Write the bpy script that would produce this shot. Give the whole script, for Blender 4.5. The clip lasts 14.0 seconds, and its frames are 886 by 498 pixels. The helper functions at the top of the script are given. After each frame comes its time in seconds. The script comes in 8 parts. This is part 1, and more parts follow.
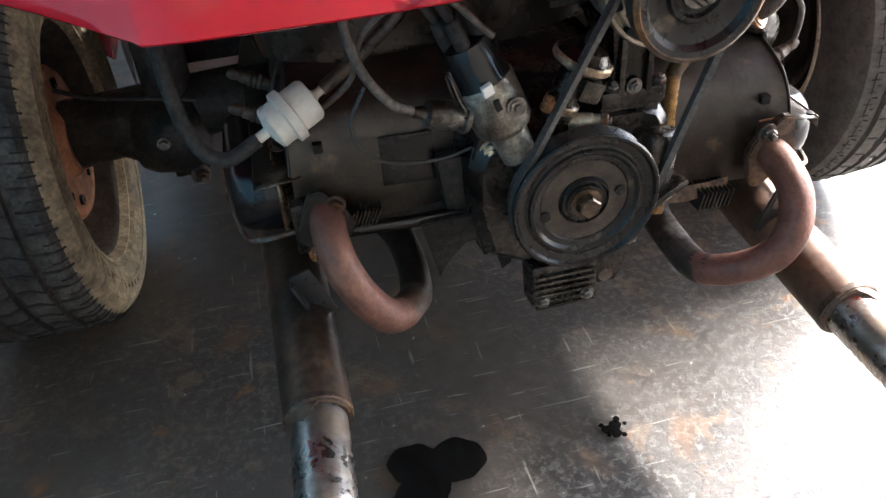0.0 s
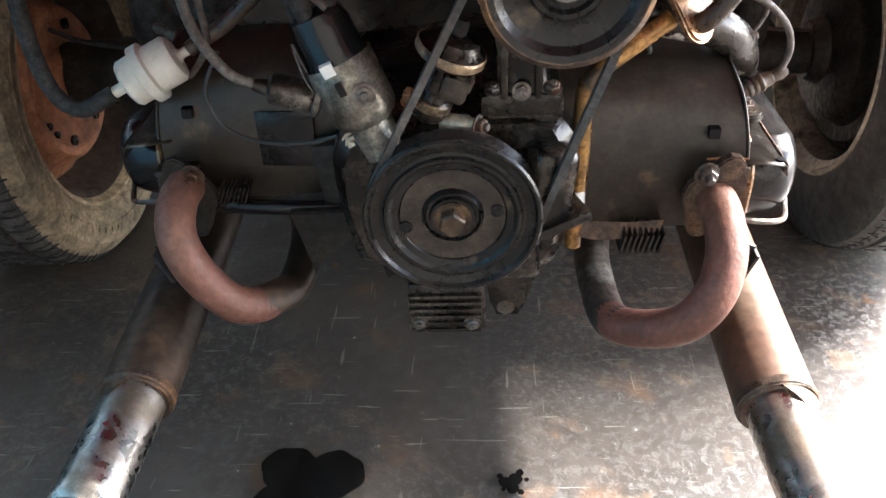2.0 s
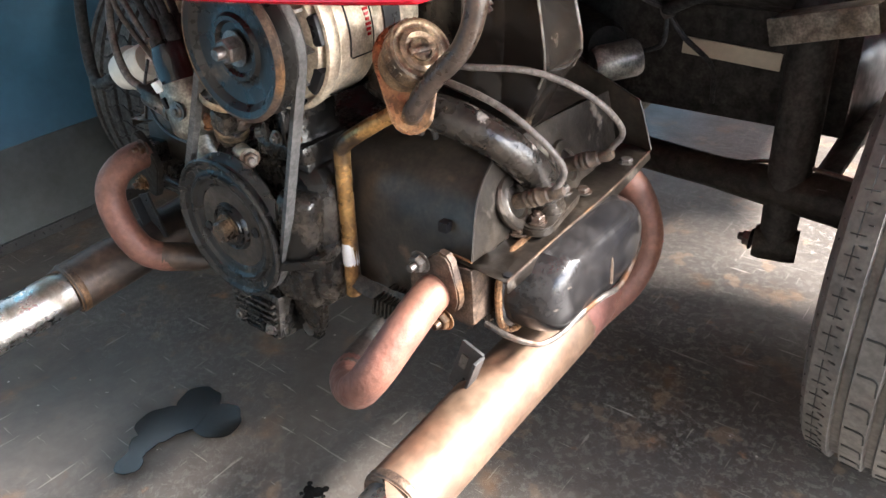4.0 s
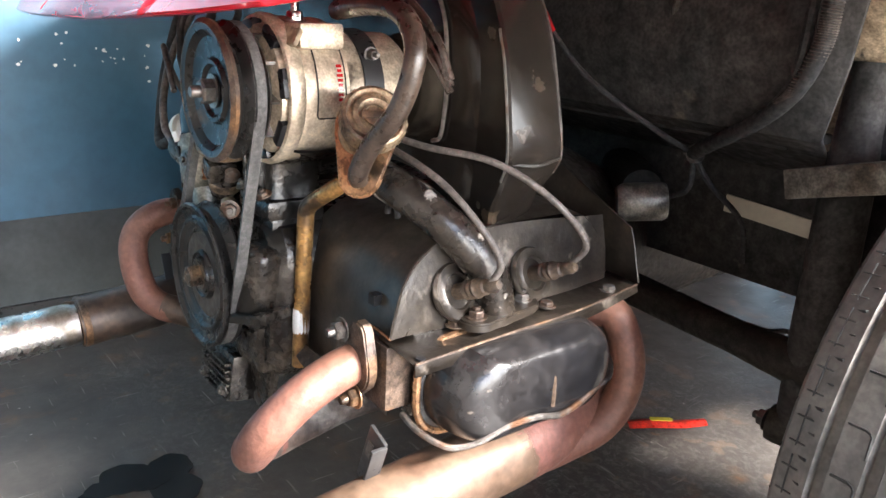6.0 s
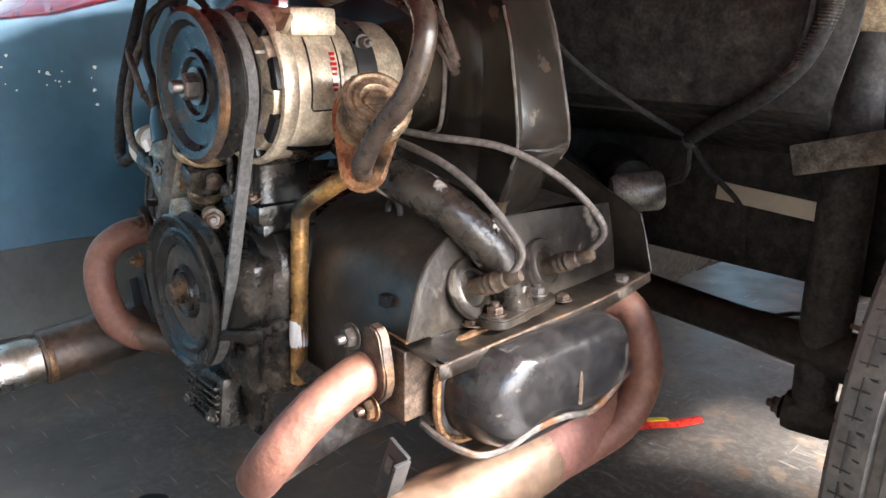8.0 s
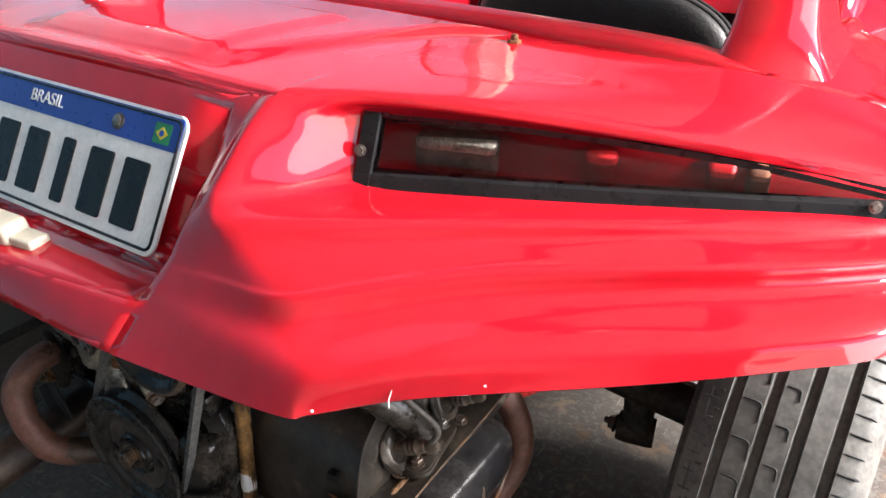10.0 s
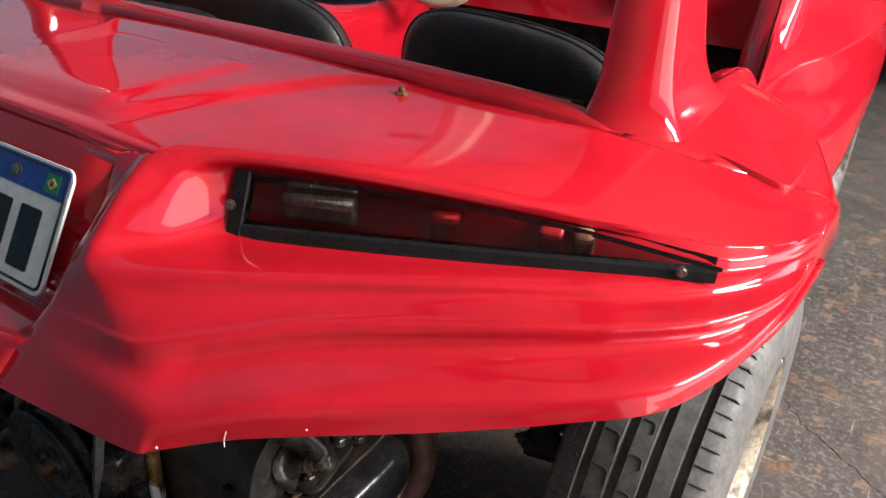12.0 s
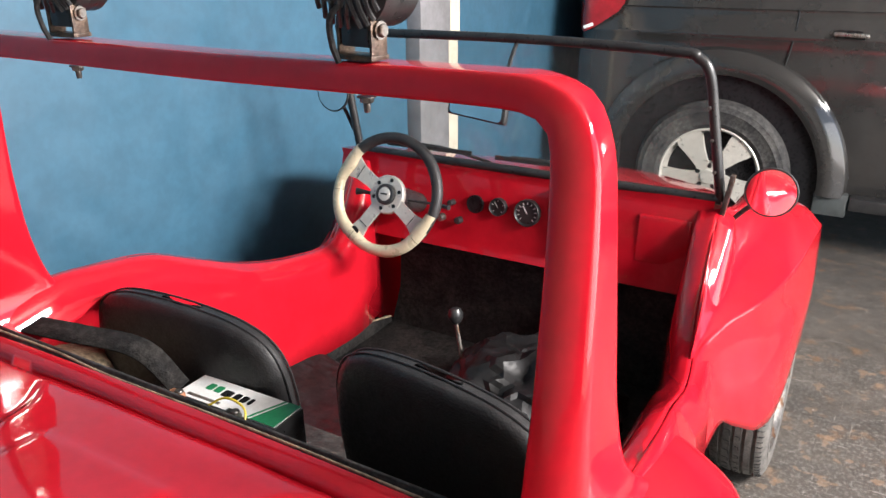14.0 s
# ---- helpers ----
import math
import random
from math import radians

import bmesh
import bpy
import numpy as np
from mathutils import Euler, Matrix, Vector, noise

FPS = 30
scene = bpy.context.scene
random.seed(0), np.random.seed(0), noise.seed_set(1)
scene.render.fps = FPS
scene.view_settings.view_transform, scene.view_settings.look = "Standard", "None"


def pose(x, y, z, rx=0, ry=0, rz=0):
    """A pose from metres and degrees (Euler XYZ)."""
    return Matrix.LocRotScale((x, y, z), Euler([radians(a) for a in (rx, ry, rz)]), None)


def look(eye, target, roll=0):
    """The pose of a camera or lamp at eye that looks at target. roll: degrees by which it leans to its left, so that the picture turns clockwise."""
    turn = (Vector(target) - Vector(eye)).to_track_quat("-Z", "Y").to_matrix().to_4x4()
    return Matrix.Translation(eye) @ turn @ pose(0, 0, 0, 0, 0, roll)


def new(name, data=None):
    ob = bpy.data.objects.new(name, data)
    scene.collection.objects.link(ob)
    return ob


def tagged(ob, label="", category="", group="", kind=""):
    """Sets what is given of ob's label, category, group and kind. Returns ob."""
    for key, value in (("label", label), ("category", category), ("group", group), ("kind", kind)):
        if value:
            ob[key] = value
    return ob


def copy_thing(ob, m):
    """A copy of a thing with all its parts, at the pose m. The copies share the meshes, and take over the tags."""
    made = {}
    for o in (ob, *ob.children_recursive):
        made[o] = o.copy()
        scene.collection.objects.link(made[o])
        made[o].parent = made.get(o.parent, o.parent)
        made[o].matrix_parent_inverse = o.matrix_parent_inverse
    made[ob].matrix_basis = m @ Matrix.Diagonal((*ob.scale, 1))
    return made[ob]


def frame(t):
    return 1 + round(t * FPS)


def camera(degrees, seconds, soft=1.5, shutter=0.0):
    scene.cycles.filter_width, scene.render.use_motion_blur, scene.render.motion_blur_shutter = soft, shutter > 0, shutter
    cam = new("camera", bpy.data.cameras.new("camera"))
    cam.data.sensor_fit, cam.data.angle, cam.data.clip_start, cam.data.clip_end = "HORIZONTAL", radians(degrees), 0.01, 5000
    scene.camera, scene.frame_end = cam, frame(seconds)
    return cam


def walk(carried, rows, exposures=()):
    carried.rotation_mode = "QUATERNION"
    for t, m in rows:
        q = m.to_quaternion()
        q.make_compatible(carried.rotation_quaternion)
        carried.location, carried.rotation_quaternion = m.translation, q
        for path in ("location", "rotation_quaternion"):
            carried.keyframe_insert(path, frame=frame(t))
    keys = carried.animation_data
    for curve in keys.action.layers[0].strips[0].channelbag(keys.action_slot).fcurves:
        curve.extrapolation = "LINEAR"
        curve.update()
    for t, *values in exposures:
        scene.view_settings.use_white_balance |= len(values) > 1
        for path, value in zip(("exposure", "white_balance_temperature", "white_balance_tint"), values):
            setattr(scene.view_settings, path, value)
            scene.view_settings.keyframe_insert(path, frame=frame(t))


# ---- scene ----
cam = camera(59.9, 14.0)
PATH = [
    (0, (-0.304, -0.673, 0.909), (0.006, 0.893, -0.295), -4.6),
    (0.5, (-0.278, -0.696, 0.894), (0.069, 0.872, -0.298), -4.1),
    (1, (-0.245, -0.668, 0.896), (0.036, 0.929, -0.274), -3.0),
    (1.5, (-0.122, -0.641, 0.847), (-0.027, 0.992, -0.304), -2.9),
    (2, (0.029, -0.624, 0.836), (-0.074, 0.987, -0.344), -3.2),
    (2.5, (0.12, -0.615, 0.874), (-0.18, 0.931, -0.359), -3.5),
    (3, (0.304, -0.571, 0.907), (-0.198, 0.879, -0.375), -3.5),
    (3.5, (0.519, -0.491, 0.88), (-0.316, 0.872, -0.322), -4.4),
    (3.7, (0.62, -0.472, 0.867), (-0.337, 0.87, -0.265), -4.5),
    (5.8, (0.864, -0.299, 0.747), (-0.636, 0.848, 0.088), 2.7),
    (6, (0.865, -0.305, 0.745), (-0.629, 0.872, 0.126), 2.9),
    (6.5, (0.878, -0.288, 0.712), (-0.553, 0.998, 0.163), 3.2),
    (7, (0.896, -0.269, 0.715), (-0.457, 1.109, 0.196), 3.0),
    (7.5, (0.851, -0.3, 0.698), (-0.512, 1.067, 0.176), 2.2),
    (8, (0.794, -0.327, 0.7), (-0.626, 0.967, 0.147), 0.7),
    (8.5, (0.728, -0.37, 0.768), (-0.638, 0.931, 0.103), -1.0),
    (9, (0.703, -0.391, 0.937), (-0.422, 1.049, 0.125), -1.4),
    (9.2, (0.685, -0.397, 1.005), (-0.348, 1.083, 0.143), -1.1),
    (11.3, (0.843, -0.386, 1.152), (-0.096, 1.067, 0.149), 0.6),
    (11.5, (0.849, -0.385, 1.158), (-0.091, 1.068, 0.155), 0.7),
    (12, (0.859, -0.349, 1.197), (-0.092, 1.113, 0.218), 1.5),
    (12.4, (0.775, -0.268, 1.281), (-0.17, 1.234, 0.358), 2.3),
    (12.5, (0.777, -0.247, 1.326), (-0.185, 1.257, 0.424), 1.6),
    (13, (0.746, -0.227, 1.473), (-0.223, 1.32, 0.656), 0.5),
    (13.5, (0.798, -0.266, 1.56), (-0.162, 1.332, 0.836), -0.7),
    (13.7, (0.809, -0.234, 1.557), (-0.148, 1.379, 0.861), -0.6),
    (13.9, (0.820, -0.202, 1.554), (-0.138, 1.406, 0.849), -0.5),
    (14, (0.826, -0.186, 1.552), (-0.125, 1.415, 0.822), -0.5),
]
EXPOSURE = ((0, 3.3), (1.5, 3.5), (2.5, 3.6), (3.7, 3.6), (6.0, 3.55), (8.0, 3.55), (8.5, 3.6), (8.8, 3.4), (9.2, 2.95), (10.0, 2.15), (11.3, 1.5), (12.2, 0.95), (13.0, 0.95), (13.5, 1.2), (14.0, 1.4))
walk(cam, [(t, look(eye, target, roll)) for t, eye, target, roll in PATH], EXPOSURE)

# ---- light ----
world = bpy.data.worlds.new("sky")
scene.world = world
world.use_nodes = True
wn = world.node_tree
sky = wn.nodes.new("ShaderNodeTexSky")
sky.sky_type, sky.sun_disc = "NISHITA", False
sky.sun_elevation, sky.sun_rotation = radians(58), radians(84)
wn.links.new(sky.outputs["Color"], wn.nodes["Background"].inputs["Color"])
wn.nodes["Background"].inputs["Strength"].default_value = 0.10


def lamp(name, kind, m, energy, color=(1, 1, 1), **more):
    data = bpy.data.lights.new(name, kind)
    data.energy, data.color = energy, color
    ob = new(name, data)
    ob.matrix_world = m
    return ob


sun = lamp("sun", "SUN", look((5.3, 0.6, 8.5), (0, 0, 0)), 3.6, (1.0, 0.94, 0.85))
sun.data.angle = radians(0.6)
# added area lamps for sky: strong strip in the wide door's head, panel below
door_strip = lamp("door_strip", "AREA", look((3.44, 1.55, 2.72), (0, 1.3, 0.05)), 200, (1.0, 0.950, 0.925))
door_strip.data.shape, door_strip.data.size, door_strip.data.size_y = "RECTANGLE", 1.9, 0.30
door_light = lamp("door_light", "AREA", look((3.45, 1.3, 1.0), (0, 1.0, 0.5)), 34, (1.0, 0.965, 0.975))
door_light.data.shape, door_light.data.size, door_light.data.size_y = "RECTANGLE", 4.4, 1.6


# ---- materials ----
def mat(name, a, b=None, rough=0.5, metal=0.0, scale=14.0, bump=0.15, bscale=90.0, coat=0.0, wear=None, amount=0.55, wscale=9.0, wrough=None, sharp=0.06, spread=0.12, spec=0.5, grain=0.4):
    """Two tones mixed by noise, a rougher grain, fine relief, and patches of a third colour."""
    m = bpy.data.materials.new(name)
    m.use_nodes = True
    t = m.node_tree
    p = t.nodes["Principled BSDF"]
    co = t.nodes.new("ShaderNodeTexCoord").outputs["Object"]

    def noise_at(s, detail=6.0):
        n = t.nodes.new("ShaderNodeTexNoise")
        n.inputs["Scale"].default_value, n.inputs["Detail"].default_value = s, detail
        t.links.new(co, n.inputs["Vector"])
        return n.outputs["Fac"]

    def ramp(fac, lo, hi, c0, c1):
        r = t.nodes.new("ShaderNodeValToRGB")
        r.color_ramp.elements[0].position, r.color_ramp.elements[1].position = lo, hi
        r.color_ramp.elements[0].color, r.color_ramp.elements[1].color = c0, c1
        t.links.new(fac, r.inputs["Fac"])
        return r.outputs["Color"]

    b = b or tuple(v * 0.75 for v in a)
    col = ramp(noise_at(scale), 0.5 - spread, 0.5 + spread, (*a, 1), (*b, 1))
    lo, hi = rough * 0.78, min(rough * 1.3, 1)
    rgh = ramp(noise_at(scale * 5, 4), 0.35, 0.65, (lo,) * 3 + (1,), (hi,) * 3 + (1,))
    if wear:
        mask = ramp(noise_at(wscale, 8), amount - sharp, amount + sharp, (0, 0, 0, 1), (1, 1, 1, 1))
        for first, then in ((col, wear), (rgh, (wrough if wrough is not None else rough,) * 3)):
            mix = t.nodes.new("ShaderNodeMixRGB")
            t.links.new(mask, mix.inputs["Fac"])
            t.links.new(first, mix.inputs["Color1"])
            mix.inputs["Color2"].default_value = (*then, 1)
            if first is col:
                col_out = mix.outputs["Color"]
            else:
                rgh = mix.outputs["Color"]
        col = col_out
    if grain:
        # fine mottling and grit over the larger tones
        for s, f, lo, hi in ((scale * 4.5, grain, 0.36, 0.62), (scale * 17, grain * 0.7, 0.40, 0.60)):
            g = t.nodes.new("ShaderNodeMixRGB")
            g.blend_type, g.inputs["Fac"].default_value = "MULTIPLY", 1.0
            t.links.new(col, g.inputs["Color1"])
            t.links.new(ramp(noise_at(s, 9), lo, hi, (1 - f,) * 3 + (1,), (1 + 0.5 * f,) * 3 + (1,)), g.inputs["Color2"])
            col = g.outputs["Color"]
    t.links.new(col, p.inputs["Base Color"])
    t.links.new(rgh, p.inputs["Roughness"])
    p.inputs["Metallic"].default_value = metal
    p.inputs["Specular IOR Level"].default_value = spec
    p.inputs["Coat Weight"].default_value = coat
    p.inputs["Coat Roughness"].default_value = 0.06
    if bump:
        bn = t.nodes.new("ShaderNodeBump")
        bn.inputs["Strength"].default_value, bn.inputs["Distance"].default_value = bump, 0.004
        t.links.new(noise_at(bscale, 5), bn.inputs["Height"])
        t.links.new(bn.outputs["Normal"], p.inputs["Normal"])
    return m


RED = mat("red_gelcoat", (0.49, 0.0085, 0.019), (0.44, 0.0072, 0.017), 0.06, scale=3, bump=0.025, bscale=9, coat=0.15, grain=0.06, spec=0.5)
BLACK_TIN = mat("black_tinware", (0.024, 0.019, 0.0145), (0.040, 0.031, 0.023), 0.38, 0.15, scale=11, bump=0.22, bscale=40, wear=(0.080, 0.054, 0.034), amount=0.66, wscale=30, wrough=0.45, sharp=0.05, spec=0.5, grain=0.3)
DUCT = mat("worn_black_duct", (0.017, 0.0135, 0.011), (0.030, 0.024, 0.019), 0.20, 0.2, scale=7, bump=0.30, bscale=14, wear=(0.075, 0.052, 0.034), amount=0.68, wscale=22, wrough=0.4, sharp=0.05, spec=0.6, grain=0.25)
SCUFFED = mat("scuffed_sheet_metal", (0.056, 0.045, 0.034), (0.019, 0.015, 0.012), 0.36, 0.4, scale=10, bump=0.25, wear=(0.20, 0.17, 0.14), amount=0.64, wscale=24, sharp=0.035, spec=0.5, grain=0.3)
BLACK_GLOSS = mat("black_enamel", (0.007, 0.007, 0.008), (0.014, 0.013, 0.013), 0.20, scale=10, bump=0.5, bscale=16, spec=0.4, wear=(0.16, 0.13, 0.10), amount=0.70, wscale=26, wrough=0.5, sharp=0.025, grain=0.3)
GRIME = mat("oily_grime", (0.016, 0.0145, 0.0135), (0.036, 0.031, 0.025), 0.5, scale=22, bump=0.6, bscale=60, spec=0.2)
CASE = mat("crankcase_alloy", (0.070, 0.057, 0.045), (0.022, 0.018, 0.015), 0.27, 0.35, scale=30, bump=0.5, bscale=70, wear=(0.009, 0.008, 0.007), amount=0.50, wscale=14, spec=0.5)
ALLOY = mat("aluminium", (0.62, 0.53, 0.40), (0.44, 0.36, 0.265), 0.40, 0.5, scale=22, bump=0.12, wear=(0.07, 0.052, 0.036), amount=0.62, wscale=16, wrough=0.6, sharp=0.05, grain=0.28)
STEEL = mat("worn_steel", (0.20, 0.185, 0.17), (0.11, 0.10, 0.09), 0.36, 0.8, scale=40, bump=0.15, wear=(0.11, 0.055, 0.03), amount=0.58, wscale=25, wrough=0.7, grain=0.25)
CHROME = mat("dull_chrome", (0.58, 0.57, 0.55), (0.46, 0.43, 0.40), 0.26, 1.0, scale=24, bump=0.05, wear=(0.24, 0.20, 0.16), amount=0.56, wscale=16, wrough=0.5, grain=0.15)
PIPE = mat("scaled_red_pipe", (0.165, 0.066, 0.050), (0.115, 0.046, 0.036), 0.55, 0.15, scale=9, bump=0.35, bscale=110, wear=(0.205, 0.098, 0.060), amount=0.56, wscale=6, sharp=0.2, grain=0.22)
PIPE_ASH = mat("ash_streaked_pipe", (0.055, 0.038, 0.030), (0.032, 0.024, 0.020), 0.6, 0.1, scale=8, bump=0.4, bscale=110, wear=(0.42, 0.38, 0.33), amount=0.60, wscale=12, sharp=0.10)
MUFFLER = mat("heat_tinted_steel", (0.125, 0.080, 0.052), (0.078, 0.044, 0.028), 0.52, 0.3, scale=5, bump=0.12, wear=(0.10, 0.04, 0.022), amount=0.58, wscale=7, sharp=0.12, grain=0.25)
# darker counterpart of the silencer steel, used on the -x side only
DARK_STEEL = mat("dark_brown_steel", (0.040, 0.031, 0.025), (0.024, 0.018, 0.015), 0.42, 0.3, scale=5, bump=0.15, wear=(0.12, 0.072, 0.045), amount=0.57, wscale=4, sharp=0.2)
OIL_CAP = mat("oiled_tan_steel", (0.38, 0.28, 0.18), (0.22, 0.15, 0.09), 0.38, 0.5, scale=26, bump=0.5, bscale=120, wear=(0.06, 0.042, 0.03), amount=0.56, wscale=40, sharp=0.08)
RUST = mat("rust_band", (0.30, 0.13, 0.05), (0.17, 0.07, 0.03), 0.75, 0.2, scale=30, bump=0.4)
BRASS = mat("oiled_brown_steel", (0.32, 0.175, 0.085), (0.16, 0.088, 0.048), 0.28, 0.6, scale=18, bump=0.15, wear=(0.05, 0.032, 0.02), amount=0.60, wscale=20)
SCRATCHED = mat("scratched_black_paint", (0.022, 0.018, 0.015), (0.045, 0.036, 0.028), 0.26, 0.2, scale=12, bump=0.3, wear=(0.46, 0.42, 0.37), amount=0.635, wscale=38, sharp=0.02)
GOLD_TUBE = mat("ochre_plated_tube", (0.42, 0.235, 0.08), (0.26, 0.14, 0.055), 0.30, 0.6, scale=14, bump=0.1, wear=(0.06, 0.04, 0.025), amount=0.63, wscale=16)
RUBBER = mat("rubber", (0.020, 0.020, 0.021), (0.032, 0.031, 0.03), 0.75, scale=30, bump=0.2, spec=0.3)
TYRE = mat("tyre_rubber", (0.030, 0.030, 0.031), (0.05, 0.048, 0.046), 0.8, scale=12, bump=0.25, wear=(0.10, 0.095, 0.088), amount=0.62, wscale=9, sharp=0.2, spec=0.3)
TYRE_DUST = mat("dusty_tyre_rubber", (0.085, 0.081, 0.076), (0.108, 0.102, 0.094), 0.62, scale=10, bump=0.15, wear=(0.135, 0.124, 0.108), amount=0.6, wscale=7, sharp=0.2, grain=0.25)
PULLEY = mat("worn_black_pulley", (0.008, 0.0078, 0.0078), (0.015, 0.0138, 0.0125), 0.29, 0.0, scale=14, bump=0.10, wear=(0.085, 0.062, 0.042), amount=0.68, wscale=30, wrough=0.5, sharp=0.04, spec=0.32, grain=0.25)
WORN_FACE = mat("dusty_worn_steel", (0.080, 0.061, 0.046), (0.034, 0.027, 0.022), 0.42, 0.3, scale=18, bump=0.2, wear=(0.035, 0.03, 0.026), amount=0.60, wscale=20, sharp=0.12)
GROOVE = mat("tread_groove", (0.012, 0.012, 0.012), (0.02, 0.02, 0.02), 0.9)
BELT = mat("worn_belt_rubber", (0.085, 0.081, 0.076), (0.055, 0.052, 0.049), 0.6, scale=40, bump=0.3, bscale=200)
HOSE = mat("aged_hose", (0.055, 0.038, 0.028), (0.03, 0.022, 0.018), 0.30, scale=18, bump=0.12, wear=(0.12, 0.085, 0.06), amount=0.66, wscale=20)
WIRE_GREY = mat("dusty_lead", (0.12, 0.10, 0.085), (0.065, 0.053, 0.045), 0.6, scale=40, bump=0.1)
BOOT = mat("dry_brown_rubber", (0.10, 0.068, 0.042), (0.05, 0.035, 0.026), 0.55, scale=35, bump=0.2)
PLASTIC_W = mat("milky_plastic", (0.62, 0.61, 0.55), (0.52, 0.50, 0.44), 0.35, scale=12, bump=0.05, grain=0.06)
# this tan holds dust and also the warm bounce light on the sidewall
TYRE_TAN = mat("tan_dust_and_bounce_tyre", (0.24, 0.19, 0.125), (0.16, 0.125, 0.085), 0.85, scale=8, bump=0.2, wear=(0.30, 0.24, 0.16), amount=0.56, wscale=6, sharp=0.2)
OILY = mat("oily_brown_steel", (0.13, 0.09, 0.065), (0.07, 0.05, 0.04), 0.42, 0.6, scale=30, bump=0.3, wear=(0.2, 0.11, 0.055), amount=0.6, wscale=14)
COPPER_RIM = mat("copper_primer", (0.40, 0.17, 0.085), (0.30, 0.12, 0.06), 0.6, 0.1, scale=12, bump=0.2, wear=(0.12, 0.06, 0.04), amount=0.6, grain=0.25)
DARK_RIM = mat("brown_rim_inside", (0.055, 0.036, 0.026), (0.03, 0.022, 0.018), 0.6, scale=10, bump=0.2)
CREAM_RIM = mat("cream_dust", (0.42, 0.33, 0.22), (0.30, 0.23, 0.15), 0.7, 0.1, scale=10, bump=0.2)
WALL_BLUE = mat("blue_wall_paint", (0.040, 0.112, 0.172), (0.036, 0.101, 0.157), 0.40, scale=2.2, bump=0.12, bscale=30, wear=(0.047, 0.126, 0.190), amount=0.6, wscale=1.1, sharp=0.2, grain=0.08)
WALL_GREY = mat("grey_dado_paint", (0.055, 0.063, 0.063), (0.040, 0.046, 0.046), 0.5, scale=4, bump=0.15, bscale=40, wear=(0.03, 0.033, 0.033), amount=0.6, wscale=5, grain=0.12)
PILLAR = mat("grey_pillar_paint", (0.22, 0.22, 0.23), (0.17, 0.17, 0.175), 0.55, scale=5, bump=0.1, grain=0.06)
CREAM = mat("cream_render", (0.62, 0.57, 0.46), (0.54, 0.49, 0.39), 0.7, scale=6, bump=0.15, grain=0.06)
WHITE = mat("dulled_plaster", (0.29, 0.275, 0.255), (0.23, 0.22, 0.205), 0.8, scale=3, bump=0.1, grain=0.08)
CEILING = mat("grey_ceiling_paint", (0.40, 0.39, 0.37), (0.34, 0.33, 0.315), 0.7, scale=3, bump=0.1, grain=0.05)
CONCRETE = mat("outdoor_concrete", (0.56, 0.51, 0.445), (0.48, 0.44, 0.385), 0.85, scale=2, bump=0.2, grain=0.15)
LEATHER = mat("black_leatherette", (0.021, 0.020, 0.0205), (0.028, 0.027, 0.0275), 0.46, scale=30, bump=0.25, bscale=260, spec=0.36, grain=0.06)
CARPET = mat("black_carpet", (0.016, 0.0152, 0.0150), (0.030, 0.0275, 0.0255), 0.95, scale=18, bump=0.6, bscale=220, spec=0.1)
TRIM_BLACK = mat("satin_black", (0.016, 0.016, 0.017), (0.026, 0.026, 0.026), 0.35, scale=20, bump=0.05, grain=0.06)
SILVER = mat("brushed_silver", (0.64, 0.62, 0.56), (0.58, 0.55, 0.49), 0.34, 0.35, scale=8, bump=0.0, grain=0.06)
CREAM_SATIN = mat("cream_satin", (0.60, 0.52, 0.37), (0.52, 0.44, 0.30), 0.3, 0.2, scale=6, bump=0.0, grain=0.06)
CAN_DARK = mat("stained_plated_can", (0.17, 0.16, 0.145), (0.07, 0.064, 0.056), 0.32, 0.7, scale=30, bump=0.15, wear=(0.04, 0.034, 0.028), amount=0.52, wscale=30)
OILY_DARK = mat("oil_dark_steel", (0.075, 0.052, 0.036), (0.03, 0.022, 0.017), 0.28, 0.5, scale=24, bump=0.3, wear=(0.17, 0.11, 0.065), amount=0.60, wscale=20, sharp=0.08)
CAN = mat("dull_zinc", (0.30, 0.285, 0.24), (0.2, 0.185, 0.155), 0.38, 0.6, scale=20, bump=0.1, wear=(0.09, 0.07, 0.05), amount=0.62)
SUV_PAINT = mat("black_car_paint", (0.020, 0.0195, 0.019), (0.027, 0.026, 0.025), 0.12, scale=2, bump=0.01, coat=0.6, grain=0.06)
LENS_RED = mat("red_lamp_lens", (0.40, 0.01, 0.015), (0.3, 0.01, 0.012), 0.12, scale=20, bump=0.1, coat=0.6, grain=0.06)
PLATE_W = mat("plate_white", (0.78, 0.78, 0.77), (0.72, 0.72, 0.71), 0.35, scale=20, bump=0.05, grain=0.06)
PLATE_B = mat("plate_blue", (0.018, 0.055, 0.32), (0.015, 0.05, 0.28), 0.35, scale=20, bump=0.03, grain=0.06)
INK = mat("black_ink", (0.008, 0.008, 0.009), (0.011, 0.011, 0.012), 0.3, bump=0, spec=0.25, grain=0.06)
GREEN = mat("label_green", (0.02, 0.22, 0.09), (0.015, 0.18, 0.07), 0.4, bump=0, grain=0.06)
YELLOW = mat("label_yellow", (0.65, 0.5, 0.04), (0.6, 0.46, 0.03), 0.4, bump=0, grain=0.06)
PAPER = mat("white_label", (0.74, 0.74, 0.72), (0.70, 0.70, 0.68), 0.4, bump=0.02, grain=0.06)
BARE_GRP = mat("bare_fibreglass", (0.50, 0.385, 0.26), (0.33, 0.24, 0.155), 0.7, scale=22, bump=1.0, bscale=34, wear=(0.03, 0.026, 0.022), amount=0.60, wscale=13, sharp=0.03)
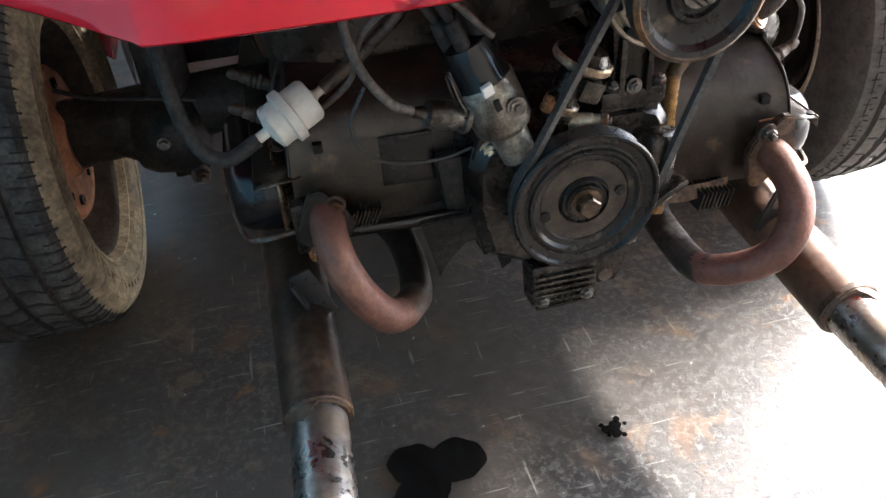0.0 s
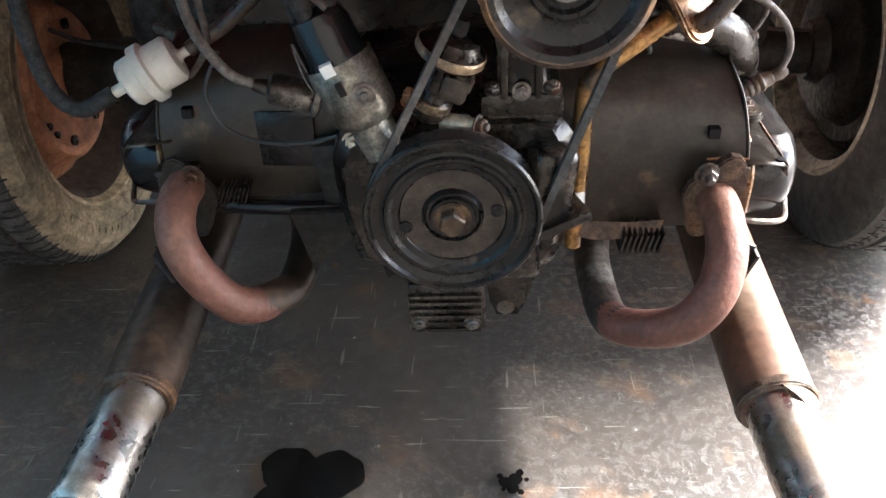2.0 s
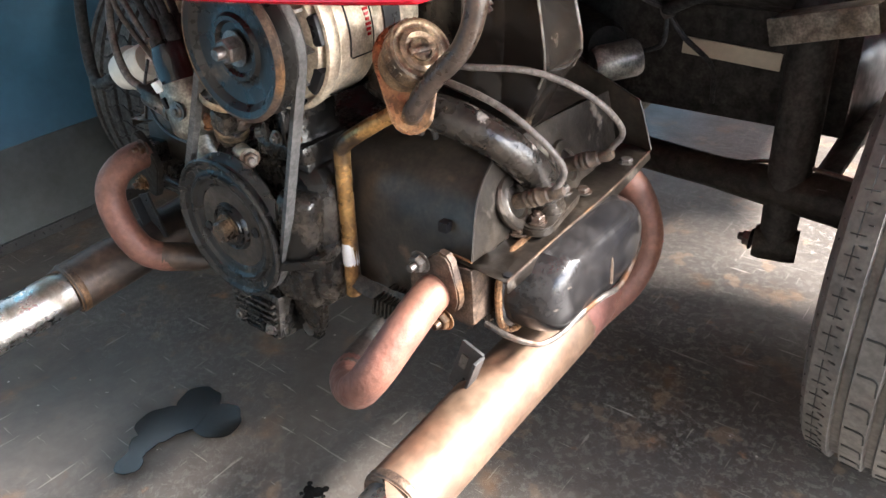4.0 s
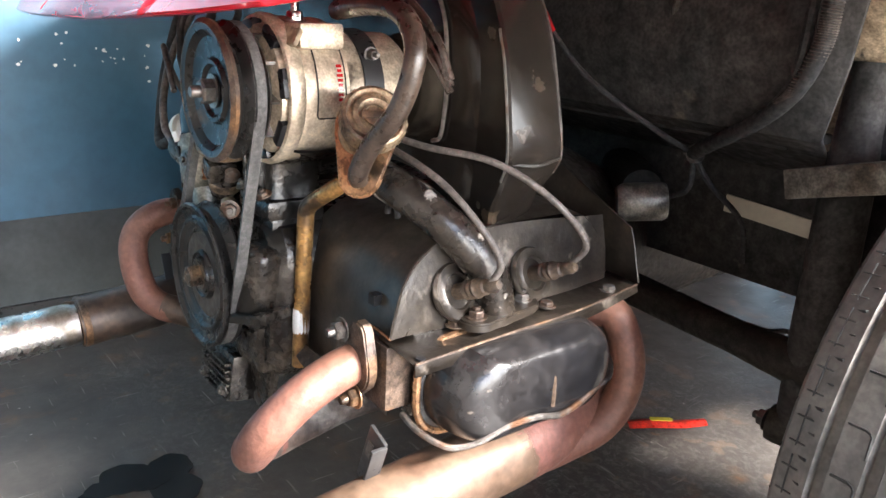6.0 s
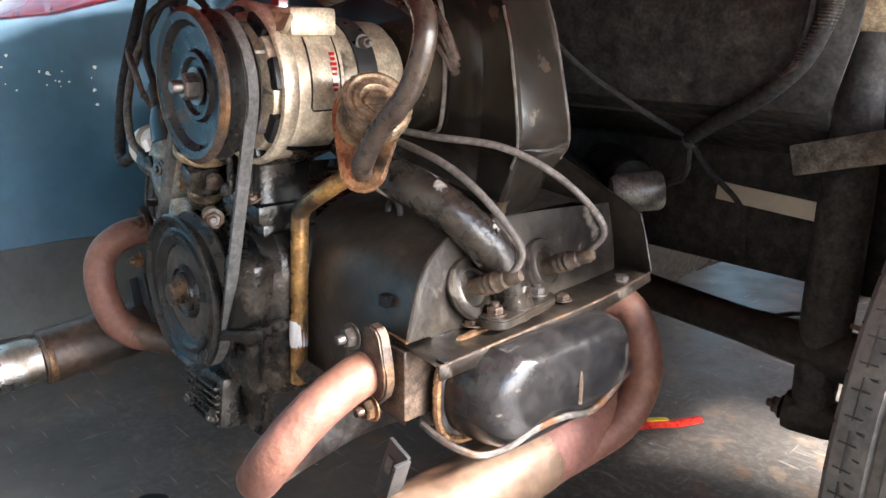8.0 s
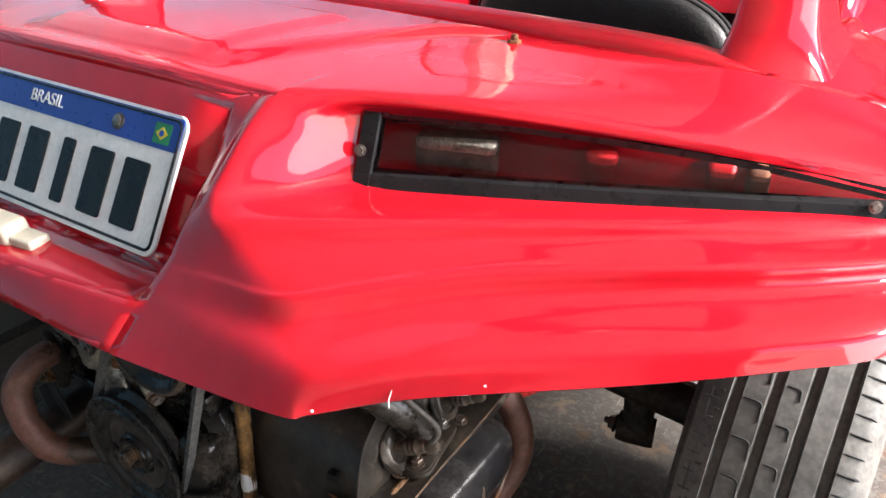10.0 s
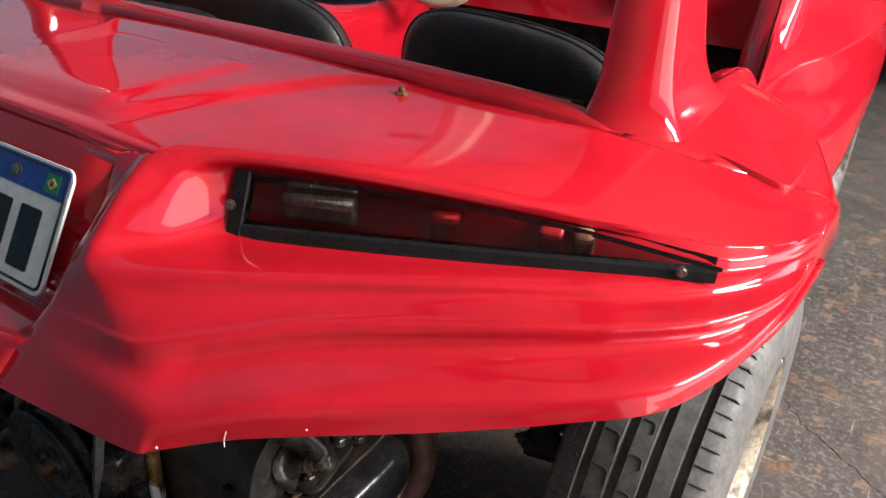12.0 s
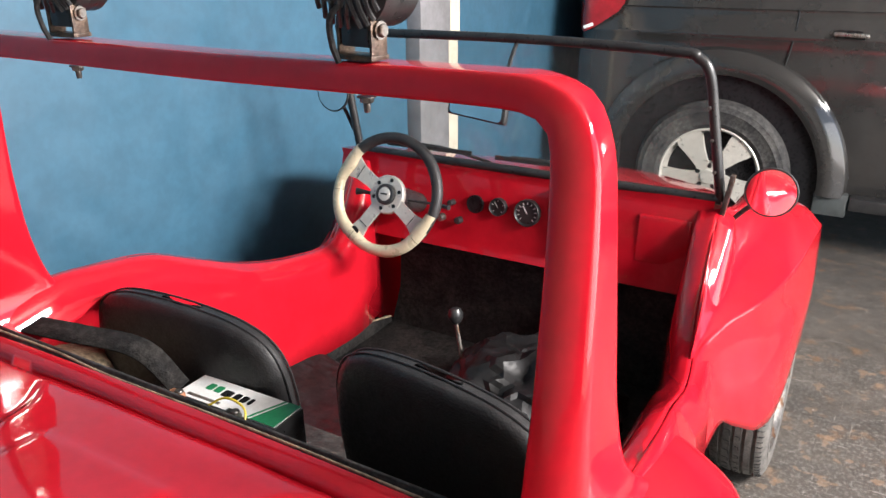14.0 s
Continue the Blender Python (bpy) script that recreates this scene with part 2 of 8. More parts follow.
UNDERSEAL = mat("black_underseal", (0.030, 0.029, 0.028), (0.052, 0.048, 0.045), 0.7, scale=12, bump=0.7, bscale=45, wear=(0.12, 0.10, 0.08), amount=0.72, wscale=16, spec=0.2)
STAIN = mat("fresh_oil", (0.008, 0.008, 0.008), (0.012, 0.011, 0.01), 0.12, scale=8, bump=0.02)
RED_PLASTIC = mat("red_wrapper", (0.62, 0.035, 0.02), (0.55, 0.03, 0.02), 0.35, scale=20, bump=0.2)
RAG = mat("creased_black_plastic", (0.014, 0.0135, 0.0145), (0.009, 0.009, 0.009), 0.42, scale=8, bump=0.8, bscale=18, spec=0.22)
CARD = mat("brown_card", (0.26, 0.17, 0.10), (0.2, 0.13, 0.08), 0.8)


def glass(name, color, rough=0.0, weight=1.0, ior=1.3, coat=0.0):
    m = bpy.data.materials.new(name)
    m.use_nodes = True
    p = m.node_tree.nodes["Principled BSDF"]
    p.inputs["Base Color"].default_value = (*color, 1)
    p.inputs["Roughness"].default_value = rough
    p.inputs["Transmission Weight"].default_value = weight
    p.inputs["IOR"].default_value = ior
    p.inputs["Coat Weight"].default_value = coat
    return m


GLASS = glass("clear_glass", (0.74, 0.75, 0.73), 0.0, 0.96, 1.01, 0.5)
SMOKE = glass("smoked_acrylic", (0.36, 0.30, 0.30), 0.02)
MIRROR = bpy.data.materials.new("mirror")
MIRROR.use_nodes = True
MIRROR.node_tree.nodes["Principled BSDF"].inputs["Metallic"].default_value = 1.0
MIRROR.node_tree.nodes["Principled BSDF"].inputs["Roughness"].default_value = 0.03
MIRROR.node_tree.nodes["Principled BSDF"].inputs["Base Color"].default_value = (0.8, 0.8, 0.8, 1)


def floor_material():
    """Worn painted concrete: brownish grey, flaking in crisp pale islands, rusty clouds, scratches and chips."""
    m = mat("worn_floor", (0.098, 0.085, 0.073), (0.064, 0.055, 0.048), 0.36, scale=2.2, bump=0.12, bscale=60, spread=0.22, grain=0.18)
    t = m.node_tree
    p = t.nodes["Principled BSDF"]
    base = p.inputs["Base Color"].links[0].from_socket
    rgh = p.inputs["Roughness"].links[0].from_socket
    co = t.nodes.new("ShaderNodeTexCoord").outputs["Object"]

    def math_node(kind, a, b):
        n = t.nodes.new("ShaderNodeMath")
        n.operation = kind
        for k, v in enumerate((a, b)):
            if isinstance(v, float):
                n.inputs[k].default_value = v
            else:
                t.links.new(v, n.inputs[k])
        return n.outputs[0]

    def cloud(s, detail, at, width, strength, stretch=(1, 1, 1), turn=0.0, rough=0.5, warp=0.0):
        mp = t.nodes.new("ShaderNodeMapping")
        mp.inputs["Scale"].default_value = stretch
        mp.inputs["Rotation"].default_value = (0, 0, turn)
        t.links.new(co, mp.inputs["Vector"])
        n = t.nodes.new("ShaderNodeTexNoise")
        n.inputs["Scale"].default_value, n.inputs["Detail"].default_value = s, detail
        n.inputs["Roughness"].default_value, n.inputs["Distortion"].default_value = rough, warp
        t.links.new(mp.outputs["Vector"], n.inputs["Vector"])
        r = t.nodes.new("ShaderNodeValToRGB")
        r.color_ramp.elements[0].position, r.color_ramp.elements[1].position = at - width, at + width
        r.color_ramp.elements[1].color = (strength,) * 3 + (1,)
        t.links.new(n.outputs["Fac"], r.inputs["Fac"])
        return r.outputs["Color"]

    # the paint is worn most towards the door
    xyz = t.nodes.new("ShaderNodeSeparateXYZ")
    t.links.new(co, xyz.inputs[0])
    slope = math_node("MINIMUM", math_node("MAXIMUM", math_node("MULTIPLY", xyz.outputs["X"], 1.6), -0.35), 0.35)
    worn = math_node("MINIMUM", math_node("MAXIMUM", math_node("ADD", cloud(1.9, 5, 0.5, 0.14, 1.0), slope), 0.0), 1.0)
    flakes = math_node("MULTIPLY", cloud(70, 12, 0.55, 0.03, 0.6, rough=0.72, warp=0.3), worn)
    pits = math_node("MULTIPLY", cloud(95, 10, 0.57, 0.02, 0.75, rough=0.62), worn)
    layers = (
        (cloud(5, 7, 0.57, 0.10, 0.6), (0.055, 0.051, 0.047)),
        (flakes, (0.20, 0.188, 0.17)),
        (pits, (0.060, 0.056, 0.051)),
        (cloud(9, 9, 0.635, 0.05, 0.45), (0.20, 0.105, 0.048)),
        (math_node("MULTIPLY", cloud(15, 8, 0.62, 0.02, 0.45), worn), (0.25, 0.165, 0.105)),
        (cloud(18, 7, 0.70, 0.03, 0.5), (0.25, 0.11, 0.04)),
        (cloud(70, 3, 0.745, 0.008, 0.9), (0.50, 0.47, 0.43)),
        (cloud(9, 5, 0.685, 0.012, 0.6, (1, 16, 1), 0.4), (0.34, 0.32, 0.29)),
        (cloud(8, 5, 0.69, 0.012, 0.5, (18, 1, 1), 0.2), (0.32, 0.30, 0.27)),
        (cloud(6, 4, 0.70, 0.012, 0.5, (1, 22, 1), 1.1), (0.30, 0.28, 0.25)),
    )
    for fac, color in layers:
        mix = t.nodes.new("ShaderNodeMixRGB")
        t.links.new(fac, mix.inputs["Fac"])
        t.links.new(base, mix.inputs["Color1"])
        mix.inputs["Color2"].default_value = (*color, 1)
        base = mix.outputs["Color"]
    t.links.new(base, p.inputs["Base Color"])
    dull = t.nodes.new("ShaderNodeMixRGB")
    t.links.new(flakes, dull.inputs["Fac"])
    t.links.new(rgh, dull.inputs["Color1"])
    dull.inputs["Color2"].default_value = (0.62, 0.62, 0.62, 1)
    t.links.new(dull.outputs["Color"], p.inputs["Roughness"])
    bn = t.nodes.new("ShaderNodeBump")
    bn.inputs["Strength"].default_value, bn.inputs["Distance"].default_value, bn.invert = 0.5, 0.0015, True
    t.links.new(math_node("ADD", flakes, pits), bn.inputs["Height"])
    t.links.new(p.inputs["Normal"].links[0].from_socket, bn.inputs["Normal"])
    t.links.new(bn.outputs["Normal"], p.inputs["Normal"])
    return m


FLOOR = floor_material()


# ---- shapes ----
def part(name, bm, material, parent=None, label="", angle=38):
    me = bpy.data.meshes.new(name)
    bmesh.ops.recalc_face_normals(bm, faces=bm.faces)
    bm.to_mesh(me)
    bm.free()
    me.materials.append(material)
    me.shade_smooth()
    me.set_sharp_from_angle(angle=radians(angle))
    ob = new(name, me)
    if parent:
        ob.parent = parent
        ob.matrix_parent_inverse = Matrix.Translation(-parent.location)
    return tagged(ob, label)


def thing(name, label, category, at=(0, 0, 0), group="", kind=""):
    ob = new(name)
    ob.location, ob.empty_display_size = at, 0.1
    return tagged(ob, label, category, group, kind)


def spline(pts, n=8):
    """A smooth line through a few points."""
    v = [Vector(p) for p in pts]
    if len(v) < 3:
        return [v[0].lerp(v[-1], i / n) for i in range(n + 1)]
    v = [2 * v[0] - v[1], *v, 2 * v[-1] - v[-2]]
    out = []
    for a, b, c, d in zip(v, v[1:], v[2:], v[3:]):
        for i in range(n):
            s = i / n
            out.append(0.5 * (2 * b + (c - a) * s + (2 * a - 5 * b + 4 * c - d) * s * s + (3 * b - a - 3 * c + d) * s ** 3))
    return out + [v[-2]]


def tube(bm, pts, r, seg=12, n=8, flat=1.0, cap=True):
    """A round pipe along a smooth line; r may be a list of radii along it."""
    line = spline(pts, n) if n else [Vector(p) for p in pts]
    radii = [r] * len(line) if isinstance(r, (int, float)) else [float(np.interp(i / (len(line) - 1), np.linspace(0, 1, len(r)), r)) for i in range(len(line))]
    side, rings = None, []
    for i, p in enumerate(line):
        ahead = (line[min(i + 1, len(line) - 1)] - line[max(i - 1, 0)]).normalized()
        if side is None:
            side = ahead.orthogonal().normalized()
        side = (side - ahead * side.dot(ahead)).normalized()
        up = ahead.cross(side)
        rings.append([bm.verts.new(p + radii[i] * (math.cos(a) * side + flat * math.sin(a) * up)) for a in (2 * math.pi * k / seg for k in range(seg))])
    for a, b in zip(rings, rings[1:]):
        for k in range(seg):
            bm.faces.new((a[k], a[(k + 1) % seg], b[(k + 1) % seg], b[k]))
    if cap:
        bm.faces.new(rings[0][::-1])
        bm.faces.new(rings[-1])
    return bm


def lathe(bm, profile, m, seg=40, cap=True):
    """A profile of (radius, height) turned round the local z of m."""
    rings = [[bm.verts.new(m @ Vector((r * math.cos(a), r * math.sin(a), h))) for a in (2 * math.pi * k / seg for k in range(seg))] for r, h in profile]
    for a, b in zip(rings, rings[1:]):
        for k in range(seg):
            bm.faces.new((a[k], a[(k + 1) % seg], b[(k + 1) % seg], b[k]))
    if cap:
        bm.faces.new(rings[0][::-1])
        bm.faces.new(rings[-1])
    return bm


def axis(at, along, spin=0.0):
    """A pose whose z runs along a direction."""
    return Matrix.Translation(at) @ Vector(along).to_track_quat("Z", "Y").to_matrix().to_4x4() @ Matrix.Rotation(radians(spin), 4, "Z")


def box(bm, m, size, bevel=0.0, seg=2):
    made = bmesh.ops.create_cube(bm, size=1, matrix=m @ Matrix.Diagonal((*size, 1)))
    if bevel:
        edges = list({e for v in made["verts"] for e in v.link_edges})
        bmesh.ops.bevel(bm, geom=edges, offset=bevel, segments=seg, affect="EDGES", profile=0.6)
    return bm


def plate(bm, outline, m, thick, bevel=0.0):
    """A flat outline in the local xy of m, given a thickness along z."""
    low = [bm.verts.new(m @ Vector((x, y, 0))) for x, y in outline]
    top = [bm.verts.new(m @ Vector((x, y, thick))) for x, y in outline]
    faces = [bm.faces.new(low[::-1]), bm.faces.new(top)]
    n = len(low)
    faces += [bm.faces.new((low[k], low[(k + 1) % n], top[(k + 1) % n], top[k])) for k in range(n)]
    if bevel:
        rim = [e for e in faces[1].edges] + [e for e in faces[0].edges]
        bmesh.ops.bevel(bm, geom=rim, offset=bevel, segments=2, affect="EDGES")
    return bm


def rounded(w, h, r, n=5):
    """The outline of a rounded rectangle."""
    out = []
    for cx, cy, a0 in ((w / 2 - r, h / 2 - r, 0), (-w / 2 + r, h / 2 - r, 90), (-w / 2 + r, -h / 2 + r, 180), (w / 2 - r, -h / 2 + r, 270)):
        out += [(cx + r * math.cos(radians(a0 + 90 * k / n)), cy + r * math.sin(radians(a0 + 90 * k / n))) for k in range(n + 1)]
    return out


def even(pts, count):
    """A smooth line through points, in count even steps along its length."""
    line = spline(pts, 16)
    run = [0.0]
    for a, b in zip(line, line[1:]):
        run.append(run[-1] + (b - a).length)
    arr = np.array([tuple(p) for p in line])
    at = np.linspace(0, run[-1], count)
    return [Vector([float(np.interp(s, run, arr[:, k])) for k in range(3)]) for s in at]


def skin(bm, rails, count=24, across=1, flip=1.0, shift=None):
    """A sheet over rails, each a few points; across > 1 rounds it between the rails. flip = -1 mirrors it."""
    grid = [even(r, count) for r in rails]
    if across > 1:
        cols = [spline([g[k] for g in grid], across) for k in range(count)]
        grid = [[c[j] for c in cols] for j in range(len(cols[0]))]
    rows = [[bm.verts.new((flip * p.x, p.y, p.z + (shift(flip * p.x, p) if shift else 0))) for p in row] for row in grid]
    for a, b in zip(rows, rows[1:]):
        for k in range(count - 1):
            bm.faces.new((a[k], a[k + 1], b[k + 1], b[k]))
    return bm


def nut(bm, at, along, r=0.008, h=0.007, stud=0.005):
    lathe(bm, [(r * 1.35, 0), (r * 1.35, 0.0015)], axis(at, along), 16)
    lathe(bm, [(r, 0.0015), (r, h * 0.85), (r * 0.85, h)], axis(at, along, 20), 6)
    if stud:
        lathe(bm, [(r * 0.5, h), (r * 0.5, h + stud * 0.8), (r * 0.4, h + stud)], axis(at, along), 10)
    return bm


def lettering(name, text, size, m, material, parent, depth=0.0006, spacing=1.0):
    c = bpy.data.curves.new(name, "FONT")
    c.body, c.size, c.extrude, c.align_x, c.align_y, c.space_character = text, size, depth, "CENTER", "CENTER", spacing
    tmp = bpy.data.objects.new(name, c)
    me = bpy.data.meshes.new_from_object(tmp)
    bpy.data.objects.remove(tmp)
    me.transform(m)
    me.materials.clear()
    me.materials.append(material)
    ob = new(name, me)
    ob.parent = parent
    ob.matrix_parent_inverse = Matrix.Translation(-parent.location)
    return ob


def solid(name, at, size, material, label, bevel=0.0):
    ob = part(name, box(bmesh.new(), Matrix.Translation(at), size, bevel), material, None, label)
    return tagged(ob, kind="structure")


# ---- the garage ----
solid("ground", (0, 0, -0.16), (400, 400, 0.2), CONCRETE, "sunlit pale concrete yard outside the garage door")
solid("floor", (1.2, 1.8, -0.05), (4.8, 10.0, 0.1), FLOOR, "worn grey garage floor with scuffs, stains and flaking paint")
solid("wall_west", (-1.13, 0.5, 1.62), (0.2, 13.4, 2.79), WALL_BLUE, "smooth blue painted garage wall")
solid("dado_west", (-1.128, 0.5, 0.1125), (0.202, 13.4, 0.225), WALL_GREY, "dull grey dado band at the foot of the blue wall")
# thin black strip along the line where wall and floor meet
solid("foot_strip", (-1.024, 0.5, 0.012), (0.012, 13.4, 0.024), TRIM_BLACK, "dark strip along the wall's foot")
solid("pillar", (-1.0, 2.78, 1.5), (0.08, 0.25, 3.0), PILLAR, "grey painted pillar on the blue wall", 0.004)
solid("trim", (-1.005, 2.965, 1.5), (0.05, 0.12, 3.0), CREAM, "cream strip beside the grey pillar", 0.004)
solid("wall_north", (1.2, 6.8, 1.5), (4.8, 0.2, 3.0), WALL_BLUE, "blue garage wall behind the parked vehicle")
solid("wall_south", (1.25, -3.2, 1.5), (4.9, 0.2, 3.0), WHITE, "dull pale plastered wall at the back of the garage")
solid("wall_east_rear", (3.6, -2.5, 1.5), (0.2, 1.2, 3.0), WHITE, "dull pale wall beside the wide garage door")
solid("wall_east_front", (3.6, 5.5, 1.5), (0.2, 2.4, 3.0), WHITE, "dull pale wall beside the garage door")
solid("lintel_east", (3.6, 1.2, 2.93), (0.2, 6.2, 0.14), WHITE, "dull pale lintel over the wide garage door")
solid("ceiling", (1.2, 1.85, 3.06), (5.0, 10.2, 0.1), CEILING, "plain pale grey painted garage ceiling")


def wall_flecks():
    """Splashes of pale paint on the blue wall."""
    rnd = random.Random(4)
    bm = bmesh.new()
    for k in range(22):
        y, z = rnd.gauss(0.16, 0.075), rnd.gauss(0.59, 0.022)
        r = rnd.uniform(0.0015, 0.0045)
        plate(bm, [(r * rnd.uniform(0.6, 1.2) * math.cos(a), r * rnd.uniform(0.6, 1.2) * math.sin(a)) for a in (0.7 * q for q in range(9))], pose(-1.0302, y, z, 90, 0, 90), 0.001)
    ob = part("paint_flecks", bm, PAPER, None, "pale paint splashes on the blue wall")
    return tagged(ob, kind="structure")


def blob(bm, lobes, z, thick=0.0015, n=36):
    """A thin puddle of overlapping, slightly wavy lobes."""
    for j, (x, y, r) in enumerate(lobes):
        pts = []
        for k in range(n):
            a = 2 * math.pi * k / n
            far = r * (1 + 0.05 * math.sin(3 * a + j) + 0.03 * math.sin(7 * a + 2 * j))
            pts.append((x + far * math.cos(a), y + far * math.sin(a)))
        plate(bm, pts, Matrix.Translation((0, 0, z + 0.0003 * j)), thick)
    return bm


wall_flecks()
bm = bmesh.new()
random.seed(5)
run_pts = []
for p, q in zip(((0.76, 1.31), (0.82, 1.245), (0.889, 1.20), (0.992, 1.115)), ((0.82, 1.245), (0.889, 1.20), (0.992, 1.115), (1.10, 1.03))):
    for k in range(6):
        f = k / 6
        run_pts.append((p[0] + (q[0] - p[0]) * f + random.uniform(-0.006, 0.006), p[1] + (q[1] - p[1]) * f + random.uniform(-0.006, 0.006), 0.0))
tube(bm, run_pts, [random.uniform(0.0004, 0.0014) for p in run_pts], 4, 0)
crack = part("floor_crack", bm, INK, None, "thin jagged dark crack in the floor")
tagged(crack, kind="structure")
oil = part("oil_stain", blob(bmesh.new(), ((-0.235, 0.022, 0.036), (-0.205, 0.008, 0.034), (-0.170, 0.012, 0.038), (-0.240, -0.045, 0.040), (-0.222, -0.015, 0.034), (-0.226, -0.088, 0.022), (-0.216, -0.108, 0.015), (-0.206, -0.125, 0.021)), 0.004, 0.0015), STAIN, None, "fresh black engine oil puddle on the grey floor")
tagged(oil, category="oil stain")
drip = part("oil_stain", blob(bmesh.new(), ((0.052, 0.0, 0.008), (0.066, 0.004, 0.009), (0.062, -0.010, 0.008), (0.072, -0.016, 0.004), (0.072, 0.014, 0.005), (0.046, 0.008, 0.004), (0.050, -0.012, 0.003), (0.080, 0.002, 0.003)), 0.004, 0.001), STAIN, None, "small dried black oil drip on the grey floor")
tagged(drip, category="oil stain")
wrap = thing("snack_wrapper", "crumpled red and yellow wrapper lying on the floor", "wrapper", (0.12, 0.83, 0))
bm = bmesh.new()
skin(bm, [[(0.075, 0.775, 0.003), (0.105, 0.815, 0.010), (0.13, 0.86, 0.004), (0.155, 0.905, 0.006)], [(0.088, 0.768, 0.008), (0.118, 0.808, 0.014), (0.143, 0.855, 0.008), (0.166, 0.90, 0.010)], [(0.10, 0.760, 0.003), (0.13, 0.802, 0.006), (0.155, 0.848, 0.003), (0.176, 0.895, 0.004)]], 14, 3)
part("sheet", bm, RED_PLASTIC, wrap)
part("label", plate(bmesh.new(), rounded(0.045, 0.012, 0.004), pose(0.122, 0.822, 0.0135, 0, 4, 60), 0.0015), YELLOW, wrap, "yellow printed patch")


# ---- the buggy ----
buggy = thing("buggy", "glossy red fibreglass beach buggy with its rear engine exposed", "car", (0, 1.2, 0))


def droop(x, p):
    return -0.035 * min(max(-x / 0.4, 0), 1) * min(max((0.83 - p.z) / 0.08, 0), 1)


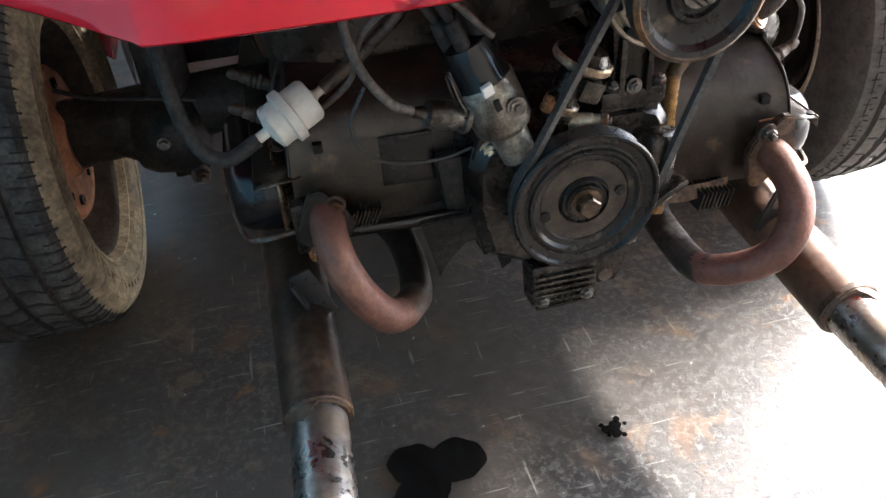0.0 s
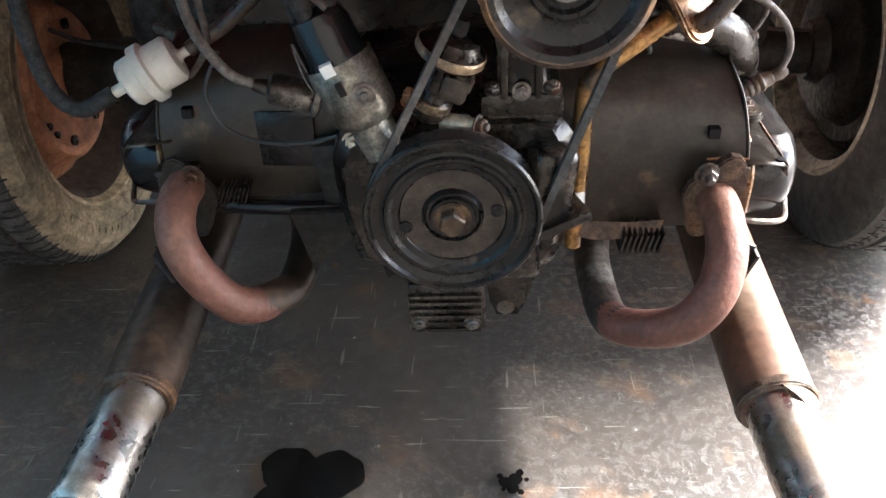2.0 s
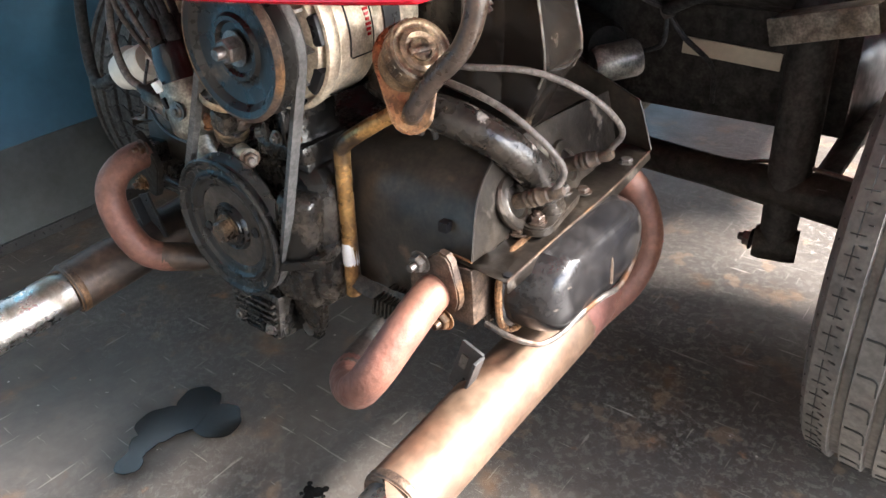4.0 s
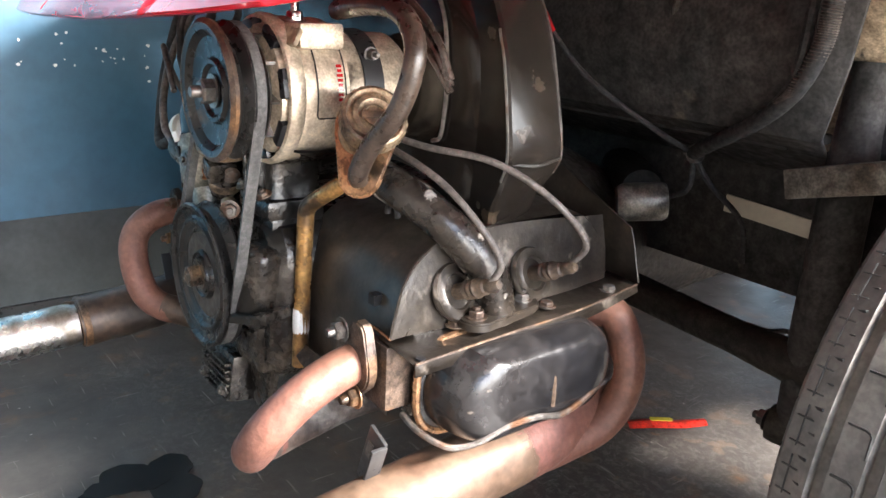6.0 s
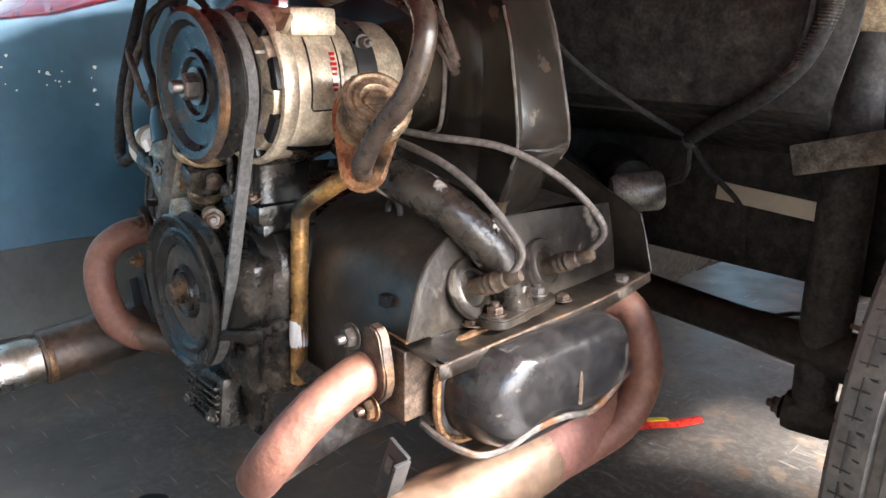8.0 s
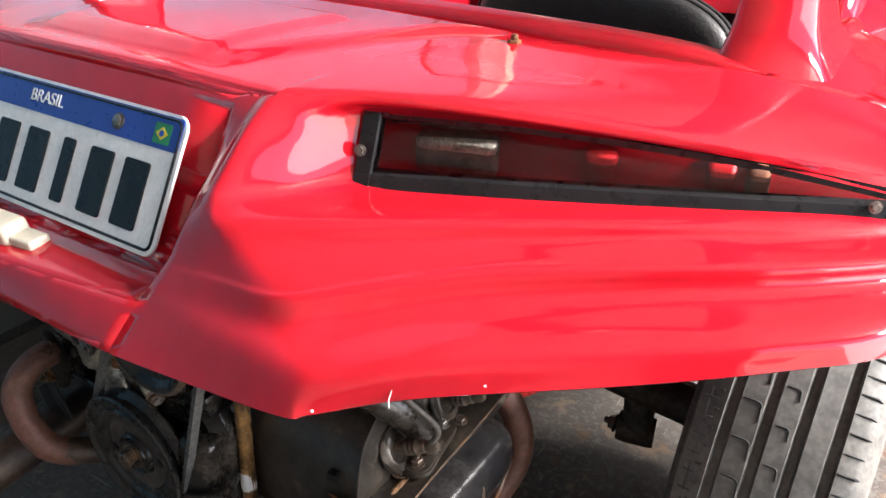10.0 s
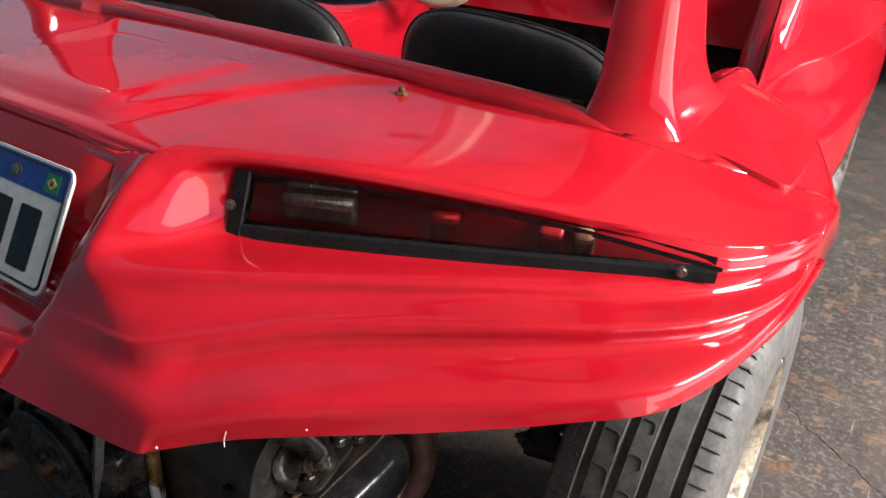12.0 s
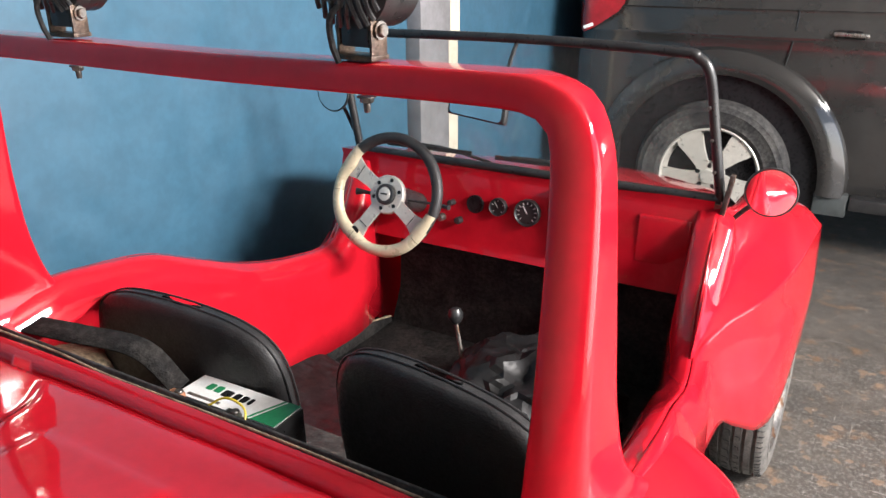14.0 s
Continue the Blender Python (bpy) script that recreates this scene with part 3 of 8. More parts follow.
# rails of the tail, bottom to top; each runs from the number-plate recess out to the wheel arch
TAIL = (
    ((0.2, -0.105, 0.722), (0.3, -0.101, 0.729), (0.392, -0.096, 0.737), (0.412, -0.086, 0.7405), (0.475, -0.044, 0.755), (0.6, 0.03, 0.772), (0.69, 0.092, 0.783), (0.757, 0.155, 0.79), (0.795, 0.29, 0.791), (0.806, 0.46, 0.78)),
    ((0.206, -0.072, 0.757), (0.3, -0.078, 0.762), (0.38, -0.079, 0.765), (0.42, -0.069, 0.769), (0.49, -0.026, 0.785), (0.6, 0.047, 0.798), (0.69, 0.104, 0.805), (0.76, 0.1748, 0.808), (0.795, 0.296, 0.805), (0.806, 0.46, 0.795)),
    ((0.222, -0.045, 0.79), (0.28, -0.044, 0.797), (0.345, -0.04, 0.802), (0.4, 0.0015, 0.8105), (0.48, 0.063, 0.82), (0.6, 0.133, 0.827), (0.69, 0.191, 0.829), (0.765, 0.2652, 0.8265), (0.797, 0.35, 0.8195), (0.806, 0.46, 0.806)),
    ((0.225, -0.018, 0.825), (0.25, -0.024, 0.83), (0.275, -0.022, 0.832), (0.34, 0.009, 0.834), (0.45, 0.077, 0.836), (0.6, 0.173, 0.836), (0.68, 0.226, 0.834), (0.748, 0.2876, 0.831), (0.788, 0.367, 0.825), (0.805, 0.46, 0.815)),
    ((0.226, -0.006, 0.838), (0.25, -0.012, 0.843), (0.275, -0.004, 0.838), (0.338, 0.032, 0.837), (0.45, 0.1, 0.838), (0.6, 0.192, 0.838), (0.68, 0.243, 0.837), (0.748, 0.3, 0.834), (0.787, 0.374, 0.828), (0.805, 0.46, 0.818)),
    ((0.228, 0.004, 0.848), (0.25, 0.002, 0.853), (0.276, 0.03, 0.842), (0.325, 0.108, 0.833), (0.45, 0.163, 0.834), (0.6, 0.232, 0.836), (0.69, 0.274, 0.837), (0.745, 0.31, 0.836), (0.785, 0.38, 0.83), (0.804, 0.46, 0.821)),
    ((0.232, 0.035, 0.878), (0.25, 0.032, 0.884), (0.274, 0.06, 0.88), (0.318, 0.133, 0.888), (0.45, 0.195, 0.882), (0.6, 0.258, 0.866), (0.69, 0.29, 0.853), (0.745, 0.318, 0.844), (0.785, 0.385, 0.835), (0.803, 0.46, 0.824)),
    ((0.234, 0.055, 0.897), (0.25, 0.055, 0.902), (0.27, 0.072, 0.901), (0.317, 0.116, 0.901), (0.43, 0.17, 0.893), (0.592, 0.248, 0.87), (0.682, 0.29, 0.857), (0.743, 0.322, 0.847), (0.785, 0.39, 0.837), (0.803, 0.46, 0.826)),
    ((0.236, 0.068, 0.908), (0.252, 0.07, 0.911), (0.272, 0.084, 0.911), (0.316, 0.114, 0.909), (0.42, 0.167, 0.902), (0.59, 0.247, 0.878), (0.68, 0.294, 0.863), (0.742, 0.332, 0.851), (0.785, 0.4, 0.839), (0.802, 0.465, 0.828)),
    ((0.24, 0.085, 0.914), (0.258, 0.09, 0.915), (0.28, 0.104, 0.914), (0.322, 0.13, 0.912), (0.42, 0.181, 0.906), (0.58, 0.262, 0.884), (0.673, 0.305, 0.868), (0.737, 0.345, 0.854), (0.783, 0.41, 0.841), (0.801, 0.47, 0.831)),
    ((0.24, 0.19, 0.914), (0.27, 0.192, 0.913), (0.31, 0.2, 0.911), (0.36, 0.212, 0.909), (0.445, 0.25, 0.903), (0.578, 0.305, 0.889), (0.672, 0.345, 0.872), (0.736, 0.385, 0.856), (0.781, 0.45, 0.842), (0.8, 0.5, 0.829)),
    ((0.24, 0.29, 0.909), (0.28, 0.29, 0.907), (0.33, 0.295, 0.904), (0.39, 0.305, 0.901), (0.47, 0.33, 0.897), (0.575, 0.355, 0.891), (0.67, 0.39, 0.876), (0.735, 0.43, 0.857), (0.78, 0.49, 0.842), (0.798, 0.53, 0.825)),
    ((0.24, 0.425, 0.902), (0.29, 0.425, 0.901), (0.35, 0.425, 0.899), (0.42, 0.427, 0.8975), (0.5, 0.43, 0.896), (0.58, 0.435, 0.893), (0.67, 0.46, 0.876), (0.735, 0.51, 0.852), (0.78, 0.56, 0.83), (0.8, 0.6, 0.805)),
)


def hollow(rails, a, b, f, depth):
    """One more rail between two others, pressed into the panel along its middle."""
    out = []
    for (x, y, z), (p, q, r), k in zip(rails[a], rails[b], (0.0, 0.12, 0.4, 0.8, 1.0, 1.0, 1.0, 0.9, 0.5, 0.0)):
        out.append((x + (p - x) * f - 0.5 * depth * k, y + (q - y) * f + depth * k, z + (r - z) * f - 0.35 * depth * k))
    return tuple(out)


PANEL = TAIL[:2] + (hollow(TAIL, 1, 2, 0.45, 0.016), hollow(TAIL, 1, 2, 0.86, -0.004), TAIL[2], hollow(TAIL, 2, 3, 0.5, 0.008)) + TAIL[3:]


def ease(d, w):
    s = min(max(d / w * 0.5 + 0.5, 0), 1)
    return s * s * (3 - 2 * s)


def pressed(x, p):
    """The sag of one side's lip and the pressed panel lines of the deck."""
    dz = droop(x, p)
    if p.y > 0.088 and p.z > 0.885:
        fade = ease(0.415 - p.y, 0.03) * ease(p.y - 0.10, 0.03)
        run = (abs(x) - 0.162) * 0.96 - (p.y - 0.113) * 0.285 - 2.2 * max(p.y - 0.35, 0) ** 1.5
        dz += 0.008 * (1 - ease(run, 0.017)) * fade * ease(0.425 - abs(x), 0.05)
        dz += 0.005 * ease(0.130 - abs(x), 0.012) * ease(0.316 - p.y, 0.009) * ease(p.y - 0.10, 0.02)
    return dz


def aligned(bm, rails, along, across, flip):
    """A sheet over rails whose points stand in line with one another."""
    rows = [spline(r, along) for r in rails]
    cols = [spline([r[k] for r in rows], across) for k in range(len(rows[0]))]
    grid = [[bm.verts.new((flip * c[j].x, c[j].y, c[j].z + pressed(flip * c[j].x, c[j]))) for c in cols] for j in range(len(cols[0]))]
    for a, b in zip(grid, grid[1:]):
        for k in range(len(a) - 1):
            bm.faces.new((a[k], a[k + 1], b[k + 1], b[k]))


def rear_shell(bm, flip):
    low = [(0, -0.10, 0.71), (0.1, -0.103, 0.716), *TAIL[0]]
    aligned(bm, [[(x, y + 0.03, z + 0.006) for x, y, z in low], [(x, y + 0.007, z - 0.003) for x, y, z in low], low], 7, 3, flip)
    aligned(bm, PANEL[:-4], 7, 5, flip)
    # middle of the lip, below the number plate
    aligned(bm, [[(0, -0.10, 0.71), (0.1, -0.103, 0.716), TAIL[0][0]], [(0, -0.098, 0.738), (0.1, -0.094, 0.74), (0.203, -0.088, 0.742)], [(0, -0.094, 0.752), (0.1, -0.085, 0.755), TAIL[1][0]]], 8, 3, flip)
    # number-plate recess: flank, back, floor and head
    edge = [r[0] for r in PANEL[1:12]]
    inner = [(0.205, -0.026, 0.760), (0.206, -0.018, 0.775), (0.2068, -0.0105, 0.7855), (0.207, -0.008, 0.79), (0.2075, 0.002, 0.8075), (0.208, 0.012, 0.825), (0.2083, 0.020, 0.838), (0.2086, 0.026, 0.848), (0.209, 0.044, 0.878), (0.2095, 0.056, 0.897), (0.21, 0.062, 0.904)]
    aligned(bm, [edge, [(x * 0.75 + i[0] * 0.25 - 0.003, y * 0.75 + i[1] * 0.25, z) for (x, y, z), i in zip(edge, inner)], inner], 5, 3, flip)
    aligned(bm, [inner, [(0.1, y, z) for x, y, z in inner], [(0, y, z) for x, y, z in inner]], 3, 2, flip)
    aligned(bm, [[(0, -0.094, 0.752), (0.1, -0.085, 0.755), TAIL[1][0]], [(0, -0.06, 0.755), (0.1, -0.055, 0.757), (0.2055, -0.049, 0.758)], [(0, -0.026, 0.760), (0.1, -0.026, 0.76), (0.205, -0.026, 0.760)]], 6, 3, flip)
    aligned(bm, [[(0, 0.062, 0.904), (0.1, 0.062, 0.904), inner[-1]], [(0, 0.062, 0.914), (0.12, 0.064, 0.912), TAIL[8][0]]], 6, 2, flip)
    # deck, in one sheet from the middle out over the wheel
    deck = [[(0, 0.062, 0.914), (0.12, 0.064, 0.912), *TAIL[8]]] + [[(0, r[0][1] - 0.005, r[0][2] + 0.004), (0.12, r[0][1] - 0.002, r[0][2] + 0.003), *r] for r in TAIL[9:]]
    aligned(bm, deck, 16, 16, flip)
    # cockpit rim
    rim = [(0, 0.420, 0.906), (0.12, 0.423, 0.905), *TAIL[12][:6]]
    skin(bm, [rim, [(0, 0.434, 0.918), (0.3, 0.436, 0.915), (0.48, 0.44, 0.909), (0.57, 0.446, 0.896)], [(0, 0.462, 0.920), (0.3, 0.462, 0.917), (0.48, 0.463, 0.911), (0.57, 0.464, 0.897)], [(0, 0.468, 0.910), (0.3, 0.468, 0.907), (0.48, 0.468, 0.902), (0.57, 0.468, 0.893)], [(0, 0.47, 0.86), (0.57, 0.47, 0.86)]], 24, 1, flip)
    # rear wing over the wheel, forward to the sill
    wing = [TAIL[12][5:], ((0.605, 0.6, 0.895), (0.68, 0.6, 0.872), (0.742, 0.61, 0.845), (0.782, 0.64, 0.81), (0.80, 0.66, 0.78)), ((0.608, 0.74, 0.89), (0.68, 0.74, 0.866), (0.735, 0.735, 0.838), (0.768, 0.73, 0.80), (0.782, 0.73, 0.765)), ((0.602, 0.83, 0.876), (0.668, 0.82, 0.853), (0.718, 0.81, 0.826), (0.747, 0.79, 0.79), (0.765, 0.78, 0.75)), ((0.597, 0.885, 0.85), (0.655, 0.865, 0.815), (0.70, 0.845, 0.785), (0.73, 0.82, 0.745), (0.75, 0.81, 0.70)), ((0.59, 1.02, 0.79), (0.625, 0.95, 0.70), (0.665, 0.91, 0.65), (0.70, 0.88, 0.60), (0.725, 0.87, 0.53))]
    aligned(bm, wing, 7, 7, flip)
    arch = [[TAIL[8][9], TAIL[10][9], TAIL[11][9], TAIL[12][9], (0.80, 0.66, 0.78)], [TAIL[0][9], (0.808, 0.51, 0.778), (0.808, 0.56, 0.773), (0.808, 0.62, 0.762), (0.803, 0.67, 0.748)]]
    aligned(bm, arch, 5, 2, flip)


def side_shell(bm, flip):
    """The cockpit side: sill, inner wall and outer side, from the roll bar to the dashboard."""
    if flip > 0:
        top = [(0.605, 0.45, 0.880), (0.605, 0.62, 0.891), (0.610, 0.78, 0.889), (0.600, 0.90, 0.860), (0.580, 1.05, 0.79), (0.562, 1.20, 0.725), (0.540, 1.35, 0.692), (0.512, 1.50, 0.695), (0.497, 1.60, 0.79), (0.490, 1.74, 0.935)]
    else:
        top = [(0.605, 0.45, 0.893), (0.605, 0.62, 0.93), (0.612, 0.78, 0.912), (0.615, 0.9, 0.888), (0.61, 1.02, 0.835), (0.60, 1.18, 0.768), (0.59, 1.35, 0.728), (0.58, 1.5, 0.722), (0.59, 1.60, 0.80), (0.62, 1.72, 0.94)]
    far = top[1:]
    skin(bm, [[(x + 0.05, y, 0.30 if y > 0.95 else 0.74) for x, y, z in far], [(x + 0.045, y, z - 0.08) for x, y, z in far], [(x + 0.012, y, z - 0.008) for x, y, z in far], far], 30, 3, flip)
    skin(bm, [top, [(x - 0.03, y, z - 0.012) for x, y, z in top], [(x - 0.055, y, z - 0.06) for x, y, z in top], [(x - 0.07, y, 0.845 if y < 0.85 else 0.42) for x, y, z in top]], 40, 3, flip)


body = bmesh.new()
for s in (1.0, -1.0):
    rear_shell(body, s)
    side_shell(body, s)
bmesh.ops.remove_doubles(body, verts=body.verts, dist=0.0012)
shell = part("body", body, RED, buggy, "glossy red fibreglass body shell", 50)
thick = shell.modifiers.new("thickness", "SOLIDIFY")
thick.thickness, thick.offset = 0.005, -1.0

for at, r in (((0.416, -0.0862, 0.746), 0.0014), ((0.52, -0.0195, 0.770), 0.001)):
    part("chip", lathe(bmesh.new(), [(r, 0), (r * 0.8, 0.0008), (r * 0.2, 0.001)], axis(at, (0.4, -0.9, 0.2)), 9), PAPER, buggy, "white chip in the gelcoat")
part("scratch", tube(bmesh.new(), [(0.4625, -0.0560, 0.749), (0.4615, -0.0545, 0.755), (0.4620, -0.0515, 0.762)], 0.0004, 5), PAPER, buggy, "white scratch in the gelcoat")
# shallow raised pads on the rear wings
for s in (1.0, -1.0):
    bm = bmesh.new()
    a, b, c, d = Vector((0.618, 0.490, 0.881)), Vector((0.764, 0.488, 0.846)), Vector((0.744, 0.770, 0.829)), Vector((0.628, 0.800, 0.864))
    rows = []
    for v in (-1.0, -0.985, -0.955, -0.90, -0.8, -0.4, 0.0, 0.4, 0.8, 0.90, 0.955, 0.985, 1.0):
        row = []
        for u in (-1.0, -0.98, -0.94, -0.87, -0.75, -0.4, 0.0, 0.4, 0.75, 0.87, 0.94, 0.98, 1.0):
            fu, fv = 0.5 + 0.5 * u * (1 - 0.12 * v ** 4), 0.5 + 0.5 * v * (1 - 0.10 * u ** 4)
            p = (a * (1 - fu) + b * fu) * (1 - fv) + (d * (1 - fu) + c * fu) * fv
            side = max(abs(u) ** 6, abs(v) ** 9)
            p.z += 0.005 * (1 - u * u) + 0.003 + 0.004 * fu - 0.003 * side - (0.022 if max(abs(u), abs(v)) > 0.99 else 0.0)
            row.append(p)
        rows.append(row)
    skin(bm, rows, 30, 3, s)
    part("wing_pad", bm, RED, buggy, "shallow red pad moulded on the rear wing", 40)

# roll bar: two moulded posts and the cross bar between them, in one sweep
bm = bmesh.new()
HALF = ((0.577, 0.86, 0, 0.078, 0.412, 0.72), (0.571, 0.92, 0, 0.044, 0.456, 0.650), (0.567, 1.02, 0, 0.034, 0.478, 0.618), (0.563, 1.15, 0, 0.030, 0.50, 0.607), (0.556, 1.28, 2, 0.027, 0.525, 0.607), (0.549, 1.345, 14, 0.026, 0.537, 0.608), (0.533, 1.388, 45, 0.0235, 0.543, 0.610), (0.497, 1.406, 78, 0.020, 0.546, 0.611), (0.44, 1.409, 90, 0.0185, 0.547, 0.611), (0.25, 1.408, 90, 0.018, 0.547, 0.611), (0.0, 1.406, 90, 0.018, 0.547, 0.611))
rows = []
for x, z, a, h, y0, y1 in HALF + tuple((-x - 0.045 * x / 0.55, z, 180 - a, h, y0, y1) for x, z, a, h, y0, y1 in HALF[-2::-1]):
    o = Vector((math.cos(radians(a)), 0, math.sin(radians(a))))
    row = []
    for k in range(33):
        b = 2 * math.pi * k / 32
        cx, cy = math.cos(b), math.sin(b)
        cx, cy = math.copysign(abs(cx) ** 0.22, cx), math.copysign(abs(cy) ** 0.22, cy)
        skew = 0.16 * (y1 - y0) * (1 if cx > 0 else 0) * max(-cy, 0) * (abs(cx))
        row.append(tuple(Vector((x, (y0 + y1) / 2 + cy * (y1 - y0) / 2 + skew, z)) + o * h * cx))
    rows.append(row)
cols = [[r[k] for r in rows] for k in range(33)]
skin(bm, cols, 110)
bmesh.ops.remove_doubles(bm, verts=bm.verts, dist=0.0004)
part("roll_bar", bm, RED, buggy, "red moulded roll bar with broad posts", 45)


# number plate and tail light
tilt = Matrix(((1, 0, 0), (0, 0.5136, -0.858), (0, 0.858, 0.5136))).to_4x4()
on_plate = Matrix.Translation((-0.012, -0.003, 0.832)) @ tilt
number = part("number_plate", plate(bmesh.new(), rounded(0.40, 0.130, 0.012), on_plate, 0.003, 0.0006), PLATE_W, buggy, "white embossed number plate with a blue top band")
rim = bmesh.new()
tube(rim, [on_plate @ Vector((x, y, 0.0032)) for x, y in rounded(0.389, 0.119, 0.008)] + [on_plate @ Vector((*rounded(0.389, 0.119, 0.008)[0], 0.0032))], 0.0016, 6, 0)
part("border", rim, INK, number, "raised black border")
part("band", plate(bmesh.new(), rounded(0.392, 0.031, 0.004), on_plate @ Matrix.Translation((0, 0.0465, 0.0024)), 0.0014), PLATE_B, number, "blue band")
for k in range(7):
    w = 0.018 if k == 4 else 0.034
    part("bar", plate(bmesh.new(), rounded(w, 0.064, 0.003), on_plate @ Matrix.Translation((-0.155 + 0.051 * k, -0.016, 0.0028)), 0.0018), INK, number, "black bar in place of a character")
part("emblem", plate(bmesh.new(), rounded(0.022, 0.019, 0.002), on_plate @ Matrix.Translation((0.172, 0.045, 0.0034)), 0.0010), GREEN, number, "small green emblem")
part("emblem", plate(bmesh.new(), ((0.008, 0), (0, 0.006), (-0.008, 0), (0, -0.006)), on_plate @ Matrix.Translation((0.172, 0.045, 0.0042)), 0.0008), YELLOW, number, "yellow diamond")
part("emblem", lathe(bmesh.new(), [(0.003, 0), (0.003, 0.0006)], on_plate @ Matrix.Translation((0.172, 0.045, 0.0046)), 14), PLATE_B, number, "blue disc")
lettering("country", "BRASIL", 0.018, on_plate @ Matrix.Translation((-0.004, 0.047, 0.0042)), PLATE_W, number, 0.0004)
for x in (-0.135, 0.11):
    part("screw", nut(bmesh.new(), on_plate @ Vector((x, 0.045, 0.0036)), tilt @ Vector((0, 0, 1)), 0.006, 0.004, 0), STEEL, number, "plated screw")
lampbox = bmesh.new()
box(lampbox, pose(-0.02, -0.062, 0.763, 8, 0, 3), (0.062, 0.03, 0.024), 0.007, 3)
box(lampbox, pose(0.016, -0.058, 0.758, 4, 0, 5), (0.05, 0.024, 0.012), 0.004, 3)
part("plate_lamp", lampbox, CREAM, buggy, "yellowed plate lamp housing")

for s in (1.0, -1.0):
    light = part("tail_light", skin(bmesh.new(), [[(0.318, 0.100, 0.836), (0.45, 0.152, 0.837), (0.6, 0.219, 0.839), (0.735, 0.283, 0.840)], [(0.316, 0.122, 0.889), (0.45, 0.180, 0.883), (0.6, 0.243, 0.868), (0.735, 0.292, 0.849)]], 20, 1, s), SMOKE, buggy, "long smoked tail light wedge in a black surround")
    m2 = light.modifiers.new("thickness", "SOLIDIFY")
    m2.thickness = 0.003
    bm = bmesh.new()
    for rails in ([[(0.312, 0.094, 0.829), (0.45, 0.147, 0.830), (0.6, 0.214, 0.833), (0.742, 0.281, 0.836)], [(0.312, 0.098, 0.841), (0.45, 0.152, 0.843), (0.6, 0.219, 0.844), (0.742, 0.285, 0.845)], [(0.32, 0.11, 0.846), (0.45, 0.162, 0.847), (0.6, 0.229, 0.847), (0.742, 0.292, 0.848)]],
                  [[(0.312, 0.094, 0.829), (0.309, 0.12, 0.893)], [(0.326, 0.098, 0.829), (0.324, 0.124, 0.893)], [(0.328, 0.112, 0.833), (0.326, 0.134, 0.89)]],
                  [[(0.31, 0.118, 0.893), (0.45, 0.176, 0.887), (0.6, 0.240, 0.872), (0.745, 0.288, 0.850)], [(0.31, 0.120, 0.887), (0.45, 0.178, 0.881), (0.6, 0.240, 0.866), (0.745, 0.287, 0.846)]]):
        skin(bm, rails, 20, 1, s)
    part("surround", bm, INK, light, "black lamp surround")
    bm = bmesh.new()
    skin(bm, [[(0.318, 0.135, 0.836), (0.45, 0.188, 0.837), (0.6, 0.25, 0.839), (0.735, 0.305, 0.840)], [(0.316, 0.140, 0.889), (0.45, 0.196, 0.883), (0.6, 0.258, 0.868), (0.735, 0.307, 0.849)]], 12, 1, s)
    part("backing", bm, INK, light, "dark lamp backing")
    way = Vector((s * 0.926, 0.378, 0)).normalized()
    for d, w, m3, lab in ((0.075, 0.075, CAN, "dusty clear bulb unit"), (0.20, 0.03, LENS_RED, "red bulb unit"), (0.30, 0.025, LENS_RED, "red bulb unit"), (0.33, 0.02, COPPER_RIM, "amber bulb unit")):
        at = Vector((s * (0.318 + 0.926 * d), 0.122 + 0.40 * d, 0.862 - 0.03 * d))
        part("bulb", box(bmesh.new(), Matrix.Translation(at) @ Matrix.Rotation(math.atan2(way.y, way.x), 4, "Z"), (w, 0.014, 0.028), 0.0065, 3), m3, light, lab)
    for x, y, z in ((0.319, 0.100, 0.864), (0.714, 0.270, 0.8445)):
        part("screw", nut(bmesh.new(), (s * x, y, z), (s * 0.4, -0.9, 0.2), 0.004, 0.003, 0), STEEL, light)
part("deck_bolt", nut(bmesh.new(), (0.318, 0.382, 0.899), (0, 0, 1), 0.008, 0.006, 0.006), RUST, buggy, "rusty bolt head on the deck")


# front of the cockpit: dashboard, scuttle, wings
bm = bmesh.new()
lo, hi = -0.69, 0.475
skin(bm, [[(lo + 0.02, 1.70, 0.70), (0, 1.70, 0.70), (hi - 0.02, 1.70, 0.70)], [(lo, 1.705, 0.735), (0, 1.712, 0.735), (hi, 1.705, 0.735)], [(lo, 1.725, 0.86), (0, 1.732, 0.86), (hi, 1.725, 0.86)], [(lo, 1.74, 0.935), (0, 1.747, 0.935), (hi, 1.74, 0.935)], [(lo, 1.765, 0.952), (0, 1.772, 0.952), (hi, 1.765, 0.952)], [(lo + 0.03, 2.05, 0.890), (0, 2.08, 0.900), (hi - 0.03, 2.05, 0.890)], [(lo + 0.12, 2.5, 0.74), (0, 2.55, 0.77), (hi - 0.1, 2.5, 0.74)], [(lo + 0.2, 2.72, 0.5), (0, 2.75, 0.5), (hi - 0.2, 2.72, 0.5)]], 24, 3)
dash = part("dashboard", bm, RED, buggy, "red fibreglass dashboard and scuttle")
part("rib", box(bmesh.new(), pose(0.07, 1.722, 0.842, -7, -7, 0), (0.022, 0.03, 0.18), 0.008, 3), RED, dash, "raised red rib")
part("rib", box(bmesh.new(), pose(0.36, 1.727, 0.83, -7, 0, 0), (0.14, 0.014, 0.13), 0.006, 3), RED, dash, "raised red panel")
out = Vector((0, -0.99, 0.13)).normalized()
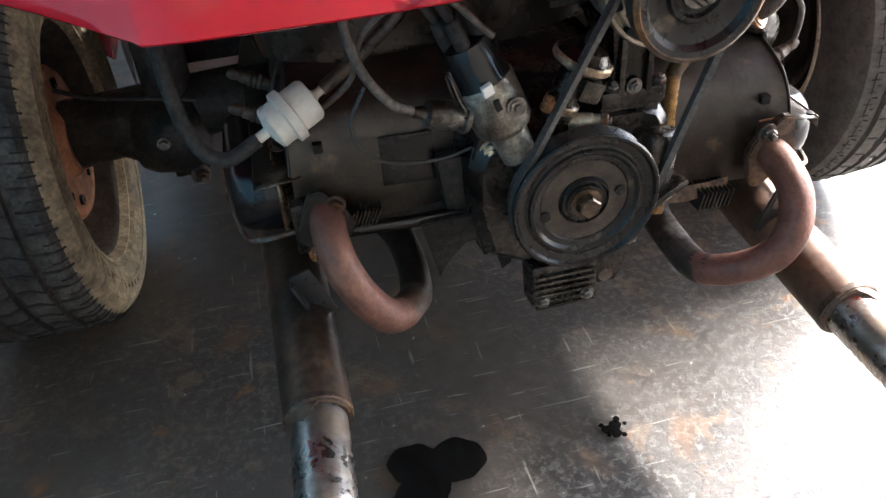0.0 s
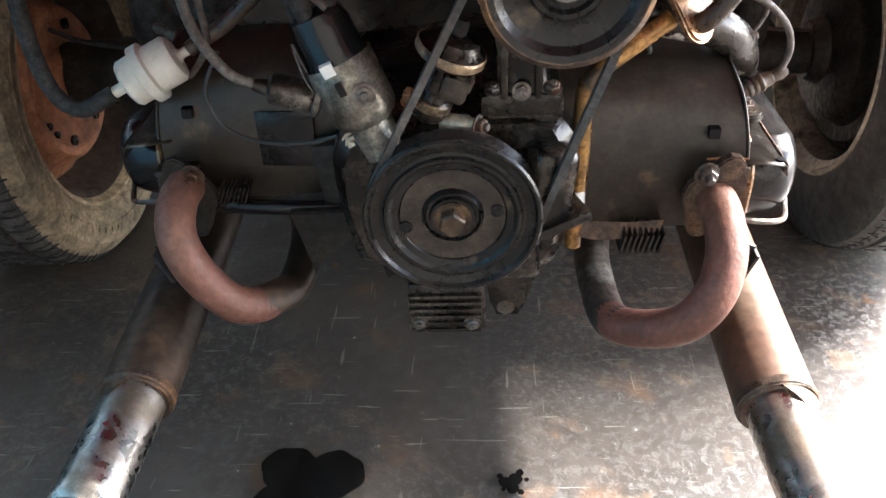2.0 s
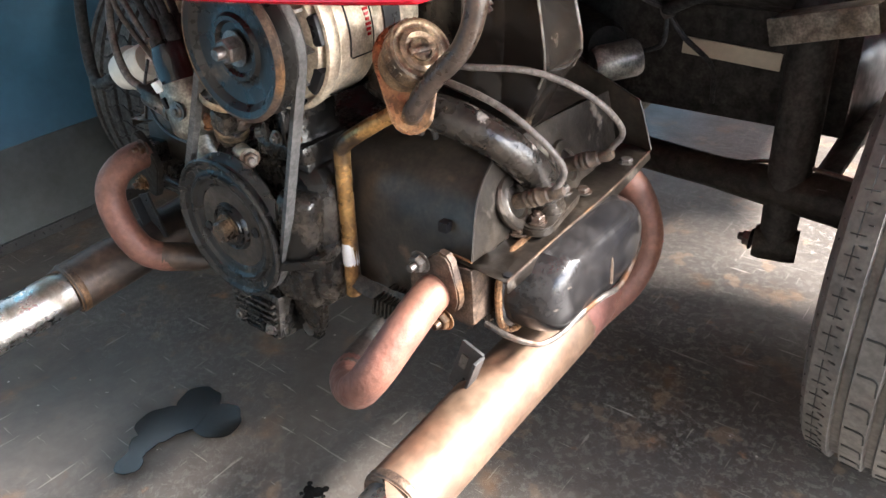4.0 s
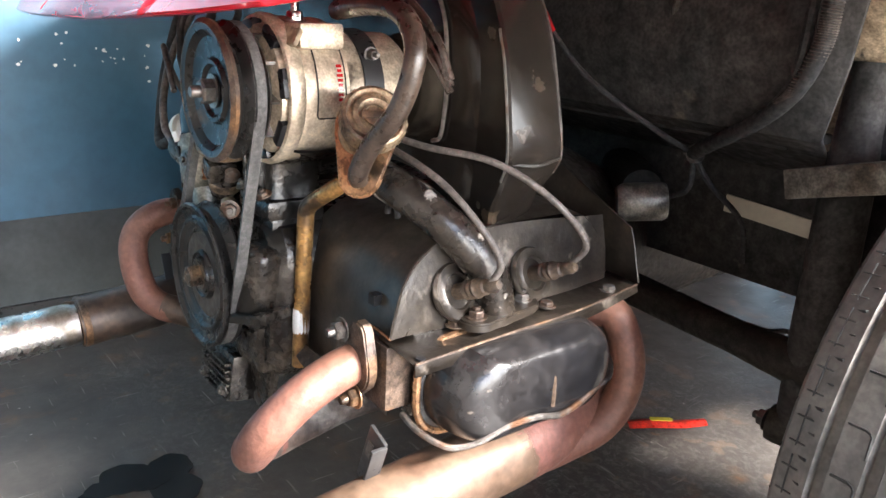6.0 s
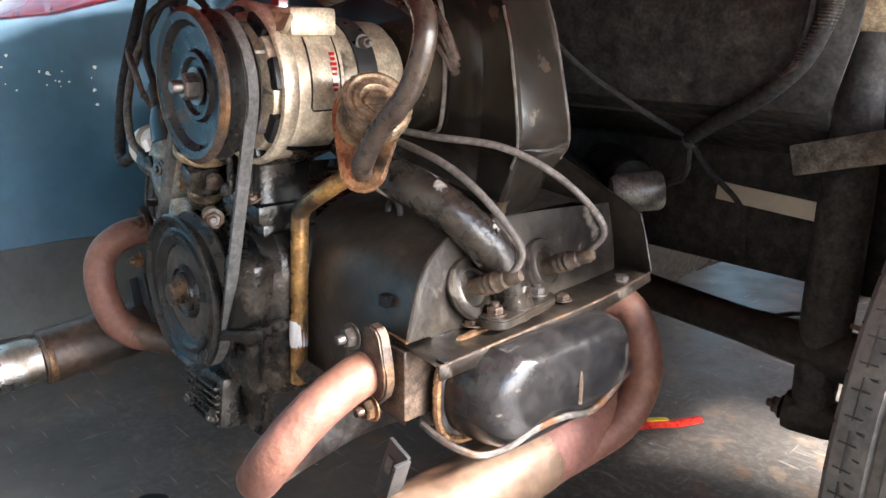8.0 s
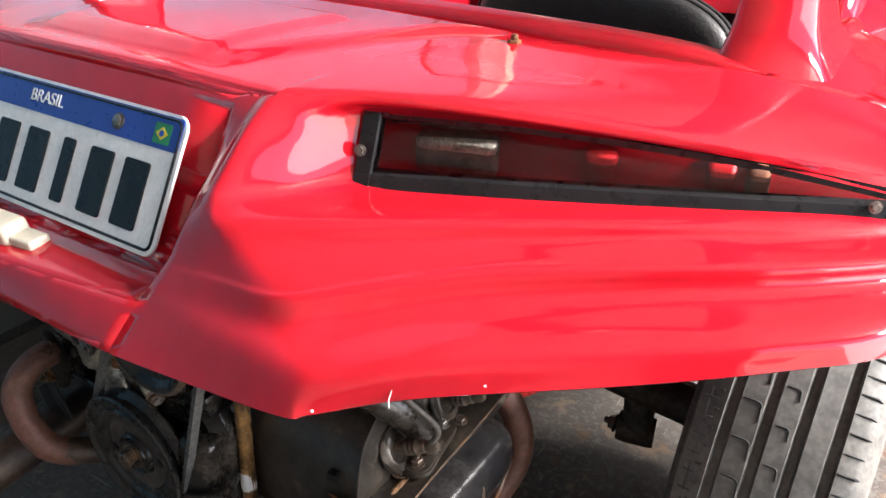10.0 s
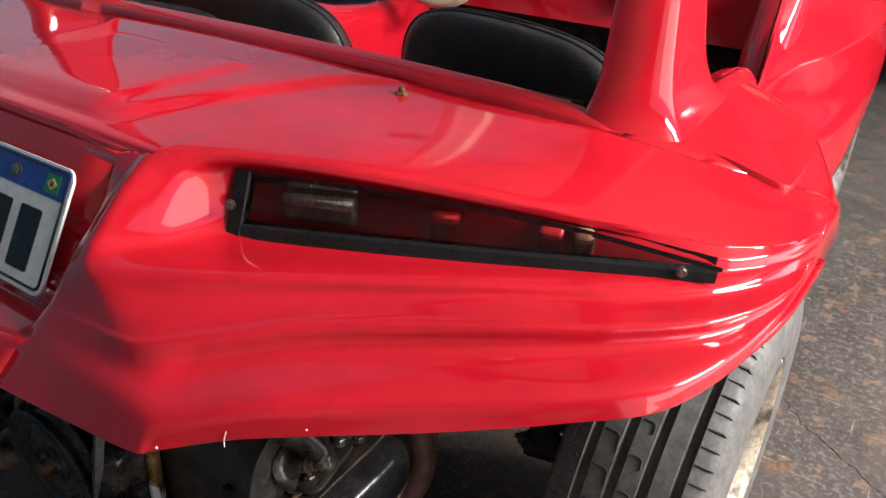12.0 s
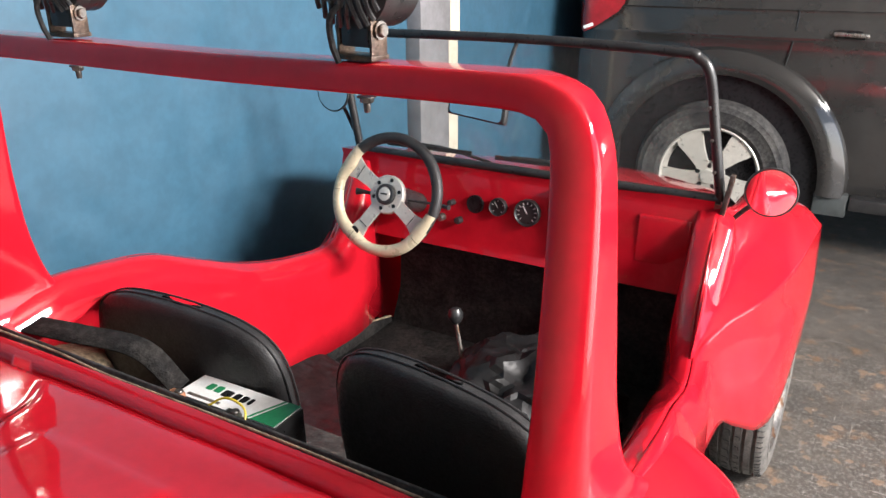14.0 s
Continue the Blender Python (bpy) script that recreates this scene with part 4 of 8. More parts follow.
for x, r, lab in ((-0.027, 0.037, "large black speedometer with white marks"), (-0.12, 0.025, "small black fuel gauge")):
    at = Vector((x, 1.722, 0.846 + 0.003 * (x < -0.1)))
    g = part("gauge", lathe(bmesh.new(), [(r * 1.06, -0.01), (r * 1.06, 0.006), (r, 0.009), (r * 0.92, 0.006), (r * 0.90, 0.003)], axis(at, out), 36), TRIM_BLACK, dash, lab)
    bm = bmesh.new()
    for k in range(11 if r > 0.03 else 5):
        a = radians(-45 + 270 * k / (10 if r > 0.03 else 4))
        m2 = axis(at, out) @ Matrix.Rotation(a, 4, "Z") @ Matrix.Translation((r * 0.74, 0, 0.0036))
        box(bm, m2, (r * 0.2, 0.0022, 0.0008))
    box(bm, axis(at, out) @ Matrix.Rotation(2.2, 4, "Z") @ Matrix.Translation((r * 0.3, 0, 0.0042)), (r * 0.7, 0.0022, 0.0008))
    part("dial_marks", bm, PAPER, g, "white dial marks and needle")
part("gauge_hole", lathe(bmesh.new(), [(0.027, -0.004), (0.027, 0.004), (0.024, 0.005), (0.0235, 0.002)], axis((-0.195, 1.722, 0.846), out), 30), INK, dash, "empty black gauge hole")
for x, z, r, m3 in ((-0.305, 0.790, 0.012, STEEL), (-0.245, 0.79, 0.011, TRIM_BLACK), (-0.27, 0.842, 0.009, TRIM_BLACK)):
    part("switch", lathe(bmesh.new(), [(r, -0.01), (r, 0.012), (r * 0.8, 0.018), (r * 0.4, 0.019)], axis((x, 1.715, z), out), 20), m3, dash, "round dashboard switch")

# windscreen
screen = thing("windscreen", "black framed flat windscreen with dusty clear glass", "windscreen", (-0.06, 1.75, 0.955))
base, top = 1.752, 1.71


def ws(x, z):
    return (x, base + (top - base) * (z - 0.95) / 0.36, z)


outline = [ws(-0.628, 0.955), ws(-0.64, 1.10), ws(-0.65, 1.24), ws(-0.645, 1.285), ws(-0.615, 1.315), ws(-0.56, 1.322), ws(-0.06, 1.328), ws(0.34, 1.318), ws(0.405, 1.305), ws(0.435, 1.265), ws(0.455, 1.15), ws(0.487, 0.955)]
part("frame", tube(bmesh.new(), outline, 0.0125, 10, 8), TRIM_BLACK, screen, "black tubular windscreen frame")
part("frame", tube(bmesh.new(), [ws(-0.64, 0.957), ws(0.49, 0.957)], 0.013, 10, 2), TRIM_BLACK, screen, "black lower windscreen rail")
pane = bmesh.new()
pane.faces.new([pane.verts.new(ws(*p)) for p in ((-0.625, 0.965), (0.483, 0.965), (0.452, 1.15), (0.43, 1.265), (0.40, 1.30), (0.33, 1.312), (-0.06, 1.322), (-0.56, 1.315), (-0.61, 1.308), (-0.64, 1.28))])
gp = part("pane", pane, GLASS, screen, "clear windscreen glass")
gp.visible_shadow = False
for z in (1.19, 1.11, 1.03):
    x = 0.448 + (1.15 - z) * 0.16
    part("screw", nut(bmesh.new(), (ws(x, z)[0], ws(x, z)[1] - 0.012, z), (0, -1, 0), 0.004, 0.003, 0), STEEL, screen)
bm = bmesh.new()
box(bm, pose(0.505, 1.735, 0.975, 0, 8, 0), (0.012, 0.02, 0.11), 0.003)
part("bracket", bm, STEEL, screen, "steel windscreen bracket")
for x0, x1 in ((-0.52, -0.16), (-0.14, 0.22)):
    bm = bmesh.new()
    tube(bm, [(x1 - 0.02, 1.79, 0.958), ((x0 + x1) / 2, 1.785, 0.985), (x0 + 0.03, 1.782, 0.985)], 0.005, 8)
    box(bm, pose((x0 + x1) / 2 - 0.05, 1.78, 0.98, 0, 0, 1), (0.3, 0.006, 0.014), 0.002)
    part("wiper", bm, TRIM_BLACK, screen, "black windscreen wiper")
inner_mirror = part("inner_mirror", box(bmesh.new(), pose(-0.145, 1.64, 1.150, -8, 3, -10), (0.196, 0.022, 0.064), 0.010, 3), TRIM_BLACK, screen, "black interior rear-view mirror")
part("mirror_glass", plate(bmesh.new(), rounded(0.176, 0.046, 0.012), pose(-0.1472, 1.6283, 1.1485, 82, 3, -10), 0.001), MIRROR, inner_mirror, "mirror glass")
part("mirror_arm", tube(bmesh.new(), [(-0.115, 1.65, 1.17), (-0.085, 1.67, 1.22), (-0.070, 1.69, 1.29), (-0.065, 1.71, 1.322)], 0.006, 8), TRIM_BLACK, inner_mirror)


def wing_mirror(at, face, foot, label):
    ob = thing("wing_mirror", label, "mirror", foot, "wing mirrors")
    part("housing", lathe(bmesh.new(), [(0.02, -0.03), (0.045, -0.022), (0.060, -0.006), (0.062, 0.0), (0.060, 0.004), (0.056, 0.003)], axis(at, face), 36), TRIM_BLACK, ob, "black round housing")
    part("mirror_glass", lathe(bmesh.new(), [(0.0565, 0.0034), (0.0565, 0.0044)], axis(at, face), 36), MIRROR, ob, "round mirror glass")
    back = Vector(at) - 0.012 * Vector(face).normalized()
    part("arm", tube(bmesh.new(), [tuple(back.lerp(Vector(foot), 0.12)), tuple(back.lerp(Vector(foot), 0.5)), tuple(back.lerp(Vector(foot), 0.82) + Vector((0, 0, -0.006))), foot], 0.006, 8), TRIM_BLACK, ob, "thin black mirror arm")
    return ob


wing_mirror((0.602, 1.745, 0.995), (0.085, -0.990, 0.045), (0.482, 1.765, 0.872), "small round black mirror on the bare windscreen post")
wing_mirror((-0.70, 1.72, 1.135), (0.0, -1, 0.07), (-0.635, 1.75, 1.0), "small round black mirror at the driver's windscreen post")

# front wings
for s, off in ((1.0, 0.0), (-1.0, 0.095)):
    bm = bmesh.new()
    rails = [[(0.492, 1.70, 0.90), (0.49, 1.76, 0.93), (0.49, 1.85, 0.91), (0.48, 2.0, 0.87), (0.46, 2.2, 0.83), (0.45, 2.45, 0.80)],
             [(0.508, 1.52, 0.735), (0.510, 1.62, 0.80), (0.53, 1.78, 0.80), (0.565, 1.98, 0.80), (0.60, 2.2, 0.80), (0.61, 2.45, 0.77)],
             [(0.530, 1.39, 0.694), (0.530, 1.48, 0.708), (0.564, 1.59, 0.726), (0.614, 1.722, 0.736), (0.660, 1.96, 0.746), (0.682, 2.36, 0.744)],
             [(0.542, 1.38, 0.686), (0.544, 1.47, 0.698), (0.577, 1.58, 0.714), (0.625, 1.71, 0.724), (0.670, 1.95, 0.734), (0.690, 2.355, 0.733)],
             [(0.550, 1.38, 0.674), (0.550, 1.472, 0.684), (0.580, 1.585, 0.700), (0.628, 1.717, 0.708), (0.672, 1.955, 0.718), (0.691, 2.355, 0.72)],
             [(0.562, 1.38, 0.63), (0.560, 1.485, 0.64), (0.592, 1.60, 0.63), (0.642, 1.76, 0.615), (0.680, 2.0, 0.63), (0.694, 2.35, 0.66)],
             [(0.575, 1.39, 0.55), (0.580, 1.49, 0.555), (0.618, 1.59, 0.53), (0.666, 1.73, 0.50), (0.695, 1.95, 0.52), (0.702, 2.25, 0.55)],
             [(0.580, 1.41, 0.44), (0.592, 1.53, 0.46), (0.618, 1.60, 0.42), (0.665, 1.70, 0.37), (0.692, 1.84, 0.38), (0.702, 2.1, 0.47)]]
    aligned(bm, [[(x + off, y, z) for x, y, z in r] for r in rails], 7, 5, s)
    w = part("front_wing", bm, RED, buggy, "red front wing with a sharp crease", 45)
    m2 = w.modifiers.new("thickness", "SOLIDIFY")
    m2.thickness = 0.005


# ---- wheels ----
def tyre_mesh(R, width, inner):
    """A tyre about local z with four straight grooves round it."""
    h = width / 2
    g = 0.008
    prof = [(inner, -h * 0.82), (inner + 0.012, -h * 0.95), (inner + 0.03, -h * 0.99), ((R + inner) / 2, -h * 1.0), (R - 0.045, -h * 0.97), (R - 0.022, -h * 0.91), (R - 0.012, -h * 0.85)]
    for c in GROOVES:
        top = R - 0.010 * abs(c) ** 2
        prof += [(top, h * (c - 0.065)), (top - g, h * (c - 0.04)), (top - g, h * (c + 0.04)), (top, h * (c + 0.065))]
    prof += [(R - 0.007, h * 0.78), (R - 0.014, h * 0.86), (R - 0.026, h * 0.93), (R - 0.048, h * 0.975), ((R + inner) / 2, h * 0.985), (inner + 0.03, h * 0.99), (inner + 0.012, h * 0.95), (inner, h * 0.82)]
    return lathe(bmesh.new(), prof, Matrix.Identity(4), 120, False)


GROOVES = (-0.50, -0.13, 0.22, 0.56)


def tread_cuts(R, width, blocks=46):
    """Hooked cuts in the ribs and ladders of short cuts on both shoulders, as sunk dark strips."""
    bm = bmesh.new()
    h = width / 2

    def cut(a, pts, r=0.0013):
        line = []
        for da, c in pts:
            far = R - 0.010 * c * c - (0.9 * max(abs(c) - 0.84, 0)) ** 1.5 + 0.0002
            line.append((far * math.cos(a + da), far * math.sin(a + da), h * c))
        tube(bm, line, r, 4, 0)

    for k in range(blocks):
        a = 2 * math.pi * k / blocks
        step = 2 * math.pi / blocks
        cut(a, ((0, -0.41), (0, -0.27), (0.004, -0.235), (0.012, -0.215), (0.5 * step, -0.205)))
        cut(a + 0.4 * step, ((0, -0.03), (0, 0.07), (0.003, 0.095), (0.009, 0.11), (0.30 * step, 0.115)))
        for d in (0.0, 0.5):
            cut(a + d * step, ((0, -0.90), (0, -0.62)), 0.0015 if d == 0 else 0.0009)
            cut(a + d * step, ((0, 0.64), (0, 0.80), (0, 0.93)), 0.0016 if d == 0 else 0.0011)
        for d in (0.25, 0.75):
            cut(a + d * step, ((0, -0.80), (0, -0.66)), 0.0008)
        cut(a, ((0, -0.735), (step * 0.82, -0.735)), 0.0008)
    return bm


def wheel(at, label, tyre_mat, rim_mat, disc_mat, width=0.215, R=0.315):
    ob = thing("wheel", label, "wheel", (0, 0, 0), "buggy wheels")
    part("tyre", tyre_mesh(R, width, 0.195), tyre_mat, ob, "black road tyre", 30)
    tagged(part("tread", tread_cuts(R, width), GROOVE, ob, "dark tread cuts"), kind="stuff")
    h = width / 2
    rim_ob = part("rim", lathe(bmesh.new(), [(0.197, -h * 0.80), (0.208, -h * 0.92), (0.205, -h * 0.97), (0.198, -h * 0.96), (0.193, -h * 0.86), (0.181, -h * 0.8), (0.176, -h * 0.5), (0.172, 0.0), (0.178, h * 0.5), (0.188, h * 0.85), (0.2, h * 0.95), (0.205, h * 0.92), (0.197, h * 0.80)], Matrix.Identity(4), 64, False), rim_mat, ob, "steel rim")
    part("disc", lathe(bmesh.new(), [(0.180, 0.0), (0.170, -0.03), (0.162, -0.052), (0.150, -0.060), (0.125, -0.058), (0.115, -0.066), (0.10, -0.068), (0.05, -0.068), (0.05, -0.05), (0.12, -0.05), (0.16, -0.03), (0.176, 0.01)], Matrix.Identity(4), 48, False), disc_mat, rim_ob, "pressed wheel disc")
    part("drum", lathe(bmesh.new(), [(0.045, -h * 1.2), (0.055, -h * 1.0), (0.085, -h * 0.95), (0.108, -h * 0.90), (0.116, -h * 0.84), (0.116, -h * 0.76), (0.110, -h * 0.74), (0.109, -0.02), (0.05, -0.02)], Matrix.Identity(4), 48), GRIME, ob, "grimy black brake drum and backing plate")
    ob.matrix_basis = at
    return ob


def dusty_wheel(at, label):
    """The wheel by the wall, seen from inside: tan of dust and painted warm bounce light on its bulging sidewall, a
    rusty backing plate in a deep rim.
    """
    ob = thing("wheel", label, "wheel", (0, 0, 0), "buggy wheels")
    R, h, I = 0.312, 0.1075, Matrix.Identity(4)
    tread = [(R - 0.012, -h * 0.93), (R - 0.003, -h * 0.84)]
    for c in (-0.55, -0.12, 0.30, 0.62):
        tread += [(R, h * (c - 0.06)), (R - 0.009, h * (c - 0.045)), (R - 0.009, h * (c + 0.045)), (R, h * (c + 0.06))]
    tread += [(R - 0.003, h * 0.84), (R - 0.014, h * 0.95), (R - 0.05, h * 1.06), (0.215, h * 0.98)]
    part("tyre", lathe(bmesh.new(), tread, I, 120, False), TYRE, ob, "black road tyre", 30)
    side = part("sidewall", lathe(bmesh.new(), [(0.205, -h * 0.90), (0.213, -h * 1.00), (0.219, -h * 1.055), (0.221, -h * 1.045), (0.226, -h * 1.07), (0.245, -h * 1.12), (0.2455, -h * 1.135), (0.248, -h * 1.135), (0.2485, -h * 1.125), (0.262, -h * 1.13), (0.276, -h * 1.10), (0.279, -h * 1.105), (0.281, -h * 1.085), (0.291, -h * 1.03), (R - 0.012, -h * 0.93)], I, 120, False), TYRE_TAN, ob, "dusty sidewall with warm bounce light in its tan", 25)
    marks = bmesh.new()
    for k in range(26):
        a = radians(200 + 5.2 * k)
        if k % 7 < 5:
            box(marks, Matrix.Rotation(a, 4, "Z") @ Matrix.Translation((0.256, 0, -h * 1.13)), (0.010 if k % 3 else 0.006, 0.009, 0.003))
    tagged(part("raised_marks", marks, TYRE_TAN, side, "raised unreadable marks on the sidewall"), kind="stuff")
    cuts = bmesh.new()
    for k in range(58):
        a = 2 * math.pi * k / 58
        for pts, r in ((((0.0, R - 0.020, -0.98), (0.004, R - 0.008, -0.90), (0.012, R - 0.001, -0.78), (0.02, R + 0.0003, -0.60)), 0.0024), (((0.05, R - 0.013, -0.945), (0.052, R - 0.004, -0.86), (0.056, R, -0.76)), 0.0013), (((0.0, R + 0.0003, -0.50), (0.03, R + 0.0003, -0.34), (0.03, R + 0.0003, -0.17)), 0.0022), (((0.02, R + 0.0003, -0.06), (-0.01, R + 0.0003, 0.10), (-0.01, R + 0.0003, 0.25)), 0.0022)):
            tube(cuts, [(q * math.cos(a + da), q * math.sin(a + da), h * c) for da, q, c in pts], r, 4, 0)
    tagged(part("tread", cuts, GROOVE, ob, "dark tread cuts"), kind="stuff")
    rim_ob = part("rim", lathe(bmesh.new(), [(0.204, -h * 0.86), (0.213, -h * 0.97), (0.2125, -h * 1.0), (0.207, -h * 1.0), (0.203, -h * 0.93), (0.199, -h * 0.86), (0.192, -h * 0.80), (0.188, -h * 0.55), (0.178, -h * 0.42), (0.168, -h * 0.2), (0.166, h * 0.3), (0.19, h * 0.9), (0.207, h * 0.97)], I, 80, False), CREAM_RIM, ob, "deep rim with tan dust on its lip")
    # dark layer just off the rim's recessed inside; the lip stays cream
    part("barrel", lathe(bmesh.new(), [(0.1985, -h * 0.865), (0.1905, -h * 0.79), (0.1865, -h * 0.54), (0.1765, -h * 0.41), (0.1665, -h * 0.19)], I, 80, False), DARK_RIM, rim_ob, "dark brown layer over the inside of the rim")
    plate_ob = part("backing_plate", lathe(bmesh.new(), [(0.164, -0.02), (0.150, -0.03), (0.136, -0.052), (0.131, -0.066), (0.124, -0.073), (0.112, -0.073), (0.106, -0.069), (0.060, -0.071), (0.05, -0.085), (0.02, -0.085)], I, 64), COPPER_RIM, ob, "rusty copper-coloured brake backing plate", 30)
    for a, q, r in ((207, 0.098, 0.0095), (238, 0.103, 0.0065), (252, 0.106, 0.0065), (150, 0.10, 0.0065), (30, 0.10, 0.0095), (320, 0.10, 0.0065)):
        x, y = q * math.cos(radians(a)), q * math.sin(radians(a))
        part("hole", lathe(bmesh.new(), [(r, -0.0745), (r, -0.06)], Matrix.Translation((x, y, 0)), 16), INK, plate_ob, "dark hole in the plate")
    part("brake_clip", tube(bmesh.new(), [(-0.02, 0.07, -0.075), (-0.05, 0.075, -0.09), (-0.06, 0.06, -0.088), (-0.04, 0.05, -0.075)], 0.004, 8), GRIME, plate_ob, "bent brake line clip")
    ob.matrix_basis = at
    return ob


wheel(pose(0.684, 0.60, 0.33, 0, 90, 0), "rear wheel with a wide dusty grooved tyre beside the engine", TYRE_DUST, ALLOY, GRIME, 0.208, 0.33)
dusty_wheel(pose(-0.752, 0.597, 0.312, 0, -90, 0), "rear wheel with dusty tyre in a warm-lit tan and rusty backing plate")
wheel(pose(0.60, 2.10, 0.29, 0, 90, 0), "front wheel with a dusty tyre under the red wing", TYRE_DUST, STEEL, STEEL, 0.17, 0.29)
wheel(pose(-0.68, 2.10, 0.29, 0, -90, 0), "front wheel on the driver's side", TYRE, STEEL, STEEL, 0.17, 0.29)


# ---- cockpit ----
tub = part("floor_pan", box(bmesh.new(), Matrix.Translation((-0.04, 1.40, 0.365)), (1.06, 0.85, 0.02), 0.01), CARPET, buggy, "black carpeted floor pan")
bm = bmesh.new()
for x in (-0.60, 0.535):
    bm = bmesh.new()
    skin(bm, [[(x, 0.98, 0.36), (x, 1.3, 0.36), (x, 1.75, 0.36)], [(x, 0.98, 0.50), (x, 1.3, 0.45), (x, 1.75, 0.50)]], 12)
    part("footwell_trim", bm, CARPET, buggy, "black carpeted footwell")
part("footwell_front", skin(bmesh.new(), [[(-0.6, 1.76, 0.36), (0.52, 1.76, 0.36)], [(-0.6, 1.80, 0.5), (0.52, 1.80, 0.5)], [(-0.6, 1.74, 0.74), (0.52, 1.74, 0.74)]], 12), RED, buggy, "red fibreglass front of the footwell")
part("toe_board", skin(bmesh.new(), [[(-0.52, 1.735, 0.36), (0.50, 1.735, 0.36)], [(-0.50, 1.765, 0.5), (0.50, 1.765, 0.5)], [(-0.46, 1.72, 0.72), (0.50, 1.72, 0.72)]], 12), CARPET, buggy, "black felt on the toe board")
part("tunnel", skin(bmesh.new(), [[(-0.17, y, 0.25) for y in (1.0, 1.3, 1.75)], [(-0.15, y, 0.36) for y in (1.0, 1.3, 1.75)], [(-0.06, y, 0.40) for y in (1.0, 1.3, 1.75)], [(0.05, y, 0.36) for y in (1.0, 1.3, 1.75)], [(0.07, y, 0.25) for y in (1.0, 1.3, 1.75)]], 10, 4), CARPET, buggy, "carpeted centre tunnel")
gear = part("gear_lever", tube(bmesh.new(), [(-0.06, 1.42, 0.39), (-0.10, 1.47, 0.48), (-0.135, 1.50, 0.57)], 0.006, 8), STEEL, buggy, "bent gear lever")
part("knob", lathe(bmesh.new(), [(0.008, -0.02), (0.019, -0.008), (0.022, 0.008), (0.017, 0.022), (0.006, 0.027)], axis((-0.137, 1.502, 0.585), (-0.25, 0.2, 0.95)), 20), TRIM_BLACK, gear, "black gear knob")
# shelf behind the seats, and the firewall below the deck
part("shelf", box(bmesh.new(), Matrix.Translation((-0.03, 0.66, 0.60)), (0.86, 0.18, 0.014), 0.003), UNDERSEAL, buggy, "black shelf behind the seats")
bm = bmesh.new()
skin(bm, [[(-0.55, 0.50, 0.90), (0, 0.50, 0.90), (0.505, 0.50, 0.90)], [(-0.55, 0.50, 0.70), (0, 0.50, 0.70), (0.488, 0.50, 0.70)], [(-0.5, 0.53, 0.62), (0, 0.53, 0.62), (0.46, 0.53, 0.62)], [(-0.45, 0.70, 0.55), (0, 0.70, 0.55), (0.40, 0.70, 0.55)], [(-0.45, 0.98, 0.50), (0, 0.98, 0.50), (0.40, 0.98, 0.50)], [(-0.45, 0.985, 0.47), (0, 0.985, 0.47), (0.40, 0.985, 0.47)]], 20)
fw = part("firewall", bm, UNDERSEAL, buggy, "black undersealed firewall")
m2 = fw.modifiers.new("thickness", "SOLIDIFY")
m2.thickness = 0.006
part("rear_tub_panel", box(bmesh.new(), pose(0.0, 0.712, 0.464, 0, 0, 0), (1.0, 0.008, 0.182), 0.001), UNDERSEAL, buggy, "black panel across the back of the tub")
# the light on this bare fibreglass is put into its cream colour
part("lit_patch", box(bmesh.new(), pose(0.325, 0.706, 0.475, 0, 3, 0), (0.15, 0.004, 0.026), 0.001), CREAM, buggy, "bare fibreglass patch on the tub, coloured pale as if lit")
for s in (1.0, -1.0):
    bm = bmesh.new()
    hi = 0.885 if s > 0 else 0.78
    skin(bm, [[(0.33, 0.515, hi), (0.34, 0.58, 0.74), (0.36, 0.66, 0.60), (0.38, 0.75, 0.56)], [(0.50, 0.515, hi - 0.005), (0.50, 0.59, 0.75), (0.50, 0.70, 0.64), (0.50, 0.80, 0.58)], [(0.56, 0.50, hi - 0.02), (0.56, 0.60, 0.77), (0.56, 0.78, 0.70), (0.56, 0.93, 0.58)], [(0.77, 0.48, 0.80), (0.765, 0.60, 0.765), (0.735, 0.77, 0.70), (0.72, 0.86, 0.56)]], 22, 4, s)
    part("inner_wing", bm, BARE_GRP, buggy, "rough bare fibreglass inner wing")
part("paper_tag", plate(bmesh.new(), rounded(0.034, 0.03, 0.002), pose(0.152, 0.495, 0.775, 90, 0, 0), 0.001), PAPER, buggy, "torn white paper tag on the firewall")
trimline = bmesh.new()
tube(trimline, [(-0.62, 0.472, 0.912), (-0.35, 0.476, 0.913), (-0.20, 0.476, 0.906), (0.15, 0.476, 0.910), (0.50, 0.474, 0.905)], 0.002, 6)
part("edge_trim", trimline, CREAM_RIM, buggy, "pale frayed edge trim along the cockpit rim")
bm = bmesh.new()
skin(bm, [[(-0.70, 0.500, 0.905), (-0.58, 0.53, 0.875), (-0.46, 0.555, 0.868), (-0.32, 0.60, 0.850), (-0.24, 0.62, 0.78)], [(-0.70, 0.530, 0.918), (-0.58, 0.575, 0.885), (-0.46, 0.605, 0.878), (-0.32, 0.645, 0.862), (-0.24, 0.66, 0.79)]], 20)
strap_ob = part("belt", bm, CARPET, buggy, "black seat belt webbing across the back")
m2 = strap_ob.modifiers.new("thickness", "SOLIDIFY")
m2.thickness = 0.004
rod = part("grab_rod", tube(bmesh.new(), [(0.20, 0.56, 0.62), (0.27, 0.5, 0.74), (0.30, 0.48, 0.86)], 0.006, 8), STEEL, buggy, "bare steel rod")


